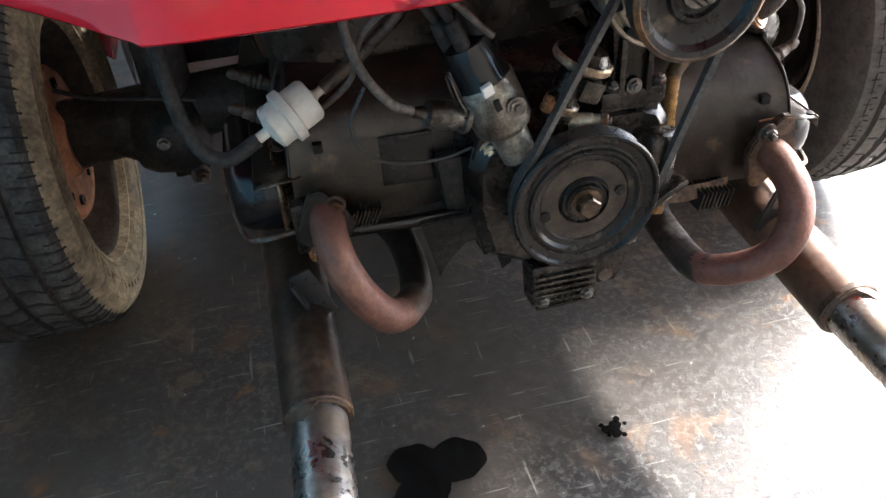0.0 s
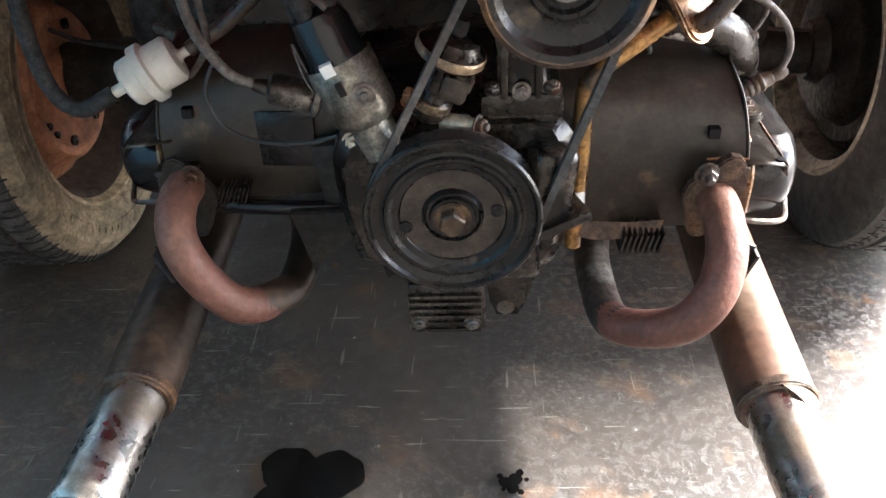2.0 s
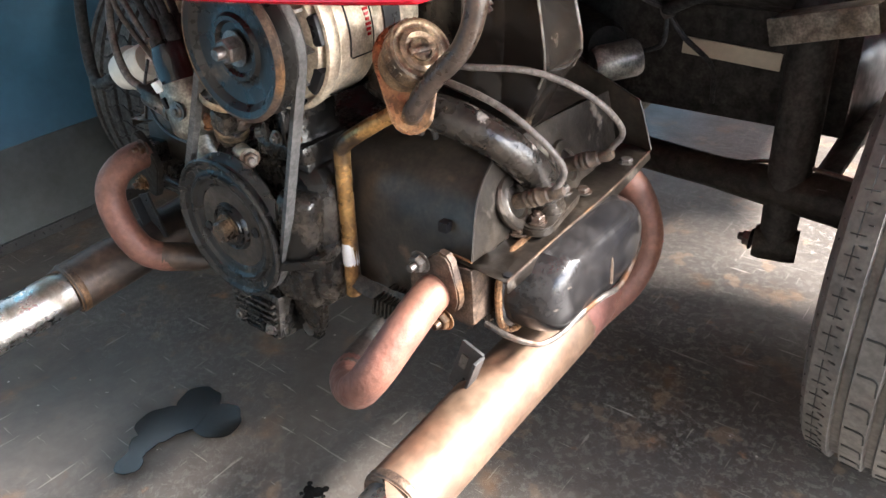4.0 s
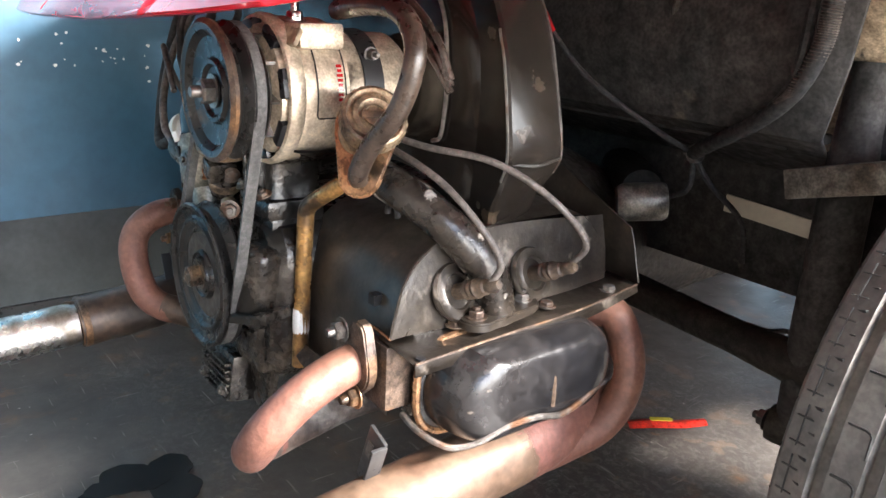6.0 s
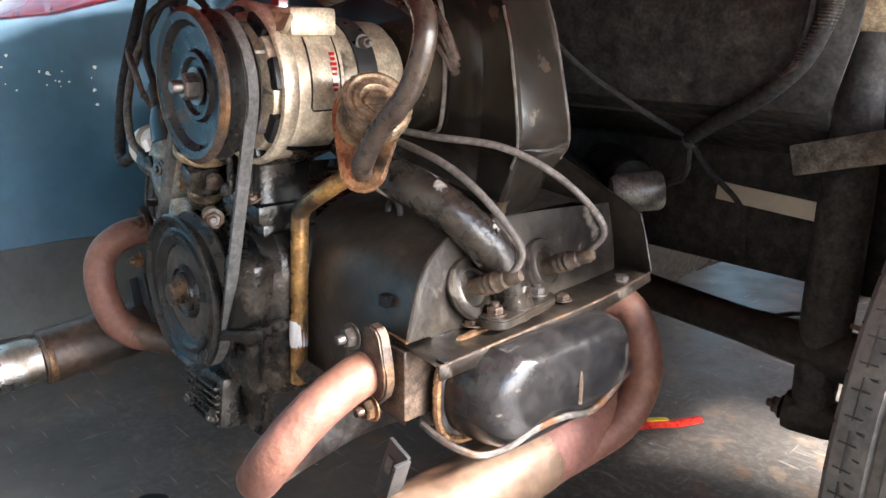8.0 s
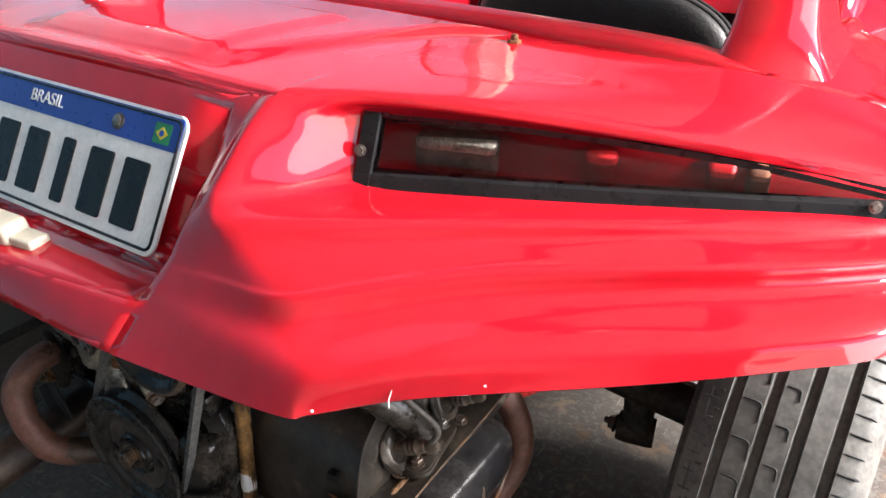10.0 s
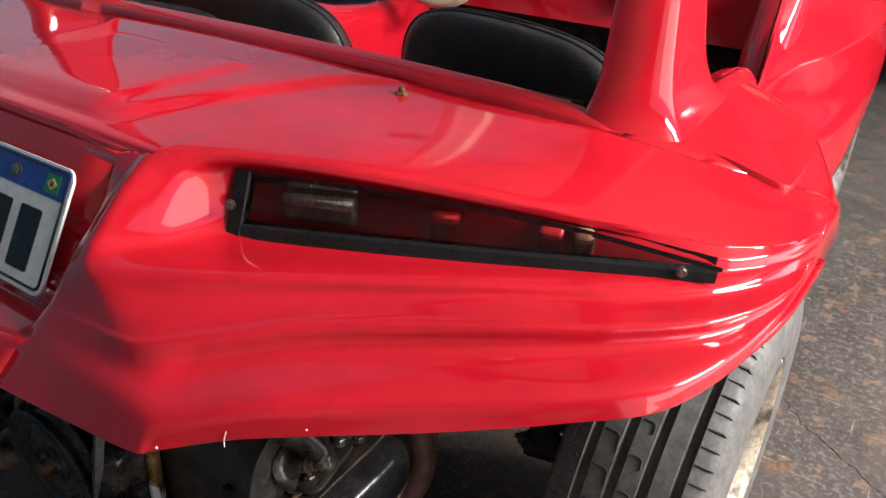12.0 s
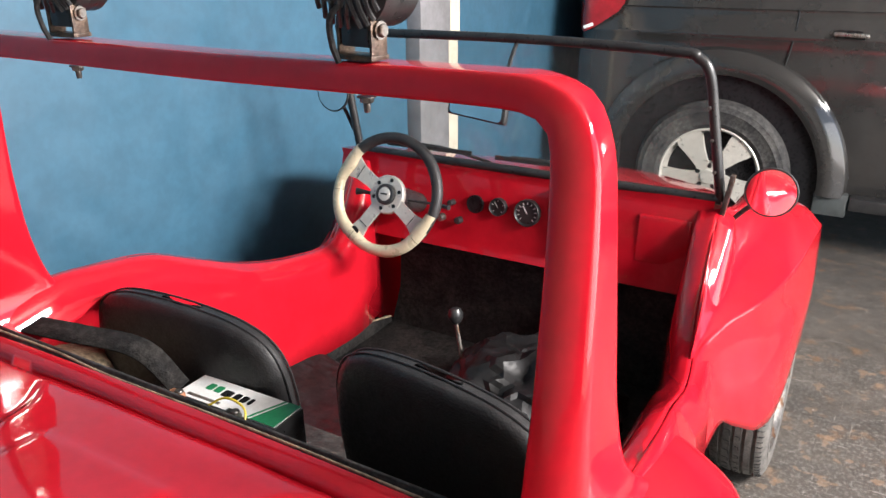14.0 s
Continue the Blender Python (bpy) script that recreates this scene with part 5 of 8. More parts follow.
def seat(m, label, w=0.225):
    ob = thing("bucket_seat", label, "seat", (0, 0, 0), "bucket seats")

    def row(z, half, front, back):
        return [(-half, front + 0.02, z), (-half * 0.8, front - 0.012, z), (0, front - 0.0, z), (half * 0.8, front - 0.012, z), (half, front + 0.02, z), (half * 0.95, back, z), (0, back + 0.0, z), (-half * 0.95, back, z), (-half, front + 0.02, z)]

    bm = bmesh.new()
    prof = ((0.0, w * 0.80, 0.10, 0.02), (0.12, w * 0.90, 0.075, -0.005), (0.25, w * 0.97, 0.045, -0.03), (0.36, w * 0.98, 0.02, -0.05), (0.45, w * 0.93, 0.0, -0.062), (0.50, w * 0.80, -0.012, -0.066), (0.526, w * 0.56, -0.025, -0.062), (0.535, w * 0.2, -0.036, -0.05))
    rows = []
    for z, half, front, back in prof:
        rows.append([(-half, (front + back) / 2, z), (-half * 0.85, front, z), (-half * 0.5, front - 0.008, z), (0, front - 0.012, z), (half * 0.5, front - 0.008, z), (half * 0.85, front, z), (half, (front + back) / 2, z), (half * 0.85, back, z), (0, back - 0.008, z), (-half * 0.85, back, z), (-half, (front + back) / 2, z)])
    skin(bm, rows, 44, 4)
    back = part("backrest", bm, LEATHER, ob, "smooth black leatherette backrest", 60)
    seam = bmesh.new()
    for y in (0.004, -0.05):
        pts = []
        for z, half, front, bk in prof:
            pts.append((half * 1.004, (front + bk) / 2 + (0.010 if y > 0 else -0.010), z))
        full = pts + [(-x, yy, z) for x, yy, z in pts[::-1]]
        tube(seam, full, 0.0022, 6, 4)
    part("piping", seam, LEATHER, back, "raised seam piping")
    bm = bmesh.new()
    pts = []
    for y, half, z in ((0.06, w * 0.90, 0.03), (0.20, w * 0.96, 0.05), (0.36, w, 0.065), (0.52, w, 0.075), (0.62, w * 0.96, 0.07), (0.67, w * 0.86, 0.03), (0.68, w * 0.80, -0.04)):
        pts.append([(-half, y, z - 0.12), (-half * 1.04, y, z - 0.02), (-half * 1.0, y, z + 0.055), (-half * 0.86, y, z + 0.072), (-half * 0.66, y, z + 0.035), (0, y, z + 0.005), (half * 0.66, y, z + 0.035), (half * 0.86, y, z + 0.072), (half * 1.0, y, z + 0.055), (half * 1.04, y, z - 0.02), (half, y, z - 0.12)])
    skin(bm, pts, 44, 4)
    part("cushion", bm, RAG, ob, "black seat cushion with raised bolsters", 60)
    st = bmesh.new()
    for k in range(5):
        for lean in (-1, 1):
            pts = []
            for j in range(7):
                x = -0.5 + 0.25 * k + lean * (0.5 if j % 2 else 0.0) * 0.25
                x = max(min(x, 0.6), -0.6) * w
                y = 0.12 + 0.08 * j
                pts.append((x, y, 0.047 + 0.046 * (y - 0.06) + 0.030 * (abs(x) / (0.66 * w)) ** 1.5 + 0.003))
            tube(st, pts, 0.0011, 5, 0)
    part("stitching", st, WIRE_GREY, ob, "grey quilted stitching")
    for x in (-0.16, 0.16):
        part("seat_rail", box(bmesh.new(), Matrix.Translation((x, 0.25, -0.025)), (0.025, 0.42, 0.04), 0.004), TRIM_BLACK, ob, "black steel seat rail")
    ob.matrix_basis = m
    return ob


seat(pose(0.262, 0.735, 0.390, -3, 2, -7), "black leatherette bucket seat with a rounded shell back", 0.238)
seat(pose(-0.335, 0.735, 0.372, -4, 2, 3), "black leatherette driver's bucket seat, leaning back beside the battery", 0.262)

# battery on the shelf
bat = thing("car_battery", "black car battery with a white and green top label", "battery", (-0.127, 0.665, 0.607))
bm = pose(-0.127, 0.662, 0.69, 0, 0, 1)
part("case", box(bmesh.new(), bm, (0.245, 0.098, 0.17), 0.005), TRIM_BLACK, bat, "black battery case")
part("top_label", plate(bmesh.new(), rounded(0.238, 0.074, 0.003), bm @ Matrix.Translation((0, 0.009, 0.0855)), 0.0012), PAPER, bat, "white top label")
part("stripe", plate(bmesh.new(), ((0.062, -0.037), (0.118, -0.037), (0.118, 0.037), (0.092, 0.037)), bm @ Matrix.Translation((0, 0.009, 0.0868)), 0.0008), GREEN, bat, "green corner stripe")
part("stripe", plate(bmesh.new(), ((0.052, -0.037), (0.057, -0.037), (0.087, 0.037), (0.082, 0.037)), bm @ Matrix.Translation((0, 0.009, 0.0868)), 0.0008), GREEN, bat, "thin green stripe")
for k, (x, w, m3) in enumerate(((-0.075, 0.016, GREEN), (-0.055, 0.016, GREEN), (-0.030, 0.022, INK), (-0.006, 0.014, INK), (0.012, 0.014, INK), (0.028, 0.008, INK))):
    part("bar", plate(bmesh.new(), rounded(w, 0.020, 0.004), bm @ Matrix.Translation((x, 0.018 - 0.004 * (k > 1), 0.0868)), 0.0008), m3, bat, "logo bar")
part("bar", plate(bmesh.new(), rounded(0.08, 0.007, 0.001), bm @ Matrix.Translation((-0.06, -0.018, 0.0868)), 0.0006), WIRE_GREY, bat, "small grey print")
for x, m3 in ((-0.10, COPPER_RIM), (0.04, STEEL)):
    term = part("terminal", lathe(bmesh.new(), [(0.009, 0.08), (0.009, 0.10), (0.007, 0.103)], bm @ Matrix.Translation((x, -0.038, 0)), 16), STEEL, bat, "lead terminal")
    part("clamp", box(bmesh.new(), bm @ Matrix.Translation((x - 0.006, -0.042, 0.093)), (0.032, 0.022, 0.012), 0.003), m3, term, "copper cable clamp")
part("lead", tube(bmesh.new(), [bm @ Vector(p) for p in ((-0.03, -0.045, 0.09), (0.01, -0.03, 0.115), (0.06, -0.035, 0.11), (0.075, -0.06, 0.08), (0.06, -0.07, 0.02))], 0.0022, 6), YELLOW, bat, "yellow looped wire")
part("lead", tube(bmesh.new(), [bm @ Vector(p) for p in ((-0.105, -0.05, 0.095), (-0.16, -0.02, 0.08), (-0.22, -0.03, 0.05), (-0.3, -0.02, 0.0))], 0.006, 8), RUBBER, bat, "black battery cable")

# loose things in the footwell
heap = thing("plastic_bag", "creased black plastic bag crumpled in the footwell", "bag", (0.05, 1.45, 0.25))
bm = bmesh.new()
bmesh.ops.create_icosphere(bm, subdivisions=5, radius=1.0, matrix=pose(0.12, 1.44, 0.42) @ Matrix.Diagonal((0.24, 0.24, 0.15, 1)))
for v in bm.verts:
    ridge = abs(noise.noise(v.co * 7)) + 0.5 * abs(noise.noise(v.co * 15 + Vector((3, 0, 0)))) + 0.25 * abs(noise.noise(v.co * 33))
    out_dir = (v.co - Vector((0.12, 1.44, 0.42))).normalized()
    v.co += out_dir * (0.075 * (0.45 - ridge)) + 0.03 * Vector((noise.noise(v.co * 5), noise.noise(v.co * 5 + Vector((5, 0, 0))), 0))
part("bag", bm, RAG, heap, "", 25)
card = thing("card_scrap", "torn brown cardboard scraps on the tunnel", "cardboard", (-0.02, 1.3, 0.4))
for p, sz in ((pose(-0.03, 1.30, 0.455, 20, 10, 30), (0.16, 0.07, 0.004)), (pose(-0.02, 1.42, 0.50, 50, 10, -20), (0.08, 0.05, 0.004)), (pose(0.06, 1.34, 0.50, 30, -15, 10), (0.09, 0.05, 0.003))):
    part("scrap", box(bmesh.new(), p, sz), CARD, card)
buckle = thing("belt_buckle", "black seat belt buckle lying between the seats", "buckle", (-0.06, 0.98, 0.45))
part("buckle", box(bmesh.new(), pose(-0.06, 0.98, 0.49, -60, 0, 10), (0.05, 0.10, 0.018), 0.006), TRIM_BLACK, buckle)
part("webbing", tube(bmesh.new(), [(-0.06, 0.95, 0.44), (-0.05, 0.90, 0.40), (-0.04, 0.88, 0.30)], 0.022, 8, 8, 0.15), RUBBER, buckle, "black belt webbing")

# carpet turned up at the side of the driver's footwell, with a pale frayed edge
rise = [(-0.545, 1.30, 0.47), (-0.535, 1.46, 0.462), (-0.53, 1.60, 0.425), (-0.53, 1.74, 0.39)]
part("side_carpet", skin(bmesh.new(), [[(x + 0.012, y, 0.26) for x, y, z in rise], [(x + 0.014, y, z - 0.03) for x, y, z in rise], rise], 20, 3), CARPET, buggy, "black carpet turned up along the footwell side")
part("edge_trim", tube(bmesh.new(), [(x + 0.003, y, z) for x, y, z in rise], 0.0035, 6), CREAM_RIM, buggy, "frayed cream carpet edge")
part("console", skin(bmesh.new(), [[(-0.20, y, 0.26) for y in (0.74, 1.0, 1.25)], [(-0.185, y, 0.372) for y in (0.74, 1.0, 1.25)], [(-0.14, y, 0.402) for y in (0.74, 1.0, 1.25)], [(-0.02, y, 0.402) for y in (0.74, 1.0, 1.25)], [(0.02, y, 0.372) for y in (0.74, 1.0, 1.25)], [(0.035, y, 0.26) for y in (0.74, 1.0, 1.25)]], 12, 4), RED, buggy, "red moulded tunnel between the seats")
part("sticker", plate(bmesh.new(), rounded(0.055, 0.032, 0.004), pose(-0.125, 1.03, 0.4045, 0, 0, 25), 0.001), CREAM_RIM, buggy, "dusty gold sticker on the tunnel")

# steering wheel
sw = thing("steering_wheel", "three-spoke sports steering wheel in black leather and silver", "steering wheel", (-0.385, 1.55, 0.88))
facing = Vector((0.03, -0.93, 0.37)).normalized()
hubm = axis((-0.385, 1.54, 0.897), facing)


def ring_pts(a0, a1, r, n=24):
    return [hubm @ Vector((r * math.cos(radians(a0 + (a1 - a0) * k / n)), r * math.sin(radians(a0 + (a1 - a0) * k / n)), 0)) for k in range(n + 1)]


probe = hubm.to_3x3().inverted() @ Vector((0, 0, 1))
up_deg = math.degrees(math.atan2(probe.y, probe.x))
part("rim", tube(bmesh.new(), ring_pts(up_deg - 104, up_deg + 44, 0.163, 34), 0.0160, 14, 0), LEATHER, sw, "black leather grip over the top")
part("rim", tube(bmesh.new(), ring_pts(up_deg + 44, up_deg + 256, 0.163, 44), 0.0135, 14, 0), LEATHER, sw, "black leather rim underneath")
for a0, a1 in ((42, 92), (92.5, 146), (146.5, 226), (226.5, 256)):
    bm = bmesh.new()
    rails = []
    for fr, z in ((0.0, 0.002), (0.12, 0.0135), (0.5, 0.0185), (0.88, 0.0135), (1.0, 0.002)):
        rail = []
        for a in np.linspace(a0, a1, 22):
            thumb = 0.012 * math.exp(-((a - 62) / 13) ** 2) + 0.010 * math.exp(-((a - 146) / 14) ** 2) + 0.012 * math.exp(-((a - 236) / 14) ** 2)
            inner, outer = 0.1455 - thumb, 0.1785 + 0.003 * math.sin(radians(4 * a))
            r = inner + (outer - inner) * fr
            rail.append(hubm @ Vector((r * math.cos(radians(up_deg + a)), r * math.sin(radians(up_deg + a)), z)))
        rails.append(rail)
    skin(bm, rails, 26, 2)
    part("insert", bm, CREAM_SATIN, sw, "satin cream rim insert")
for a, wide in ((62, 0.034), (146, 0.026), (236, 0.030)):
    d = Matrix.Rotation(radians(up_deg + a), 4, "Z")
    bm = bmesh.new()
    plate(bm, ((0.040, -0.022), (0.072, -0.018), (0.108, -wide * 0.62), (0.142, -wide), (0.152, -wide * 0.4), (0.152, wide * 0.4), (0.142, wide), (0.108, wide * 0.62), (0.072, 0.018), (0.040, 0.022)), hubm @ d @ Matrix.Translation((0, 0, -0.008)), 0.008, 0.0015)
    spoke = part("spoke", bm, SILVER, sw, "brushed silver spoke")
    part("joint", box(bmesh.new(), hubm @ d @ Matrix.Translation((0.112, 0, 0.0005)), (0.0018, wide * 1.3, 0.0012)), INK, spoke, "dark joint line")
    if a == 146:
        part("badge", lathe(bmesh.new(), [(0.012, 0.0), (0.012, 0.0015), (0.009, 0.002)], hubm @ d @ Matrix.Translation((0.138, 0, 0.012)) @ Matrix.Diagonal((0.7, 1.1, 1, 1)), 20), INK, spoke, "black oval badge")
part("hub_ring", lathe(bmesh.new(), [(0.056, -0.014), (0.056, -0.002), (0.053, 0.001), (0.03, 0.001)], hubm, 40), SILVER, sw, "silver hub ring")
horn = part("horn_button", lathe(bmesh.new(), [(0.031, 0.0), (0.030, 0.010), (0.026, 0.013), (0.020, 0.0125)], hubm, 36), TRIM_BLACK, sw, "black horn button ring")
part("badge", lathe(bmesh.new(), [(0.0205, 0.011), (0.019, 0.0135), (0.010, 0.0145), (0.002, 0.0148)], hubm, 30), SILVER, horn, "silver horn centre")
part("mark", box(bmesh.new(), hubm @ Matrix.Translation((0, 0, 0.0152)), (0.022, 0.005, 0.0008)), TRIM_BLACK, horn, "dark bar on the horn centre")
for k in range(6):
    a = radians(60 * k + 15)
    part("hub_bolt", nut(bmesh.new(), hubm @ Vector((0.0425 * math.cos(a), 0.0425 * math.sin(a), 0.001)), facing, 0.0042, 0.002, 0), INK, sw)
part("column", tube(bmesh.new(), [(-0.39, 1.545, 0.89), (-0.39, 1.60, 0.868), (-0.392, 1.72, 0.82)], [0.03, 0.038, 0.03], 18), TRIM_BLACK, sw, "black steering column shroud")
part("stalk", tube(bmesh.new(), [(-0.36, 1.60, 0.868), (-0.28, 1.62, 0.862), (-0.22, 1.61, 0.862)], [0.004, 0.004, 0.008], 8), TRIM_BLACK, sw, "indicator stalk")
part("stalk", tube(bmesh.new(), [(-0.42, 1.60, 0.868), (-0.50, 1.60, 0.87), (-0.53, 1.59, 0.872)], [0.006, 0.006, 0.012], 8), TRIM_BLACK, sw, "light stalk")


# work lamps on the roll bar
def work_lamp(at, label):
    ob = thing("work_lamp", label, "work lamp", (0, 0, 0), "roll bar lamps")
    foot = bmesh.new()
    box(foot, Matrix.Translation((0, 0, 0.004)), (0.058, 0.032, 0.006), 0.001)
    for x in (-0.026, 0.026):
        box(foot, Matrix.Translation((x, 0, 0.026)), (0.004, 0.028, 0.05), 0.001)
    part("bracket", foot, OILY, ob, "rusty steel bracket")
    part("knuckle", box(bmesh.new(), Matrix.Translation((0, 0, 0.036)), (0.044, 0.026, 0.04), 0.004), TRIM_BLACK, ob, "black pivot block")
    for x in (-0.03, 0.03):
        part("bolt", nut(bmesh.new(), (x, 0, 0.036), (x, 0, 0), 0.008, 0.007, 0), STEEL, ob, "plated pivot bolt")
    head = axis((0, 0.012, 0.092), (0, 1, 0.08))
    part("head", lathe(bmesh.new(), [(0.03, -0.03), (0.052, -0.022), (0.056, -0.008), (0.0575, 0.02), (0.059, 0.03), (0.054, 0.032)], head, 48), TRIM_BLACK, ob, "round black lamp head")
    part("lens", lathe(bmesh.new(), [(0.053, 0.031), (0.04, 0.034), (0.01, 0.035)], head, 36), GLASS, ob, "clear lens")
    for k in range(9):
        x = -0.048 + 0.012 * k
        L = 0.88 * math.sqrt(max(0.0585 ** 2 - x * x, 0.0001))
        bm = bmesh.new()
        rails = []
        for j in range(7):
            y = -L + 2 * L * j / 6
            rails.append((x + 0.004 * math.sin(y * 90) * (1 if k < 4 else -1), -y, -0.030 - 0.012 * math.sqrt(max(1 - (y / (L + 0.004)) ** 2, 0.0))))
        tube(bm, [head @ Vector(p) for p in rails], 0.0032, 6, 3)
        part("cooling_fin", bm, TRIM_BLACK, ob)
    part("cable", tube(bmesh.new(), [(-0.006, -0.02, 0.07), (-0.016, -0.035, 0.05), (-0.020, -0.03, 0.02), (-0.016, -0.024, -0.002)], 0.004, 8), RUBBER, ob, "black lamp cable")
    part("stud", nut(bmesh.new(), (0.004, 0, -0.043), (0, 0, -1), 0.009, 0.008, 0.012), STEEL, ob, "fixing nut under the bar")
    ob.matrix_basis = at
    return ob


lamp_r = work_lamp(pose(0.262, 0.578, 1.427, 0, 0, -6), "round black work lamp with cooling fins on the roll bar")
copy_thing(lamp_r, pose(-0.295, 0.578, 1.428, 0, 0, 4))


# ---- the parked vehicle beyond ----
suv = thing("parked_suv", "glossy black off-road vehicle parked across, only its rear flank visible", "car", (0.6, 4.8, 0))
Y = 4.05
HUB = (0.016, Y + 0.03, 0.40)
bm = bmesh.new()
prof = [(0.36, 0.04), (0.52, 0.005), (0.86, 0.0), (1.06, 0.016), (1.12, 0.010), (1.14, 0.016), (1.24, 0.05), (1.30, 0.06), (1.75, 0.25), (1.82, 0.4)]
skin(bm, [[(-0.81, Y + dy + 0.10, z), (-0.73, Y + dy + 0.02, z), (-0.5, Y + dy, z), (1.0, Y + dy, z), (3.4, Y + dy, z)] for z, dy in prof], 50, 3)
skin(bm, [[(-0.81, Y + 0.14, z), (-0.83, Y + 0.5, z), (-0.83, Y + 1.7, z)] for z in (0.35, 0.7, 1.0, 1.3, 1.8)], 10)
part("body", bm, SUV_PAINT, suv, "glossy black body side")
bm = bmesh.new()
arc = [(math.cos(radians(a)), math.sin(radians(a))) for a in range(-4, 191, 5)]
skin(bm, [[(HUB[0] + x * r, Y + dy, HUB[2] + z * r) for x, z in arc] for r, dy in ((0.665, 0.012), (0.655, -0.022), (0.645, -0.032), (0.60, -0.052), (0.56, -0.060), (0.535, -0.052), (0.525, -0.03), (0.52, 0.12))], 60, 2)
part("wheel_arch", bm, SUV_PAINT, suv, "flared gloss black wheel arch", 35)
bm = bmesh.new()
lathe(bm, [(0.05, 0.0), (0.53, 0.0), (0.54, -0.02)], axis((HUB[0], Y - 0.012, 0.40), (0, -1, 0)), 40)
part("arch_lining", bm, INK, suv, "dark arch lining")
part("mud_flap", box(bmesh.new(), pose(HUB[0] + 0.60, Y + 0.0, 0.315, 0, 0, 0), (0.16, 0.06, 0.12), 0.012), WALL_GREY, suv, "grey plastic sill end behind the arch")
part("running_board", box(bmesh.new(), Matrix.Translation((1.95, Y + 0.01, 0.33)), (2.5, 0.10, 0.07), 0.02), TRIM_BLACK, suv, "black plastic running board")
part("bumper", box(bmesh.new(), Matrix.Translation((-0.65, Y + 0.05, 0.50)), (0.33, 0.16, 0.26), 0.03), TRIM_BLACK, suv, "black rear bumper corner")
tail = bmesh.new()
skin(tail, [[(-0.815, Y + 0.09, 1.126), (-0.765, Y + 0.03, 1.108), (-0.672, Y + 0.012, 1.154)], [(-0.815, Y + 0.10, 1.246), (-0.746, Y + 0.03, 1.246), (-0.543, Y + 0.02, 1.264)], [(-0.815, Y + 0.16, 1.46), (-0.746, Y + 0.10, 1.46), (-0.58, Y + 0.10, 1.46)]], 14, 3)
part("tail_lamp", tail, LENS_RED, suv, "red tail lamp cluster")
part("tail_lamp", box(bmesh.new(), pose(-0.741, Y + 0.012, 1.140, 0, -20, 20), (0.055, 0.01, 0.017), 0.003), PAPER, suv, "white reflector strip")
handle = part("door_handle", box(bmesh.new(), pose(0.581, Y - 0.008, 1.149, 0, 2, 0), (0.156, 0.022, 0.020), 0.008), CHROME, suv, "bright door handle")
part("recess", plate(bmesh.new(), rounded(0.13, 0.05, 0.02), pose(0.565, Y + 0.016, 1.143, 90, 0, 0), 0.002), INK, handle, "dark finger recess")
gap = bmesh.new()
tube(gap, [(0.332, Y + 0.052, 1.25), (0.328, Y + 0.02, 1.136), (0.309, Y + 0.002, 0.997), (0.285, Y - 0.004, 0.90)], 0.0045, 6)
part("door_gap", gap, INK, suv, "door shut line")
round_hub = axis(HUB, (0, -1, 0))
wl = part("wheel", lathe(bmesh.new(), [(0.252, 0.085), (0.268, 0.105), (0.285, 0.112), (0.292, 0.110), (0.310, 0.115), (0.345, 0.118), (0.349, 0.1205), (0.353, 0.118), (0.372, 0.110), (0.376, 0.1105), (0.390, 0.092), (0.40, 0.07), (0.40, -0.07), (0.3, -0.1)], round_hub, 64, False), TYRE, suv, "large road tyre")
part("rim", lathe(bmesh.new(), [(0.258, 0.088), (0.262, 0.098), (0.256, 0.103), (0.248, 0.099), (0.243, 0.07), (0.225, 0.03), (0.20, 0.02)], round_hub, 64, False), SILVER, wl, "alloy rim barrel")
part("well", lathe(bmesh.new(), [(0.225, 0.02), (0.05, 0.015)], round_hub, 40, False), INK, wl, "dark brake well behind the spokes")
for k in range(5):
    m2 = round_hub @ Matrix.Rotation(radians(72 * k + 121), 4, "Z") @ Matrix.Translation((0, 0, 0.062))
    part("spoke", plate(bmesh.new(), ((0.03, -0.040), (0.09, -0.036), (0.16, -0.043), (0.215, -0.062), (0.247, -0.080), (0.252, 0.0), (0.247, 0.080), (0.215, 0.062), (0.16, 0.043), (0.09, 0.036), (0.03, 0.040)), m2, 0.028, 0.008), SILVER, wl, "silver alloy spoke")
part("hub", lathe(bmesh.new(), [(0.078, 0.05), (0.074, 0.088), (0.040, 0.091), (0.036, 0.100), (0.01, 0.102)], round_hub, 30), SILVER, wl, "silver hub cap")
for k in range(5):
    a = radians(72 * k + 85)
    part("wheel_nut", nut(bmesh.new(), (HUB[0] + 0.058 * math.cos(a), HUB[1] - 0.088, 0.40 + 0.058 * math.sin(a)), (0, -1, 0), 0.012, 0.006, 0), INK, wl)


# ---- the engine ----
engine = thing("engine", "air-cooled flat-four engine with black tinware, oily and exposed", "engine", (0.0, 0.2, 0.20))

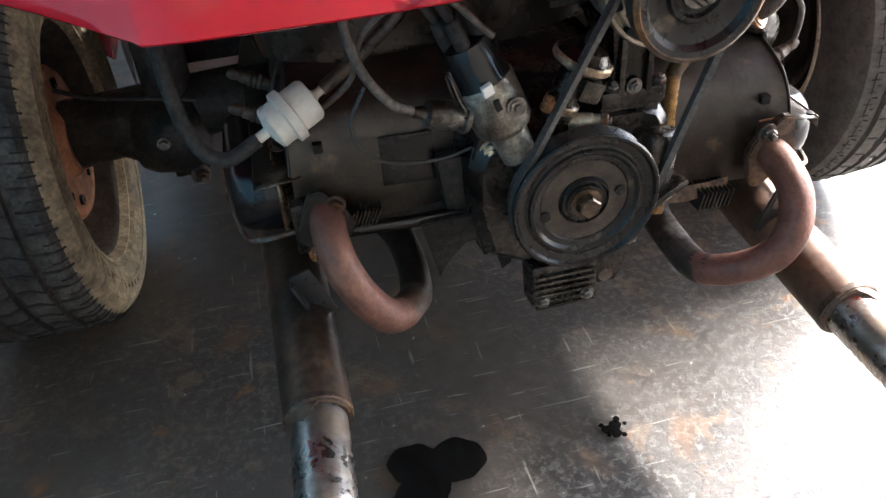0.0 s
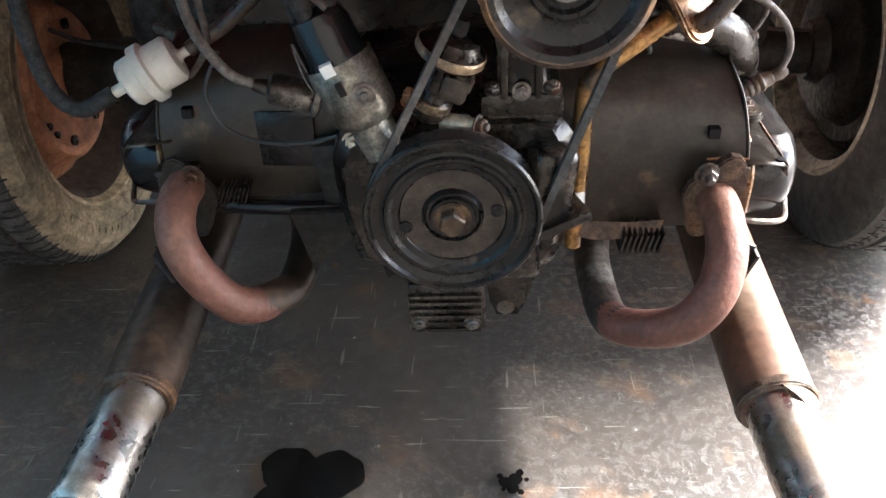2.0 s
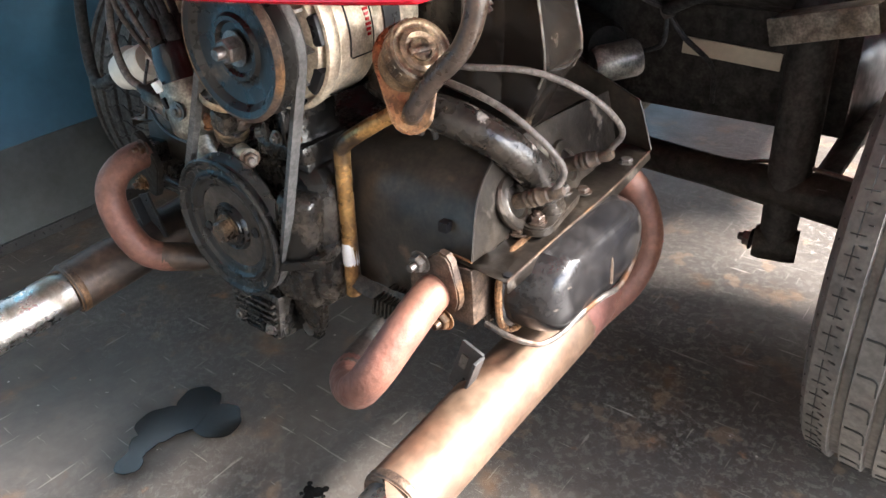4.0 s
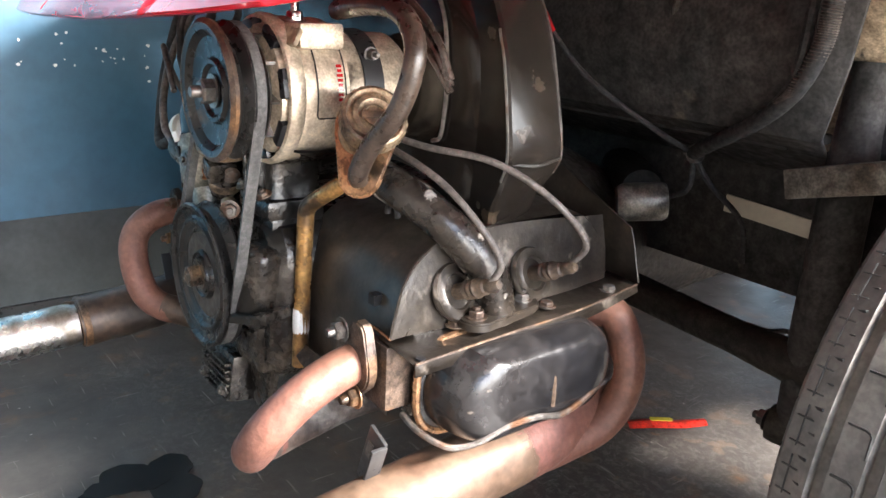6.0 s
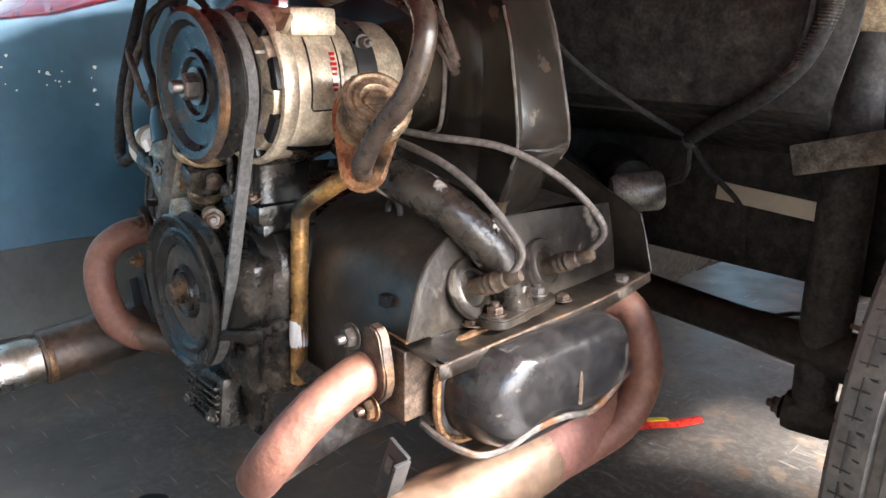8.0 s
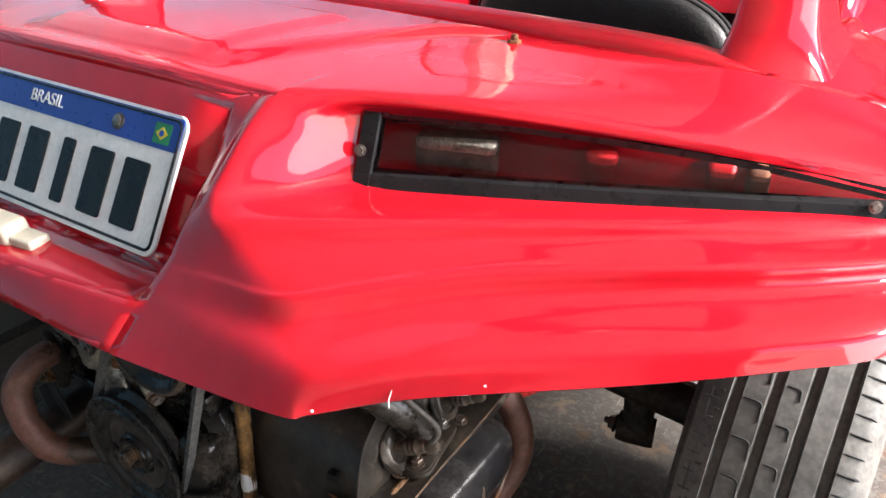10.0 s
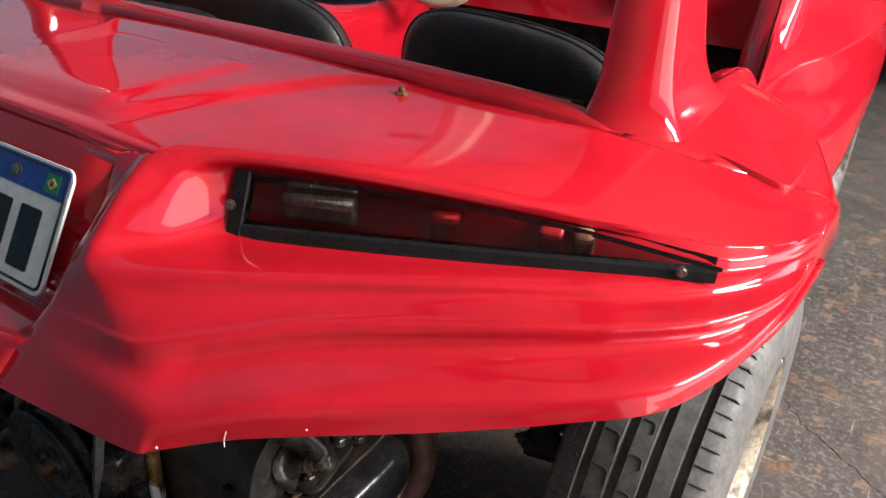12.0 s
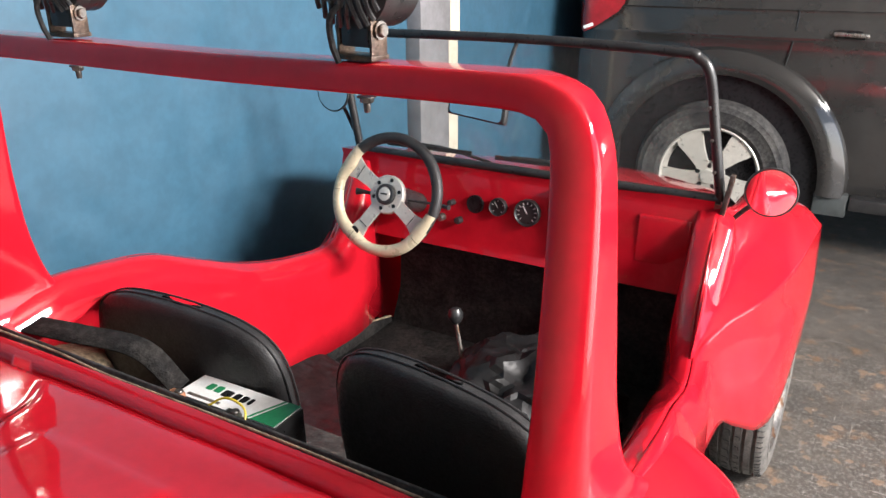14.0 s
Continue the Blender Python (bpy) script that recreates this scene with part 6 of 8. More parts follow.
# crankcase, its front cover and sump
bm = bmesh.new()
skin(bm, [[(x, 0.045, z) for x, z in ((-0.095, 0.335), (-0.11, 0.41), (-0.095, 0.475), (0.0, 0.49), (0.10, 0.485), (0.108, 0.40), (0.09, 0.325), (0.0, 0.30), (-0.095, 0.335))], [(x, 0.06, z) for x, z in ((-0.108, 0.325), (-0.122, 0.41), (-0.108, 0.485), (0.0, 0.50), (0.112, 0.49), (0.12, 0.40), (0.10, 0.31), (0.0, 0.285), (-0.108, 0.325))], [(x, 0.5, z) for x, z in ((-0.12, 0.28), (-0.135, 0.40), (-0.12, 0.50), (0.0, 0.52), (0.12, 0.505), (0.135, 0.40), (0.12, 0.28), (0.0, 0.24), (-0.12, 0.28))]], 32)
bmesh.ops.remove_doubles(bm, verts=bm.verts, dist=0.0004)
bmesh.ops.holes_fill(bm, edges=[e for e in bm.edges if e.is_boundary])
case = part("crankcase", bm, CASE, engine, "oily grey alloy crankcase")
bm = bmesh.new()
box(bm, pose(0.052, 0.062, 0.375, 0, 0, 0), (0.08, 0.05, 0.14), 0.014, 3)
part("timing_cover", bm, CASE, case, "cast timing cover")
part("boss", lathe(bmesh.new(), [(0.019, -0.02), (0.017, 0.010), (0.0155, 0.013), (0.012, 0.013), (0.010, 0.007), (0.004, 0.006)], axis((0.064, 0.050, 0.366), (0.55, -1, 0.1)), 24), CASE, case, "round casting boss")
part("case_flank", box(bmesh.new(), pose(0.092, 0.04, 0.425, 0, 8, 20), (0.05, 0.05, 0.10), 0.016, 3), CASE, case, "rounded crankcase flank")
part("case_rib", box(bmesh.new(), pose(0.10, 0.036, 0.392, 0, -12, 20), (0.07, 0.05, 0.012), 0.004, 2), CASE, case, "cast rib")
part("case_wall", box(bmesh.new(), pose(-0.118, 0.10, 0.40, 0, -6, -4), (0.06, 0.03, 0.11), 0.012, 2), GRIME, case, "oily side of the crankcase")
bm = bmesh.new()
plate(bm, ((0.0, 0.0), (0.014, 0.028), (0.034, 0.048), (0.062, 0.052), (0.075, 0.020), (0.082, -0.008), (0.094, 0.0), (0.10, 0.09), (-0.018, 0.085)), pose(-0.163, 0.082, 0.294, 90, 0, 0), 0.012, 0.002)
part("sump_flange", bm, GRIME, case, "jagged oily lower edge of the crankcase")
part("case_seam", tube(bmesh.new(), [(0.018, 0.044, 0.382), (0.05, 0.040, 0.385), (0.085, 0.046, 0.389), (0.112, 0.062, 0.388)], 0.0032, 8), CASE, case, "cast parting seam")
bm = bmesh.new()
plate(bm, ((-0.012, 0.0), (0.012, 0.0), (0.022, 0.02), (0.045, 0.11), (-0.03, 0.115), (-0.02, 0.02)), pose(0.056, 0.066, 0.245, 90, 0, 0), 0.016, 0.003)
lug = part("engine_lug", bm, CASE, case, "cast mounting lug")
part("lug_hole", lathe(bmesh.new(), [(0.010, 0), (0.010, 0.0185), (0.007, 0.019)], axis((0.054, 0.068, 0.258), (0, -1, 0)), 18), STEEL, lug, "pale bushing in the lug")
# finned oil pump plate under the pulley
pump = part("oil_pump_cover", box(bmesh.new(), pose(-0.012, 0.048, 0.275, -8, 0, 0), (0.086, 0.045, 0.062), 0.005), CASE, engine, "finned oily alloy oil pump cover")
for k in range(6):
    part("fin", box(bmesh.new(), pose(-0.013, 0.024, 0.250 + 0.0095 * k, -8, 0, 0), (0.080, 0.008, 0.0035), 0.0008), CASE, pump)
for x, z in ((-0.043, 0.262), (0.016, 0.260)):
    part("bolt", nut(bmesh.new(), (x, 0.022, z), (0, -1, 0), 0.007, 0.006, 0.003), STEEL, pump, "steel bolt")

# crank pulley
pm = axis((0.0, 0.012, 0.413), (0, -1, 0))
pul = part("crank_pulley", lathe(bmesh.new(), [(0.03, -0.016), (0.080, -0.016), (0.0875, -0.014), (0.0885, -0.011), (0.081, -0.002), (0.0882, 0.008), (0.0888, 0.011), (0.0868, 0.0132), (0.0838, 0.0128), (0.0812, 0.0085), (0.073, 0.0058), (0.0695, 0.0066), (0.0675, 0.0098), (0.0645, 0.0098), (0.0605, 0.0062), (0.0540, 0.0042), (0.0525, 0.0020), (0.0310, 0.0010), (0.0300, 0.0042), (0.0280, 0.0072), (0.0262, 0.0042), (0.0235, 0.0042), (0.0220, 0.0082), (0.018, 0.0082)], pm, 96), PULLEY, engine, "black pressed crank pulley with worn rings", 22)
part("wear_ring", lathe(bmesh.new(), [(0.0524, 0.0024), (0.0312, 0.0014), (0.0312, 0.0020), (0.0524, 0.0030)], pm, 72, False), WORN_FACE, pul, "dusty worn ring")
part("bolt", nut(bmesh.new(), (0, 0.004, 0.413), (0, -1, 0), 0.0140, 0.015, 0), OILY_DARK, pul, "rusty hexagon crank bolt")
for x, z in ((-0.0475, 0.4005), (0.044, 0.418)):
    part("hole", lathe(bmesh.new(), [(0.0068, 0.0), (0.0068, 0.0046), (0.005, 0.005)], axis((x, 0.012, z), (0, -1, 0)), 16), INK, pul, "dark pulley hole")

# alternator with its pulley and stand
A = Vector((0.100, 0.0, 0.645))
am = axis((A.x, 0.0, A.z), (0.0, -1, 0))
ap = part("alternator_pulley", lathe(bmesh.new(), [(0.02, -0.012), (0.055, -0.012), (0.069, -0.010), (0.070, -0.007), (0.060, 0.001), (0.070, 0.010), (0.071, 0.014), (0.066, 0.017), (0.060, 0.0155), (0.054, 0.009), (0.040, 0.0055), (0.034, 0.006), (0.031, 0.010), (0.027, 0.010), (0.024, 0.006), (0.014, 0.006)], am, 72), PULLEY, engine, "black alternator pulley with a worn rusty rim", 25)
part("rim", lathe(bmesh.new(), [(0.0705, 0.0095), (0.0716, 0.014), (0.0668, 0.0176), (0.0655, 0.0172)], am, 72, False), OILY, ap, "rusty rubbed rim")
part("nut", nut(bmesh.new(), (A.x, -0.008, A.z), (0, -1, 0), 0.013, 0.014, 0.010), STEEL, ap, "bright pulley nut")
alt = part("alternator", lathe(bmesh.new(), [(0.03, -0.200), (0.054, -0.198), (0.060, -0.19), (0.062, -0.118), (0.062, -0.112), (0.074, -0.108), (0.0755, -0.060), (0.0745, -0.058), (0.0775, -0.054), (0.0785, -0.046), (0.0765, -0.041), (0.073, -0.040), (0.071, -0.046), (0.068, -0.046), (0.066, -0.036), (0.05, -0.032), (0.02, -0.03)], am, 56), ALLOY, engine, "stained aluminium alternator body", 30)
part("label", skin(bmesh.new(), [[(A.x + 0.0762 * math.cos(radians(a)), y, A.z + 0.0762 * math.sin(radians(a))) for a in range(-16, 39, 9)] for y in (0.070, 0.080, 0.092, 0.102)], 12), ALLOY, alt, "worn printed maker's label")
part("label_edge", tube(bmesh.new(), [(A.x + 0.0765 * math.cos(radians(a)), y, A.z + 0.0765 * math.sin(radians(a))) for a, y in [(a, 0.070) for a in range(-14, 38, 5)] + [(38.5, 0.0725), (38.5, 0.0995)] + [(a, 0.102) for a in range(36, -15, -5)] + [(-16.5, 0.0995), (-16.5, 0.0725), (-14, 0.070)]], 0.0008, 4, 0), INK, alt, "thin black label border")
for k in range(8):
    a = radians(-2 + 3.6 * k)
    part("bar", box(bmesh.new(), Matrix.Translation((A.x + 0.0762 * math.cos(a), 0.096, A.z + 0.0762 * math.sin(a))) @ Matrix.Rotation(-a, 4, "Y"), (0.0018, 0.0045 + 0.0012 * (k % 3), 0.0030)), LENS_RED, alt, "red printed bar")
for k in range(8):
    a = 2 * math.pi * k / 8 + 0.2
    part("vent", box(bmesh.new(), Matrix.Translation((A.x + 0.064 * math.cos(a), 0.041, A.z + 0.064 * math.sin(a))) @ Matrix.Rotation(-a, 4, "Y"), (0.016, 0.012, 0.030), 0.003), INK, alt, "dark cooling slot")
fan = bmesh.new()
lathe(fan, [(0.03, 0.022), (0.060, 0.022), (0.064, 0.026), (0.03, 0.028)], axis((A.x, 0.050, A.z), (0, -1, 0)), 40)
part("fan", fan, STEEL, alt, "pressed steel fan")
for k in range(10):
    a = 2 * math.pi * k / 10
    part("fan_blade", box(bmesh.new(), Matrix.Translation((A.x + 0.052 * math.cos(a), 0.030, A.z + 0.052 * math.sin(a))) @ Matrix.Rotation(-a + 0.5, 4, "Y"), (0.024, 0.012, 0.003)), STEEL, alt)
lug = bmesh.new()
box(lug, pose(0.115, 0.078, 0.702, 0, -2, 0), (0.112, 0.05, 0.026), 0.005)
part("lug", lug, ALLOY, alt, "cast lug with a pale machined face")
part("lug_face", plate(bmesh.new(), rounded(0.098, 0.019, 0.003), pose(0.122, 0.052, 0.7015, 62, 0, 2), 0.005, 0.001), CREAM_RIM, alt, "pale dusty lug face")
part("stud", nut(bmesh.new(), (0.123, 0.072, 0.716), (0, 0, 1), 0.0085, 0.010, 0.016), CHROME, alt, "bright terminal stud")
strap = part("clamp_strap", lathe(bmesh.new(), [(0.0625, -0.012), (0.0640, -0.012), (0.0640, 0.012), (0.0625, 0.012)], axis((A.x, 0.145, A.z), (0, -1, 0)), 56, False), TRIM_BLACK, engine, "black clamp strap round the alternator")
part("screw", nut(bmesh.new(), (A.x + 0.052, 0.145, A.z + 0.040), (1, 0, 0), 0.006, 0.010, 0.006), STEEL, strap)
bm = bmesh.new()
skin(bm, [[(0.042, 0.052, 0.515), (0.042, 0.12, 0.515), (0.096, 0.12, 0.515), (0.096, 0.052, 0.515), (0.042, 0.052, 0.515)], [(0.046, 0.055, 0.535), (0.046, 0.115, 0.535), (0.090, 0.115, 0.535), (0.090, 0.055, 0.535), (0.046, 0.055, 0.535)], [(0.046, 0.055, 0.562), (0.046, 0.12, 0.562), (0.092, 0.12, 0.562), (0.092, 0.055, 0.562), (0.046, 0.055, 0.562)], [(0.04, 0.05, 0.60), (0.04, 0.14, 0.60), (0.15, 0.14, 0.59), (0.15, 0.05, 0.59), (0.04, 0.05, 0.60)]], 32)
stand = part("alternator_stand", bm, CASE, engine, "cast alternator stand")
for x, z in ((0.042, 0.529), (0.068, 0.527), (0.097, 0.529)):
    part("bolt", nut(bmesh.new(), (x, 0.046, z), (0, -0.5, 1) if x != 0.068 else (0, -1, 0.1), 0.0068, 0.006, 0.003), STEEL, stand)
part("stand_flange", box(bmesh.new(), Matrix.Translation((0.069, 0.080, 0.512)), (0.078, 0.07, 0.022), 0.004), CASE, stand, "cast flange")
part("stand_foot", box(bmesh.new(), Matrix.Translation((0.069, 0.084, 0.490)), (0.070, 0.065, 0.024), 0.003), CASE, stand, "cast foot on the crankcase")
for x in (0.052, 0.084):
    part("brace", box(bmesh.new(), pose(x, 0.050, 0.552, 0, 0, 0), (0.007, 0.016, 0.064), 0.002), CASE, stand)

# fan belt round both pulleys
belt = bmesh.new()
c0, r0, c1, r1 = Vector((0, 0.413)), 0.0845, Vector((A.x, A.z)), 0.066
d = c1 - c0
ang = math.atan2(d.y, d.x)
off = math.acos((r0 - r1) / d.length)
loop = [c0 + r0 * Vector((math.cos(ang + a), math.sin(ang + a))) for a in np.linspace(off, 2 * math.pi - off, 36)]
loop += [c1 + r1 * Vector((math.cos(ang + a), math.sin(ang + a))) for a in np.linspace(-off, off, 28)]
rows = []
for w, k in ((-0.0062, 1.0), (-0.0045, -1.0), (0.0045, -1.0), (0.0062, 1.0)):
    row = []
    for j, p in enumerate(loop):
        tangent = (loop[(j + 1) % len(loop)] - loop[j - 1]).normalized()
        q = p + Vector((tangent.y, -tangent.x)) * 0.0035 * k
        row.append(belt.verts.new((q.x, w + 0.0125, q.y)))
    rows.append(row)
n = len(loop)
for a in range(4):
    for j in range(n):
        belt.faces.new((rows[a][j], rows[a][(j + 1) % n], rows[(a + 1) % 4][(j + 1) % n], rows[(a + 1) % 4][j]))
part("fan_belt", belt, BELT, engine, "worn toothed black fan belt")

# oil filler, its pipe and the breather hose
bm = bmesh.new()
fm = axis((0.219, 0.1005, 0.6045), (0.58, -0.64, 0.46))
plate(bm, [(0.034 * math.cos(radians(a)), 0.018 + 0.034 * math.sin(radians(a))) for a in range(-20, 201, 20)] + [(0.022 * math.cos(radians(a)), -0.036 + 0.022 * math.sin(radians(a))) for a in range(200, 341, 20)], fm, 0.008, 0.0025)
filler = part("oil_filler", bm, BRASS, engine, "oily ochre filler flange")
upm = axis((0.212, 0.104, 0.612), (0.77, -0.24, 0.59)) @ Matrix.Scale(0.95, 4)
cap = part("cap", lathe(bmesh.new(), [(0.030, 0), (0.0305, 0.022), (0.034, 0.024), (0.0345, 0.028), (0.0345, 0.040), (0.033, 0.0435), (0.030, 0.0445), (0.0285, 0.0425), (0.027, 0.0420), (0.0245, 0.0425), (0.023, 0.0445), (0.018, 0.0455), (0.016, 0.0440), (0.008, 0.0440), (0.001, 0.0440)], upm, 44), OIL_CAP, filler, "brown oily filler cap with a pressed top")
part("cap_bar", box(bmesh.new(), upm @ Matrix.Translation((0, 0, 0.0445)), (0.030, 0.008, 0.005), 0.002), OIL_CAP, cap)
part("cap_ring", lathe(bmesh.new(), [(0.013, 0.0435), (0.0125, 0.0462), (0.0105, 0.0462), (0.010, 0.0435)], upm, 28, False), OIL_CAP, cap, "embossed ring")
for k in range(24):
    a = radians(15 * k)
    part("rib", box(bmesh.new(), upm @ Matrix.Rotation(a, 4, "Z") @ Matrix.Translation((0.0345, 0, 0.034)), (0.002, 0.004, 0.012), 0.0006), OIL_CAP, cap)
part("breather_hose", tube(bmesh.new(), [fm @ Vector((0.0, -0.040, 0.0)), fm @ Vector((0.002, -0.036, 0.020)), (0.268, 0.076, 0.614), (0.305, 0.080, 0.652), (0.317, 0.086, 0.696), (0.300, 0.090, 0.724), (0.266, 0.092, 0.736), (0.21, 0.096, 0.735), (0.14, 0.112, 0.728)], 0.0100, 16), HOSE, engine, "shiny brown breather hose")
part("drain_tube", tube(bmesh.new(), [(0.212, 0.10, 0.572), (0.185, 0.092, 0.556), (0.150, 0.083, 0.533), (0.136, 0.079, 0.521), (0.132, 0.078, 0.505), (0.131, 0.075, 0.44), (0.129, 0.072, 0.36), (0.128, 0.071, 0.330)], 0.0094, 14, 6), GOLD_TUBE, engine, "bent ochre drain tube")
part("paint_mark", lathe(bmesh.new(), [(0.0096, 0), (0.0099, 0.004), (0.0099, 0.026), (0.0096, 0.03)], axis((0.129, 0.0725, 0.372), (0.01, 0.02, 1)), 14, False), PAPER, engine, "flaked white paint mark on the tube")
part("hose_clip", tube(bmesh.new(), [(0.100 + 0.012 * math.cos(radians(a)), 0.050 + 0.008 * math.cos(radians(a)), 0.437 + 0.018 * math.sin(radians(a))) for a in range(20, 320, 20)], 0.0026, 8, 2), STEEL, engine, "loose wire hose clip")
part("bolt", nut(bmesh.new(), (0.066, 0.050, 0.333), (0.4, -0.9, 0), 0.0085, 0.009, 0.004), STEEL, engine)
switch = part("oil_switch", lathe(bmesh.new(), [(0.0095, -0.004), (0.0095, 0.022), (0.0075, 0.024), (0.0065, 0.034)], axis((-0.004, 0.046, 0.496), (1, -0.35, 0.05)), 18), ALLOY, engine, "stained alloy oil pressure switch")
part("nut", nut(bmesh.new(), (0.026, 0.035, 0.4975), (1, -0.5, 0.05), 0.0085, 0.008, 0.004), STEEL, switch)
part("sender", lathe(bmesh.new(), [(0.010, 0), (0.010, 0.022), (0.0075, 0.024), (0.0075, 0.04)], axis((0.088, 0.078, 0.466), (0.0, 0, 1)), 18), CASE, engine, "oil pressure sender")
part("sender_nut", nut(bmesh.new(), (0.088, 0.078, 0.503), (0, 0, 1), 0.009, 0.010, 0.003), STEEL, engine)


# cylinder tinware, rocker covers and their wires, one side each
def head_side(s, dx, dy, dz):
    """Black tinware over one pair of cylinders; s: the side, dx, dy: how far it stands off the mirrored place."""
    def P(x, y, z):
        return (s * x + dx, y + dy, z + dz)

    bm = bmesh.new()
    # rear face of the shroud and its rounded top
    prof = ((0.088, 0.345), (0.087, 0.405), (0.091, 0.450), (0.104, 0.484), (0.128, 0.507), (0.165, 0.521), (0.25, 0.525), (0.36, 0.52), (0.40, 0.45))
    far = (0.302, 0.303, 0.300, 0.295, 0.289, 0.284, 0.283, 0.29, 0.30)
    skin(bm, [[P(0.10, y, z), P(0.20, y - 0.002, z), P(x, y - (0.010 if z < 0.44 and y < 0.2 else 0.006), z - (0.006 if y > 0.1 else 0.0))] for (y, z), x in zip(prof, far)], 22, 3)
    tin = part("cylinder_tin", bm, BLACK_TIN, engine, "dusty black cylinder tin")
    # outer face, dropping from the dome to the flange
    bm = bmesh.new()
    skin(bm, [[P(0.303, 0.078, 0.428), P(0.301, 0.084, 0.450), P(0.296, 0.098, 0.481), P(0.290, 0.122, 0.502), P(0.285, 0.159, 0.516), P(0.284, 0.25, 0.519), P(0.29, 0.385, 0.512)], [P(0.304, 0.095, 0.429), P(0.302, 0.105, 0.455), P(0.298, 0.125, 0.475), P(0.295, 0.16, 0.48), P(0.295, 0.26, 0.475), P(0.298, 0.388, 0.47)], [P(0.304, 0.095, 0.429), P(0.305, 0.12, 0.429), P(0.305, 0.15, 0.429), P(0.305, 0.2, 0.430), P(0.306, 0.28, 0.432), P(0.308, 0.38, 0.436)]], 24, 3)
    part("outer_tin", bm, SCUFFED, tin, "scraped outer face with plug holes")
    # flange shelf
    bm = bmesh.new()
    skin(bm, [[P(0.290, 0.075, 0.428), P(0.292, 0.18, 0.430), P(0.294, 0.30, 0.434), P(0.294, 0.405, 0.44)], [P(0.346, 0.078, 0.420), P(0.344, 0.18, 0.423), P(0.345, 0.30, 0.428), P(0.347, 0.392, 0.441)], [P(0.348, 0.078, 0.408), P(0.346, 0.18, 0.409), P(0.347, 0.30, 0.415), P(0.349, 0.392, 0.432)]], 26)
    fl = part("flange", bm, SCUFFED, tin, "bent black sheet flange, scuffed bare")
    sm = fl.modifiers.new("thickness", "SOLIDIFY")
    sm.thickness = 0.0016
    bm = bmesh.new()
    skin(bm, [[P(0.17, 0.390, 0.575), P(0.24, 0.392, 0.543), P(0.318, 0.393, 0.508), P(0.331, 0.393, 0.497), P(0.349, 0.391, 0.444)], [P(0.15, 0.395, 0.44), P(0.24, 0.398, 0.44), P(0.30, 0.40, 0.44), P(0.33, 0.398, 0.44), P(0.348, 0.394, 0.440)]], 20)
    part("front_tin", bm, BLACK_TIN, tin, "upright black sheet at the front cylinder")
    part("tin_edge", tube(bmesh.new(), [P(0.24, 0.3915, 0.5435), P(0.318, 0.3925, 0.5085), P(0.331, 0.3925, 0.4975), P(0.349, 0.3905, 0.4445)], 0.0013, 6), SCUFFED, tin, "bare worn edge of the front sheet")
    part("flange_edge", tube(bmesh.new(), [P(0.346, 0.078, 0.4205), P(0.344, 0.18, 0.4235), P(0.345, 0.30, 0.4285), P(0.347, 0.392, 0.4415)], 0.0014, 6), OILY, tin, "rusty rubbed flange edge")
    part("dome_edge", tube(bmesh.new(), [P(0.3035, 0.078, 0.430), P(0.3015, 0.084, 0.451), P(0.2965, 0.098, 0.482), P(0.2905, 0.122, 0.503), P(0.2855, 0.159, 0.517), P(0.2845, 0.22, 0.520)], 0.0016, 6), SCUFFED, tin, "bare scraped edge of the tin")
    if s > 0:
        part("rust_seam", tube(bmesh.new(), [P(0.262, 0.0795, 0.430), P(0.285, 0.078, 0.431), P(0.304, 0.0775, 0.430)], 0.0014, 6), RUST, tin, "rusty folded seam")
    for x, y, z in ((0.266, 0.0845, 0.458),):
        part("square_hole", box(bmesh.new(), Matrix.Translation(P(x, y, z)), (0.011, 0.010, 0.011)), INK, tin, "small square hole")
    for x, y, z, r in ((0.310, 0.153, 0.4305, 0.0085), (0.331, 0.361, 0.4345, 0.008), (0.322, 0.270, 0.431, 0.008)):
        part("screw", nut(bmesh.new(), P(x, y, z), (0, 0, 1), r, 0.006, 0.0), OILY if y < 0.2 else STEEL, tin, "slotted tin screw")
    part("hole", lathe(bmesh.new(), [(0.0048, 0), (0.0048, 0.0012), (0.003, 0.0014)], axis(P(0.341, 0.088, 0.4222), (0, 0, 1)), 14), INK, tin, "punched hole")
    # head and cooling fins below
    bm = bmesh.new()
    box(bm, Matrix.Translation(P(0.262, 0.245, 0.385)), (0.085, 0.28, 0.10), 0.006)
    part("cylinder_head", bm, CASE, engine, "grimy alloy cylinder head")
    for k in range(8):
        part("fin", box(bmesh.new(), pose(*(P(0.180 + 0.0058 * k, 0.075, 0.343) if s > 0 else P(0.211 + 0.0046 * k, 0.060, 0.371)), 0, 12 * s if s > 0 else 24, 0), (0.002, 0.05 if s > 0 else 0.02, 0.024)), GRIME if s > 0 else CASE, tin, "cooling fin")
    part("lower_tin", skin(bmesh.new(), [[P(0.10, 0.075, 0.362), P(0.18, 0.072, 0.358), P(0.225, 0.070, 0.362)], [P(0.11, 0.068, 0.350), P(0.16, 0.060, 0.343), P(0.22, 0.062, 0.352)]], 10), OILY if s > 0 else GRIME, tin, "curled oily edge of the lower tin")
    # rocker cover
    bm = bmesh.new()
    rings = []
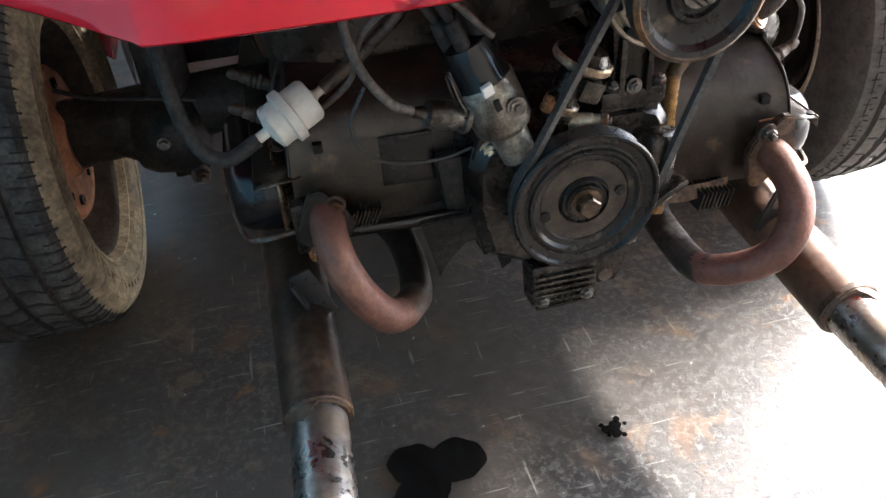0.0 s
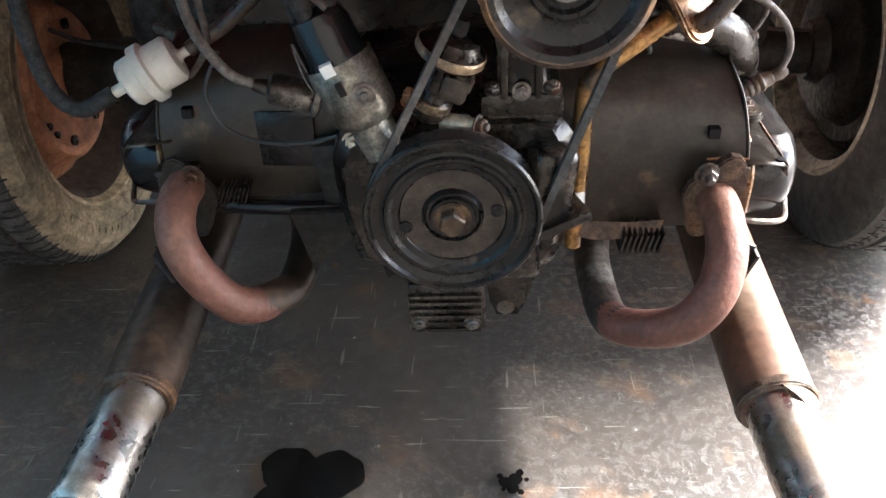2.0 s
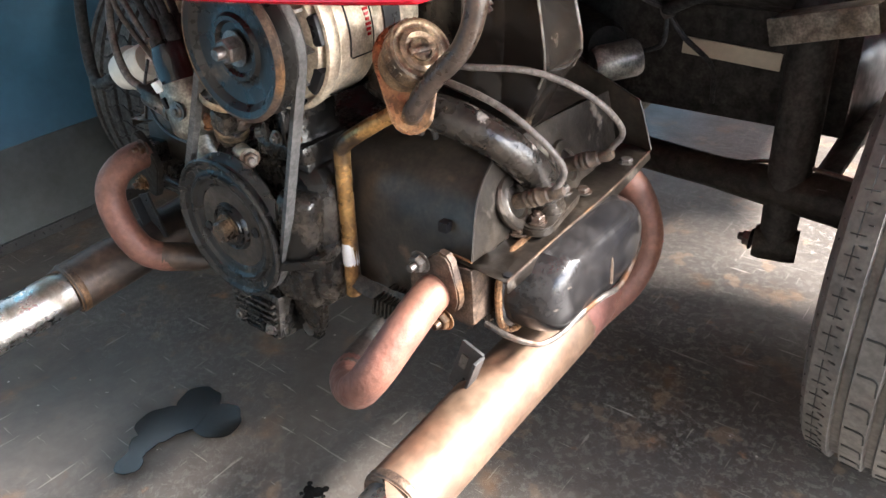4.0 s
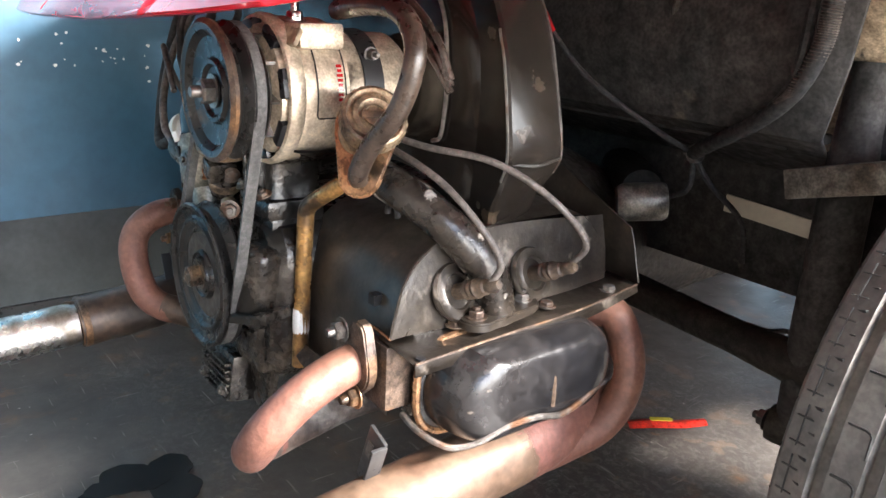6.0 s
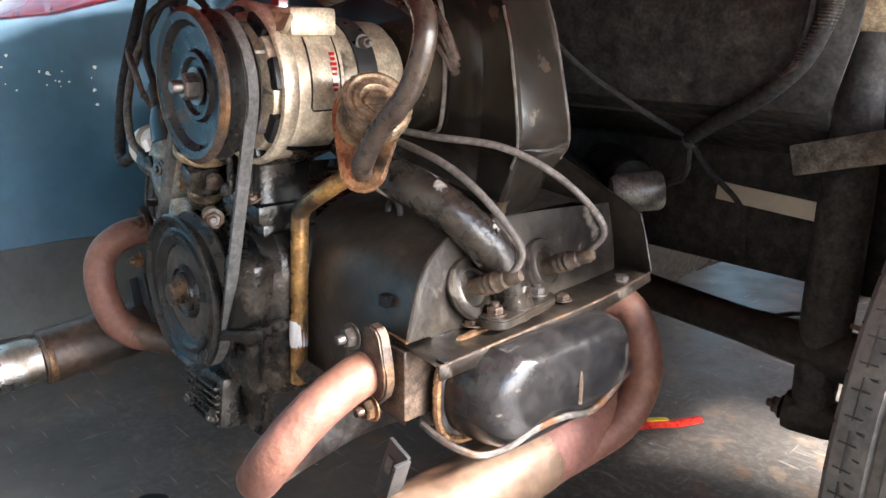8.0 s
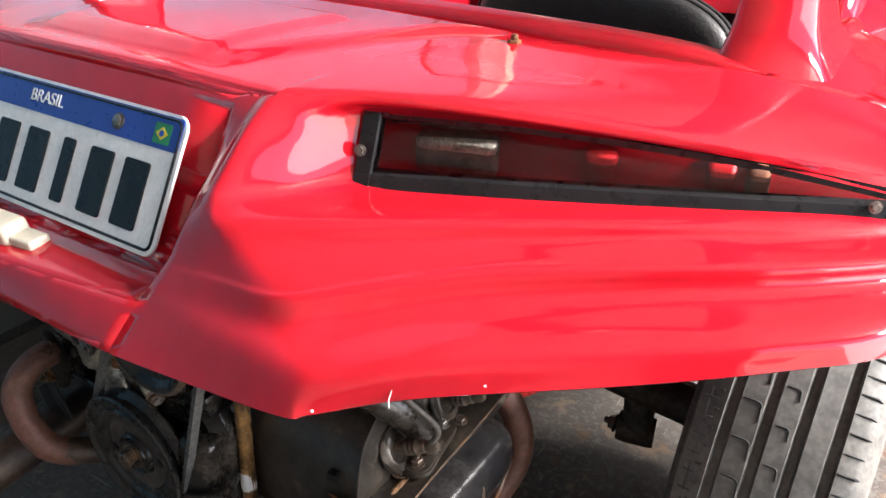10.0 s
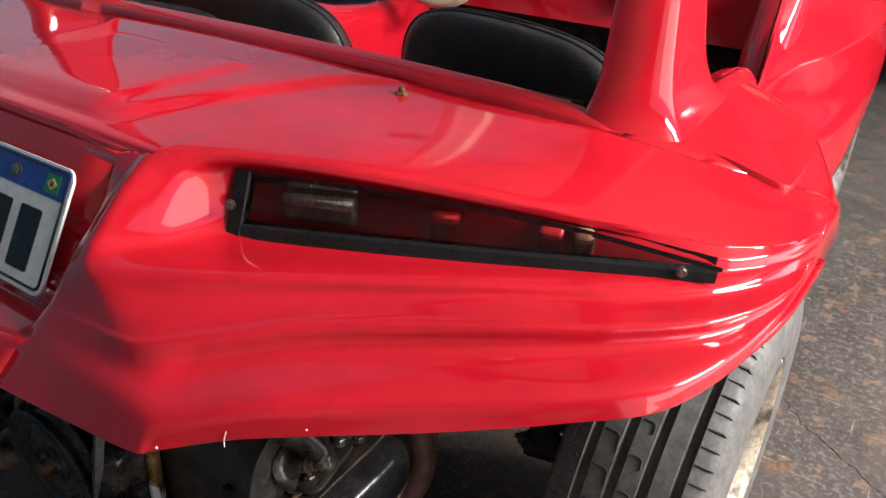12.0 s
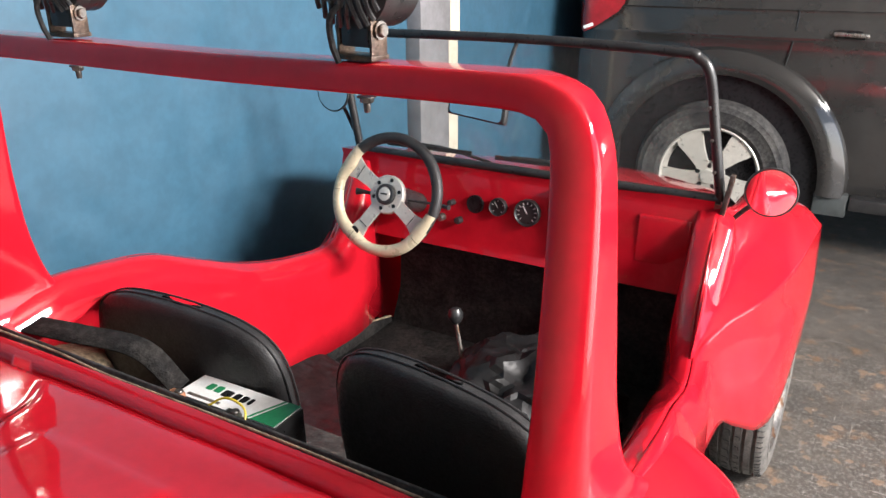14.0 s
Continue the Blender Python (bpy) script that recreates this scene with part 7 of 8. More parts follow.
    for x, k in ((0.315, 1.03), (0.320, 1.03), (0.322, 0.97), (0.335, 0.965), (0.354, 0.94), (0.369, 0.885), (0.379, 0.78), (0.384, 0.6), (0.386, 0.3), (0.3865, 0.02)):
        ring = []
        for px, pz in rounded(0.238, 0.104, 0.048, 8):
            tuck = 0.014 * math.exp(-((px / 0.028) ** 2)) if pz < 0 else 0.004 * math.exp(-((px / 0.02) ** 2))
            ring.append(P(x, 0.222 + px * k, 0.372 + (pz + tuck) * k))
        rings.append(ring + ring[:1])
    skin(bm, rings, 60, 2)
    cover = part("rocker_cover", bm, BLACK_GLOSS, engine, "gloss black pressed rocker cover with chips")
    part("gasket_edge", tube(bmesh.new(), [P(0.319, 0.222 + px * 1.02, 0.372 + pz * 1.02) for px, pz in rounded(0.238, 0.104, 0.040, 6)] + [P(0.319, 0.222 + 0.119 * 1.02, 0.372 + 0.012 * 1.02)], 0.0042, 8, 0), BRASS, cover, "rusty cover edge")
    part("weld_bead", tube(bmesh.new(), [P(0.334, 0.226, 0.4195), P(0.352, 0.226, 0.418), P(0.368, 0.226, 0.410), P(0.379, 0.226, 0.397), P(0.385, 0.226, 0.380), P(0.386, 0.226, 0.352)], 0.0026, 6), OILY, cover, "pressed rib")
    part("bail", tube(bmesh.new(), [P(0.307, 0.093, 0.345), P(0.335, 0.090, 0.343), P(0.356, 0.097, 0.338), P(0.370, 0.110, 0.334), P(0.378, 0.136, 0.336), P(0.384, 0.166, 0.346), P(0.390, 0.200, 0.349), P(0.390, 0.235, 0.341), P(0.386, 0.270, 0.344), P(0.378, 0.305, 0.350), P(0.366, 0.338, 0.347), P(0.348, 0.354, 0.360), P(0.322, 0.346, 0.376)], 0.0034, 8), STEEL, cover, "sprung wire bail")
    # exhaust flanges, plugs
    for y in (0.157, 0.262):
        b = P(0.300, y, 0.462)
        way = Vector((s * 0.86, 0.12, 0.38))
        plug = part("spark_plug", lathe(bmesh.new(), [(0.030, 0.0), (0.031, 0.004), (0.029, 0.007), (0.024, 0.006), (0.019, 0.008), (0.017, 0.005), (0.011, 0.005)], axis(b, way), 30), SCUFFED, engine, "dusty spark plug seal")
        part("boot", lathe(bmesh.new(), [(0.0085, 0.0), (0.0085, 0.018), (0.0102, 0.02), (0.0102, 0.0225), (0.0088, 0.0245), (0.0102, 0.0265), (0.0102, 0.029), (0.0088, 0.031), (0.0102, 0.033), (0.0102, 0.0355), (0.0085, 0.0375), (0.0080, 0.046), (0.0062, 0.048), (0.0072, 0.058), (0.0045, 0.064)], axis(b, way), 22), BOOT, plug, "brown ribbed plug boot")
    return P


P = head_side(1.0, 0.0, 0.0, 0.0)
head_side(-1.0, -0.018, 0.034, 0.022)

for pts in ([(0.348, 0.161, 0.484), (0.357, 0.166, 0.510), (0.340, 0.150, 0.545), (0.30, 0.135, 0.578), (0.235, 0.13, 0.595), (0.14, 0.14, 0.60), (0.0, 0.13, 0.60)], [(0.350, 0.270, 0.487), (0.365, 0.275, 0.515), (0.345, 0.24, 0.560), (0.30, 0.20, 0.592), (0.235, 0.16, 0.600), (0.14, 0.15, 0.605), (0.0, 0.14, 0.605)], [(-0.10, 0.02, 0.62), (-0.16, 0.03, 0.67), (-0.22, 0.06, 0.63), (-0.24, 0.10, 0.56), (-0.30, 0.16, 0.49)]):
    part("ignition_lead", tube(bmesh.new(), pts, 0.0036, 10), WIRE_GREY, engine, "dusty ignition lead")
part("lifting_eye", tube(bmesh.new(), [(0.196 + 0.010 * math.cos(radians(a)), 0.150, 0.520 + 0.011 * math.sin(radians(a))) for a in range(-60, 241, 20)], 0.0035, 8, 2), TRIM_BLACK, engine, "small black ring clip")
part("ring_post", lathe(bmesh.new(), [(0.0125, 0.0), (0.0130, 0.022), (0.0115, 0.028), (0.008, 0.029)], axis((0.195, 0.152, 0.482), (0, 0, 1)), 16), GRIME, engine)

# intake manifold and its flange
part("intake_pipe", tube(bmesh.new(), [(0.05, 0.16, 0.60), (0.13, 0.14, 0.585), (0.205, 0.125, 0.567), (0.265, 0.138, 0.548), (0.298, 0.160, 0.520), (0.315, 0.190, 0.478), (0.318, 0.203, 0.430)], 0.0200, 20), SCRATCHED, engine, "scratched black intake pipe")
bm = bmesh.new()
plate(bm, [(0.020 * math.cos(radians(a)), 0.036 + 0.020 * math.sin(radians(a))) for a in range(0, 181, 20)] + [(0.020 * math.cos(radians(a)), -0.036 + 0.020 * math.sin(radians(a))) for a in range(180, 361, 20)], pose(0.318, 0.205, 0.431, 0, 0, 10), 0.010, 0.002)
mf = part("intake_flange", bm, BLACK_TIN, engine, "black intake flange")
for y in (-0.037, 0.037):
    part("nut", nut(bmesh.new(), (0.318 - 0.17 * y, 0.205 + y, 0.441), (0, 0, 1), 0.0085, 0.008, 0.004), OILY if y < 0 else STEEL, mf)

# fan housing: upright duct and its curved shroud
bm = bmesh.new()
EDGE_L = [(0.276, 0.235, 0.44), (0.272, 0.225, 0.49), (0.280, 0.214, 0.530), (0.298, 0.212, 0.570), (0.306, 0.211, 0.600), (0.295, 0.210, 0.68), (0.283, 0.210, 0.72), (0.258, 0.210, 0.77), (0.21, 0.210, 0.84)]
EDGE_R = [(0.262, 0.285, 0.44), (0.258, 0.286, 0.49), (0.272, 0.288, 0.540), (0.294, 0.290, 0.572), (0.303, 0.291, 0.60), (0.284, 0.291, 0.68), (0.270, 0.291, 0.72), (0.243, 0.291, 0.77), (0.20, 0.291, 0.84)]
skin(bm, [[(x - 0.08, y + 0.004, z) for x, y, z in EDGE_L], EDGE_L, [(x * 0.96 + r[0] * 0.04 + 0.004, y * 0.96 + r[1] * 0.04 + 0.0, z) for (x, y, z), r in zip(EDGE_L, EDGE_R)], [(x * 0.5 + r[0] * 0.5 + 0.006, y * 0.5 + r[1] * 0.5, z) for (x, y, z), r in zip(EDGE_L, EDGE_R)], EDGE_R, [(x - 0.004, y + 0.005, z) for x, y, z in EDGE_R], [(x - 0.14, y + 0.012, z) for x, y, z in EDGE_R]], 40)
duct = part("cooling_duct", bm, DUCT, engine, "scuffed black sheet metal cooling duct", 22)
part("edge", tube(bmesh.new(), EDGE_L[3:7], 0.0015, 6), STEEL, duct, "rubbed bright edge")
part("edge", tube(bmesh.new(), EDGE_R[3:8], 0.0015, 6), STEEL, duct, "rubbed bright edge")
part("crease", tube(bmesh.new(), [(0.307, 0.214, 0.590), (0.309, 0.25, 0.586), (0.304, 0.288, 0.590)], 0.0022, 6), SCUFFED, duct, "pressed crease across the duct")
bm = bmesh.new()
skin(bm, [[(0.27, 0.225, 0.54), (0.27, 0.222, 0.70), (0.19, 0.222, 0.84)], [(0.235, 0.212, 0.54), (0.235, 0.208, 0.70), (0.16, 0.208, 0.84)], [(0.12, 0.205, 0.56), (0.12, 0.205, 0.70), (0.12, 0.205, 0.84)], [(-0.10, 0.205, 0.53), (-0.10, 0.205, 0.68), (-0.10, 0.205, 0.84)], [(-0.30, 0.21, 0.55), (-0.32, 0.21, 0.68), (-0.33, 0.21, 0.84)], [(-0.34, 0.30, 0.55), (-0.36, 0.30, 0.68), (-0.37, 0.30, 0.84)]], 14, 3)
part("fan_housing", bm, DUCT, engine, "black fan housing sheet")
part("wire", tube(bmesh.new(), [(0.185, 0.203, 0.76), (0.205, 0.203, 0.72), (0.212, 0.203, 0.66), (0.205, 0.204, 0.605), (0.19, 0.204, 0.595)], 0.0024, 6), WIRE_GREY, engine, "thin wire along the housing")
for dz in (0.0, 0.012, 0.024):
    part("hose", tube(bmesh.new(), [(0.15, 0.16, 0.735 + dz), (0.22, 0.15, 0.715 + dz), (0.262, 0.15, 0.685 + dz), (0.28, 0.155, 0.66 + dz * 0.5)], 0.004, 8), HOSE, engine, "thin dusty hose")

# distributor, fuel pump, coil, filter on the driver's side
dm = axis((-0.078, 0.050, 0.498), (-0.37, 0.10, 0.92))
dist = part("distributor", lathe(bmesh.new(), [(0.020, -0.035), (0.022, 0.0), (0.029, 0.005), (0.033, 0.012), (0.0335, 0.03), (0.0335, 0.066), (0.0325, 0.068), (0.0315, 0.066), (0.0315, 0.05)], dm, 44), CAN, engine, "stained distributor body with spring clips")
part("cap", lathe(bmesh.new(), [(0.0312, 0.05), (0.0312, 0.068), (0.0285, 0.074), (0.0285, 0.098), (0.025, 0.112), (0.015, 0.118)], dm, 36), BLACK_GLOSS, dist, "black distributor cap")
for k, (cx, cy) in enumerate(((0.016, 0.0), (-0.016, 0.0), (0.0, 0.016), (0.0, -0.016), (0, 0))):
    part("tower", lathe(bmesh.new(), [(0.0085, 0.104), (0.0085, 0.14), (0.007, 0.144)], dm @ Matrix.Translation((cx, cy, 0)), 16), RUBBER, dist)
    part("lead", tube(bmesh.new(), [dm @ Vector((cx, cy, 0.142)), dm @ Vector((cx * 1.3, cy * 1.3, 0.18)), dm @ Vector((cx * 2.0 - 0.02, cy * 2 + 0.03, 0.22)), (-0.13 - 0.03 * k, 0.11, 0.74)], 0.0048, 10), RUBBER, dist, "black ignition lead")
for a in (-58, -160):
    part("clip", tube(bmesh.new(), [dm @ Matrix.Rotation(radians(a), 4, "Z") @ Vector(q) for q in ((0.034, -0.006, 0.045), (0.0355, -0.006, 0.066), (0.033, -0.004, 0.090), (0.033, 0.004, 0.090), (0.0355, 0.006, 0.066), (0.034, 0.006, 0.045))], 0.0014, 6), STEEL, dist, "spring clip")
    part("clip_plate", box(bmesh.new(), dm @ Matrix.Rotation(radians(a), 4, "Z") @ Matrix.Translation((0.0315, 0, 0.078)), (0.003, 0.013, 0.040), 0.001), BLACK_GLOSS, dist, "black clip plate")
part("contact", box(bmesh.new(), pose(-0.107, 0.0225, 0.563, 8, -20, 10), (0.012, 0.006, 0.013), 0.001), PAPER, dist, "pale plastic block")
part("slot", box(bmesh.new(), pose(-0.097, 0.0205, 0.545, 6, -20, 6), (0.007, 0.004, 0.014), 0.001), INK, dist, "notch in the body")
part("screw", nut(bmesh.new(), (-0.0765, 0.0215, 0.539), (0.15, -1, 0.1), 0.0085, 0.0035, 0.0035), STEEL, dist, "oval screw in the body")
part("clamp", box(bmesh.new(), pose(-0.092, 0.068, 0.470, 0, 20, 10), (0.05, 0.02, 0.036), 0.008), CASE, engine, "distributor clamp")
part("bolt", nut(bmesh.new(), (-0.098, 0.056, 0.473), (0, -1, 0), 0.0085, 0.007, 0.003), ALLOY, engine)
vac = part("vacuum_unit", lathe(bmesh.new(), [(0.006, -0.035), (0.008, -0.022), (0.0145, -0.019), (0.016, -0.012), (0.0165, 0.016), (0.014, 0.020), (0.0185, 0.022), (0.0185, 0.027), (0.012, 0.030)], axis((-0.150, 0.046, 0.532), (0.86, 0.12, -0.30)), 30), CAN_DARK, engine, "dull plated vacuum advance can")
part("hose", tube(bmesh.new(), [(-0.180, 0.042, 0.543), (-0.205, 0.040, 0.558), (-0.232, 0.05, 0.60), (-0.238, 0.07, 0.66), (-0.21, 0.1, 0.73)], 0.0052, 10), WIRE_GREY, vac, "pale vacuum hose")
part("wire", tube(bmesh.new(), [(-0.225, 0.085, 0.56), (-0.245, 0.082, 0.52), (-0.235, 0.078, 0.485), (-0.20, 0.072, 0.468), (-0.15, 0.068, 0.466), (-0.115, 0.066, 0.475)], 0.0022, 8), TRIM_BLACK, engine, "thin black looped wire")
fpm = axis((-0.022, 0.050, 0.505), (0.36, -0.12, 0.92))
pumpf = part("fuel_pump", lathe(bmesh.new(), [(0.017, 0.0), (0.0185, 0.004), (0.0185, 0.020), (0.016, 0.022), (0.014, 0.030), (0.019, 0.034), (0.019, 0.058), (0.026, 0.062), (0.0315, 0.066), (0.0325, 0.071), (0.0315, 0.076), (0.027, 0.079), (0.022, 0.086), (0.010, 0.090)], fpm, 40), CASE, engine, "stepped fuel pump with plated bands", 30)
part("band", lathe(bmesh.new(), [(0.0318, 0.0665), (0.0335, 0.0685), (0.0335, 0.0745), (0.0318, 0.0765)], fpm, 40, False), OIL_CAP, pumpf, "bright upper pump band")
part("band", lathe(bmesh.new(), [(0.0182, 0.010), (0.0202, 0.0115), (0.0202, 0.019), (0.0182, 0.0205)], fpm, 36, False), OIL_CAP, pumpf, "bright lower pump band")
part("elbow", box(bmesh.new(), fpm @ Matrix.Translation((0.0, -0.013, 0.048)) @ Matrix.Rotation(0.3, 4, "Z"), (0.050, 0.026, 0.026), 0.005), CASE, pumpf, "cast square body")
part("screw", nut(bmesh.new(), fpm @ Vector((0.004, -0.026, 0.045)), fpm.to_3x3() @ Vector((0, -1, 0)), 0.008, 0.004, 0), STEEL, pumpf)
part("screw", nut(bmesh.new(), (-0.036, 0.036, 0.524), (0, -0.3, 1), 0.007, 0.012, 0.004), RUST, pumpf)
part("lead_cap", lathe(bmesh.new(), [(0.008, 0.088), (0.008, 0.10), (0.006, 0.104)], fpm, 14), RUBBER, pumpf)
flt = part("fuel_filter", lathe(bmesh.new(), [(0.006, -0.055), (0.006, -0.034), (0.022, -0.030), (0.025, -0.027), (0.025, -0.012), (0.031, -0.010), (0.031, 0.0), (0.025, 0.002), (0.025, 0.024), (0.022, 0.028), (0.008, 0.030), (0.005, 0.034), (0.005, 0.055)], axis((-0.305, 0.11, 0.532), (0.88, 0.28, 0.38)), 36), PLASTIC_W, engine, "milky white plastic fuel filter")
part("hose", tube(bmesh.new(), [(-0.345, 0.095, 0.515), (-0.385, 0.09, 0.50), (-0.415, 0.10, 0.53), (-0.425, 0.12, 0.62), (-0.42, 0.16, 0.75)], 0.0085, 12), RUBBER, flt, "black fuel hose")
part("hose", tube(bmesh.new(), [(-0.268, 0.122, 0.548), (-0.22, 0.135, 0.575), (-0.16, 0.13, 0.63), (-0.12, 0.11, 0.70)], 0.0078, 12), HOSE, flt, "brown fuel hose")
part("driver_tin_panel", box(bmesh.new(), pose(-0.182, 0.1185, 0.445, -3, 0, -4), (0.064, 0.004, 0.064), 0.001), BLACK_GLOSS, engine, "flat black tin patch")
part("heater_pipe", tube(bmesh.new(), [(-0.275, 0.09, 0.379), (-0.19, 0.088, 0.376), (-0.09, 0.09, 0.372)], 0.0085, 12), BLACK_GLOSS, engine, "black cross pipe under the cylinders")

# ---- gearbox and rear suspension ----
axle = thing("rear_axle", "black gearbox with axle tubes and dampers behind the engine", "axle", (0.0, 0.76, 0.2))
bm = bmesh.new()
lathe(bm, [(0.10, -0.28), (0.13, -0.22), (0.14, -0.05), (0.12, 0.05), (0.17, 0.16), (0.19, 0.26), (0.19, 0.28)], axis((0, 0.76, 0.36), (0, -1, 0)), 40)
part("gearbox", bm, GRIME, axle, "grimy gearbox housing")
for s in (1.0, -1.0):
    part("axle_tube", tube(bmesh.new(), [(s * 0.1, 0.62, 0.338 if s > 0 else 0.352), (s * 0.36, 0.605, 0.329 if s > 0 else 0.345), (s * (0.64 if s > 0 else 0.70), 0.60 + 0.02 * (s < 0), 0.325 - 0.013 * (s < 0))], [0.026, 0.024, 0.040] if s > 0 else [0.055, 0.052, 0.060], 20), GRIME, axle, "black axle tube")
    part("spring_plate", tube(bmesh.new(), [(s * 0.50, 0.58, 0.33), (s * 0.50, 0.8, 0.35), (s * 0.49, 1.0, 0.40)], 0.030, 8, 8, 0.4), UNDERSEAL, axle, "black trailing arm")
    dx = 0.463 if s > 0 else 0.497
    part("damper", tube(bmesh.new(), [(s * dx, 0.60, 0.245), (s * dx, 0.605, 0.45), (s * (dx - 0.008), 0.62, 0.70)], [0.024, 0.030, 0.030, 0.022] if s > 0 else [0.026, 0.040, 0.042, 0.036], 18), UNDERSEAL, axle, "black damper tube")
    part("damper_eye", lathe(bmesh.new(), [(0.024, -0.03), (0.026, -0.02), (0.026, 0.02), (0.024, 0.03)], axis((s * dx, 0.60, 0.24), (1, 0.2, 0)), 20), GRIME, axle, "lower damper eye")
    part("damper_bolt", nut(bmesh.new(), (s * (dx - 0.033), 0.595, 0.24), (-s, 0, 0), 0.012, 0.012, 0.008), STEEL, axle)
    part("bump_arm", box(bmesh.new(), pose(s * 0.49, 0.545, 0.580, 0, s * -16, s * -8), (0.128, 0.05, 0.034), 0.003), CAN, axle, "grey steel damper bracket")
    part("bump_stop", lathe(bmesh.new(), [(0.024, 0), (0.026, 0.02), (0.018, 0.045), (0.01, 0.05)], axis((s * 0.47, 0.64, 0.60), (0.1, 0.2, 1)), 18), RUBBER, axle)
    part("brake_line", tube(bmesh.new(), [(s * 0.40, 0.615, 0.350), (s * 0.435, 0.60, 0.366), (s * 0.49, 0.60, 0.368), (s * 0.56, 0.60, 0.362)], 0.0035, 6), STEEL, axle, "thin brake line")
hub = part("axle_housing", lathe(bmesh.new(), [(0.03, -0.062), (0.058, -0.052), (0.066, -0.03), (0.068, 0.02), (0.058, 0.045), (0.035, 0.055)], axis((-0.505, 0.575, 0.308), (1, -0.2, 0)), 26), GRIME, axle, "black damper mounting casting")
part("ear", box(bmesh.new(), pose(-0.478, 0.585, 0.252, 0, 30, 0), (0.035, 0.06, 0.06), 0.012, 3), GRIME, hub, "cast ear for the damper")
part("bolt", nut(bmesh.new(), (-0.478, 0.548, 0.236), (0.25, -1, 0), 0.013, 0.016, 0.010), STEEL, hub, "bright bolt end")
part("cap_screw", nut(bmesh.new(), (-0.515, 0.505, 0.325), (0.0, -1, 0.1), 0.008, 0.008, 0.0), STEEL, hub)
part("link", tube(bmesh.new(), [(-0.62, 0.585, 0.318), (-0.57, 0.575, 0.292), (-0.50, 0.565, 0.268)], [0.02, 0.022, 0.03], 14), GRIME, hub, "black lower arm")
part("brake_pipe", tube(bmesh.new(), [(-0.66, 0.56, 0.42), (-0.60, 0.54, 0.405), (-0.52, 0.52, 0.40), (-0.45, 0.52, 0.385)], 0.0042, 8), RUBBER, hub, "thin black brake pipe")
part("starter", lathe(bmesh.new(), [(0.022, -0.04), (0.027, -0.03), (0.027, 0.022), (0.024, 0.028), (0.008, 0.029)], axis((0.216, 0.562, 0.489), (0.66, 0.70, 0.10)), 30), CAN, axle, "bright starter solenoid can")
part("starter_body", lathe(bmesh.new(), [(0.035, -0.2), (0.036, 0.0), (0.03, 0.01)], axis((0.16, 0.62, 0.49), (0.75, -0.65, 0.0)), 30), GRIME, axle, "black starter motor")
loom = thing("wiring_loom", "ribbed black wiring conduit with loose wires in the engine bay", "wiring", (0.28, 0.55, 0.56))
part("conduit", tube(bmesh.new(), [(0.478, 0.465, 0.82), (0.474, 0.468, 0.757), (0.466, 0.478, 0.719), (0.442, 0.488, 0.671), (0.390, 0.51, 0.628), (0.32, 0.54, 0.591), (0.277, 0.565, 0.567)], 0.0095, 12), RUBBER, loom, "ribbed black conduit")
ribs = bmesh.new()
for p in spline([(0.478, 0.465, 0.82), (0.474, 0.468, 0.757), (0.466, 0.478, 0.719), (0.442, 0.488, 0.671), (0.425, 0.495, 0.655)], 14):
    lathe(ribs, [(0.0096, -0.001), (0.0108, 0.0), (0.0096, 0.001)], axis(p, (0.1, 0.05, 1)), 10, False)
part("wire", tube(bmesh.new(), [(0.455, 0.47, 0.82), (0.452, 0.472, 0.755), (0.444, 0.482, 0.70), (0.425, 0.492, 0.66), (0.38, 0.512, 0.625)], 0.006, 8), RUBBER, loom, "taped black wire beside the conduit")
part("ribs", ribs, WIRE_GREY, loom, "dusty conduit ribs")
for pts, m3 in (([(0.11, 0.45, 0.715), (0.17, 0.47, 0.655), (0.24, 0.52, 0.60), (0.28, 0.565, 0.568)], RUBBER), ([(0.28, 0.565, 0.566), (0.30, 0.58, 0.53), (0.33, 0.62, 0.48), (0.33, 0.64, 0.42)], RUBBER), ([(0.28, 0.565, 0.566), (0.275, 0.57, 0.52), (0.24, 0.58, 0.50)], RUBBER), ([(0.105, 0.44, 0.735), (0.115, 0.45, 0.71)], LENS_RED)):
    part("wire", tube(bmesh.new(), pts, 0.0038 if m3 is RUBBER else 0.006, 8), m3, loom)
part("clip", lathe(bmesh.new(), [(0.012, -0.006), (0.013, 0.0), (0.012, 0.006)], axis((0.28, 0.567, 0.568), (1, 0, 0.4)), 16), STEEL, loom, "bright wire clip")

# ---- exhaust ----
exhaust = thing("exhaust", "rusty bare exhaust with two straight silencers and bright tips", "exhaust", (0, 0, 0.2))


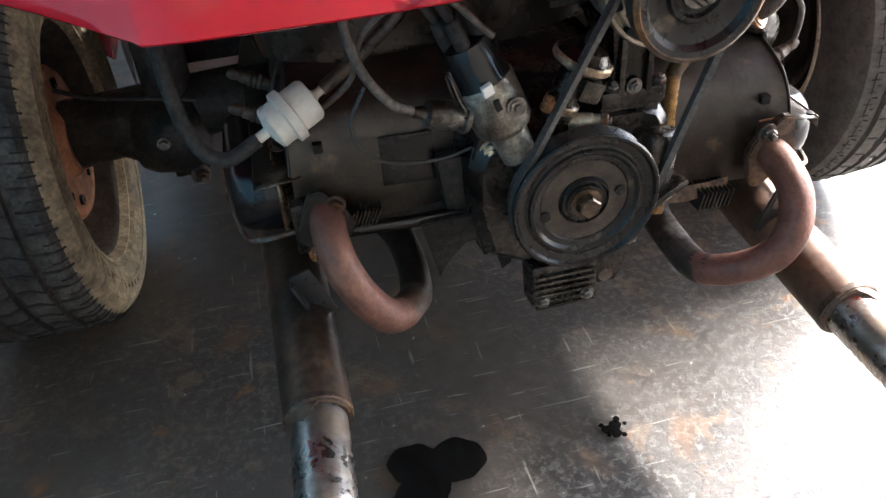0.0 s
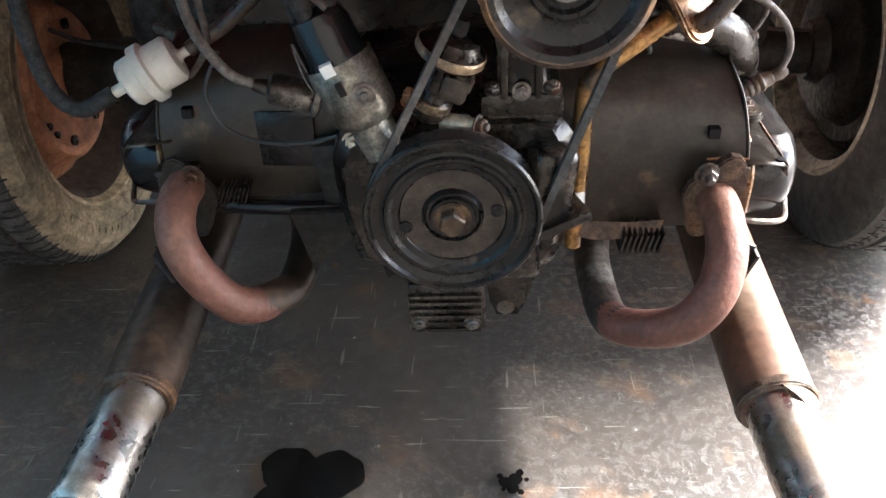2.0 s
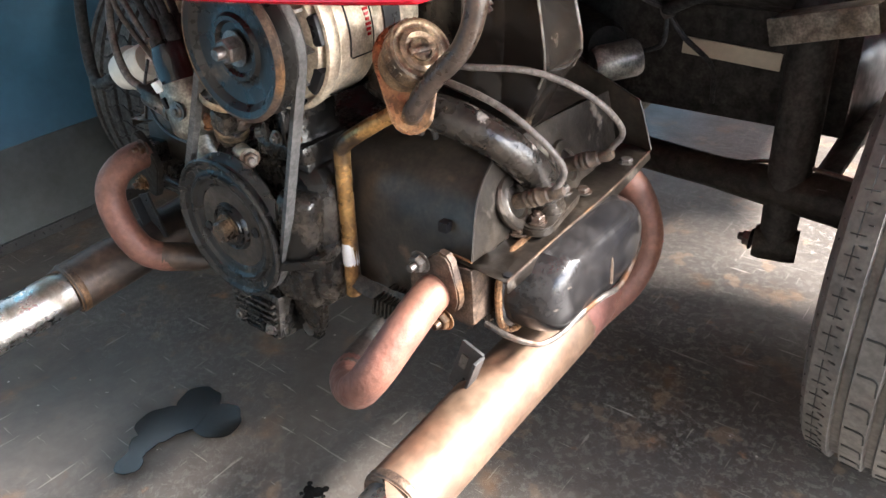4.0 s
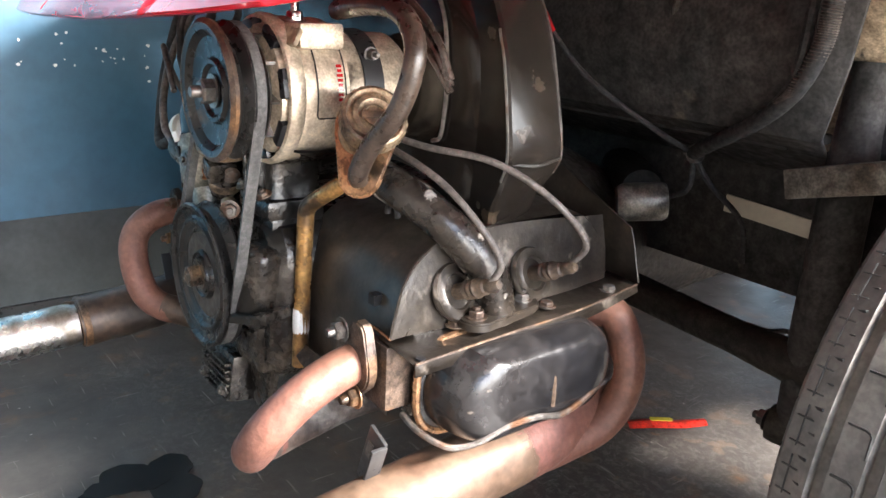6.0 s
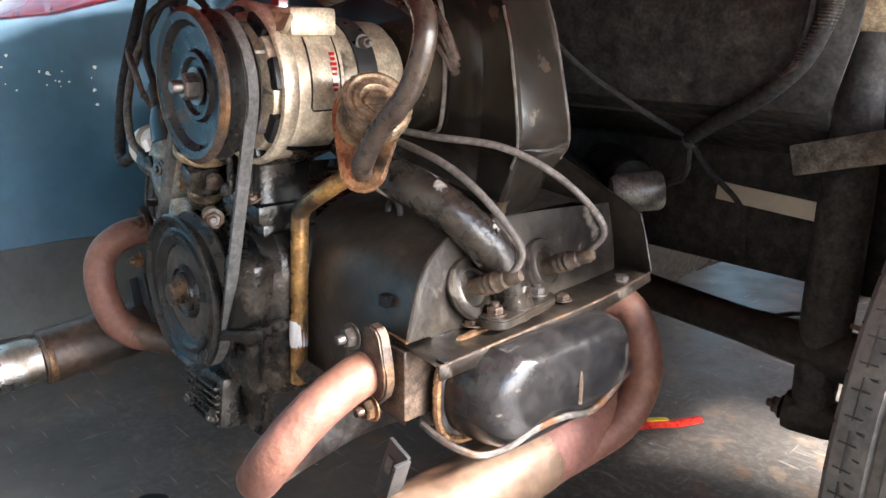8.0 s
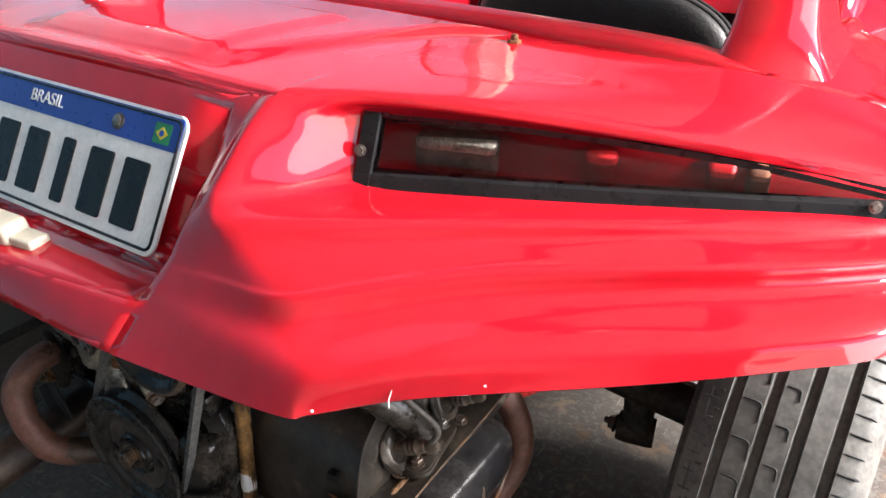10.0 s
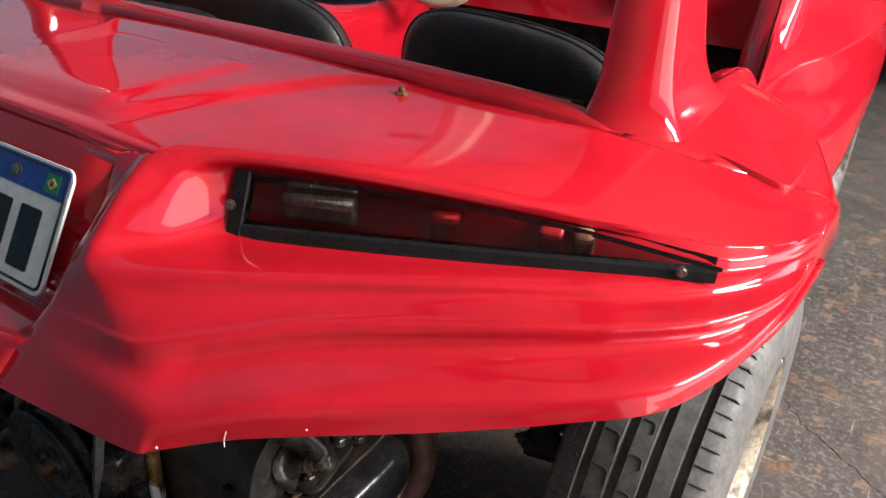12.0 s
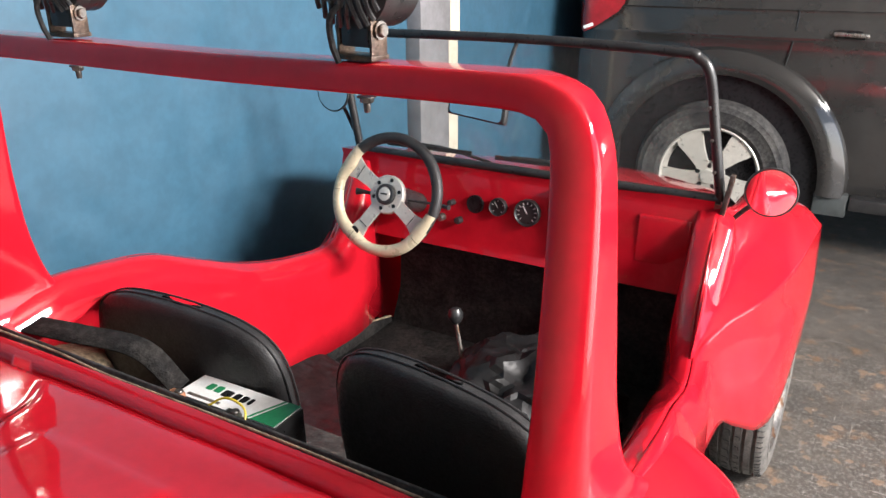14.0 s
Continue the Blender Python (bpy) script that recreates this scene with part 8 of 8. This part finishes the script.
def exhaust_side(s, dx, dy):
    def Q(x, y, z):
        return (s * x + dx, y + dy, z)

    bm = bmesh.new()
    fmx = axis(Q(0.270, 0.066, 0.397), (0, -1, 0.0))
    outline = [(0.033 * math.cos(radians(a)) + 0.0, 0.033 * math.sin(radians(a))) for a in (-30, -10, 10, 30)] + [(0.012 + 0.013 * math.cos(radians(a)), 0.036 + 0.013 * math.sin(radians(a))) for a in (20, 60, 100, 140)] + [(0.033 * math.cos(radians(a)), 0.033 * math.sin(radians(a))) for a in (150, 170, 190, 210)] + [(-0.012 + 0.013 * math.cos(radians(a)), -0.036 + 0.013 * math.sin(radians(a))) for a in (200, 240, 280, 320)]
    plate(bm, outline, fmx @ Matrix.Rotation(radians(0 if s > 0 else 25), 4, "Z"), 0.012, 0.002)
    fl = part("flange", bm, OILY if s > 0 else GRIME, exhaust, "oily steel exhaust flange")
    for x, z in ((0.256, 0.428), (0.283, 0.366)):
        part("nut", nut(bmesh.new(), Q(x, 0.053, z), (0, -1, 0), 0.0095, 0.010, 0.008), STEEL if z > 0.4 else BRASS, fl)
    part("port_stub", box(bmesh.new(), Matrix.Translation(Q(0.284, 0.102, 0.388)), (0.046, 0.06, 0.070), 0.004), OILY if s > 0 else CASE, exhaust, "rusty exhaust port casting")
    line = [(0.270, 0.062, 0.397), (0.272, 0.03, 0.390), (0.270, -0.005, 0.372), (0.258, -0.030, 0.342), (0.235, -0.036, 0.310), (0.204, -0.022, 0.287), (0.176, 0.000, 0.273), (0.166, 0.020, 0.268)]
    if s < 0:
        line = [(0.266, 0.062, 0.415), (0.268, 0.03, 0.412), (0.266, 0.002, 0.398), (0.258, -0.014, 0.375), (0.242, -0.018, 0.340), (0.220, -0.012, 0.305), (0.200, 0.006, 0.288), (0.186, 0.026, 0.282)]
    part("pipe", tube(bmesh.new(), [Q(*p) for p in line], 0.0205, 22, 7), PIPE, exhaust, "red scaled header pipe")
    part("pipe", tube(bmesh.new(), [Q(0.176, 0.000, 0.273) if s > 0 else Q(0.200, 0.006, 0.288), Q(0.166, 0.020, 0.268) if s > 0 else Q(0.186, 0.026, 0.282), Q(0.160 if s > 0 else 0.172, 0.06, 0.272), Q(0.160 if s > 0 else 0.168, 0.13, 0.282), Q(0.185, 0.20, 0.29), Q(0.24, 0.28, 0.292), Q(0.30, 0.36, 0.292)], 0.0206, 20, 7), PIPE_ASH if s > 0 else DARK_STEEL, exhaust, "ash-streaked pipe under the cylinders")
    # front cylinder pipe
    part("pipe", tube(bmesh.new(), [Q(0.30, 0.375, 0.40), Q(0.328, 0.386, 0.394), Q(0.353, 0.384, 0.352), Q(0.360, 0.373, 0.31), Q(0.352, 0.345, 0.272), Q(0.336, 0.29, 0.256), Q(0.325, 0.26, 0.254)], [0.0205, 0.0205, 0.0205, 0.022, 0.03], 20, 7), PIPE, exhaust, "dark red front cylinder pipe")
    part("pipe", tube(bmesh.new(), [Q(0.322, 0.225, 0.2625), Q(0.322, 0.29, 0.270), Q(0.316, 0.345, 0.285), Q(0.30, 0.38, 0.293)], [0.0412, 0.041, 0.036, 0.026], 28, 7), PIPE, exhaust, "dark red collector cone")
    muf = part("silencer", tube(bmesh.new(), [Q(0.322, 0.237, 0.264), Q(0.322, 0.235, 0.2635), Q(0.322, 0.22, 0.262), Q(0.321, 0.06, 0.250), Q(0.321, -0.075, 0.239), Q(0.3215, -0.088, 0.238)], [0.0410, 0.0416, 0.0414, 0.0405, 0.0400, 0.0375], 32, 6), MUFFLER if s > 0 else DARK_STEEL, exhaust, "heat-tinted silencer tube")
    part("collar", lathe(bmesh.new(), [(0.0398, -0.006), (0.0408, -0.003), (0.0406, 0.003), (0.0360, 0.008)], axis(Q(0.321, -0.083, 0.2385), (0.02, -1, -0.075)), 36, False), OILY, muf, "rusty weld collar")
    tip = part("tip", tube(bmesh.new(), [Q(0.3215, -0.075, 0.239), Q(0.324, -0.14, 0.234), Q(0.328, -0.225, 0.228)], 0.0335, 32, 4, 1.0, False), CHROME, exhaust, "dull chromed tailpipe tip")
    sm = tip.modifiers.new("thickness", "SOLIDIFY")
    sm.thickness = 0.002
    part("bore", lathe(bmesh.new(), [(0.0312, 0.0), (0.028, 0.001)], axis(Q(0.3270, -0.20, 0.2295), (0.02, -1, -0.07)), 28), INK, tip, "sooty bore")
    bm = bmesh.new()
    box(bm, pose(*Q(0.300, 0.062, 0.300), 0, 20 * s, 0), (0.028, 0.004, 0.075), 0.001)
    box(bm, pose(*Q(0.312, 0.055, 0.292), 0, 20 * s, 0), (0.004, 0.018, 0.075), 0.001)
    br = part("hanger", bm, TRIM_BLACK, exhaust, "slotted black hanger bracket")
    if s > 0:
        part("slot", box(bmesh.new(), pose(*Q(0.300, 0.0595, 0.312), 0, 20 * s, 0), (0.009, 0.002, 0.02), 0.0), STEEL, br, "worn bright edge of the bracket slot")


exhaust_side(1.0, 0.0, 0.0)
exhaust_side(-1.0, -0.022, 0.020)
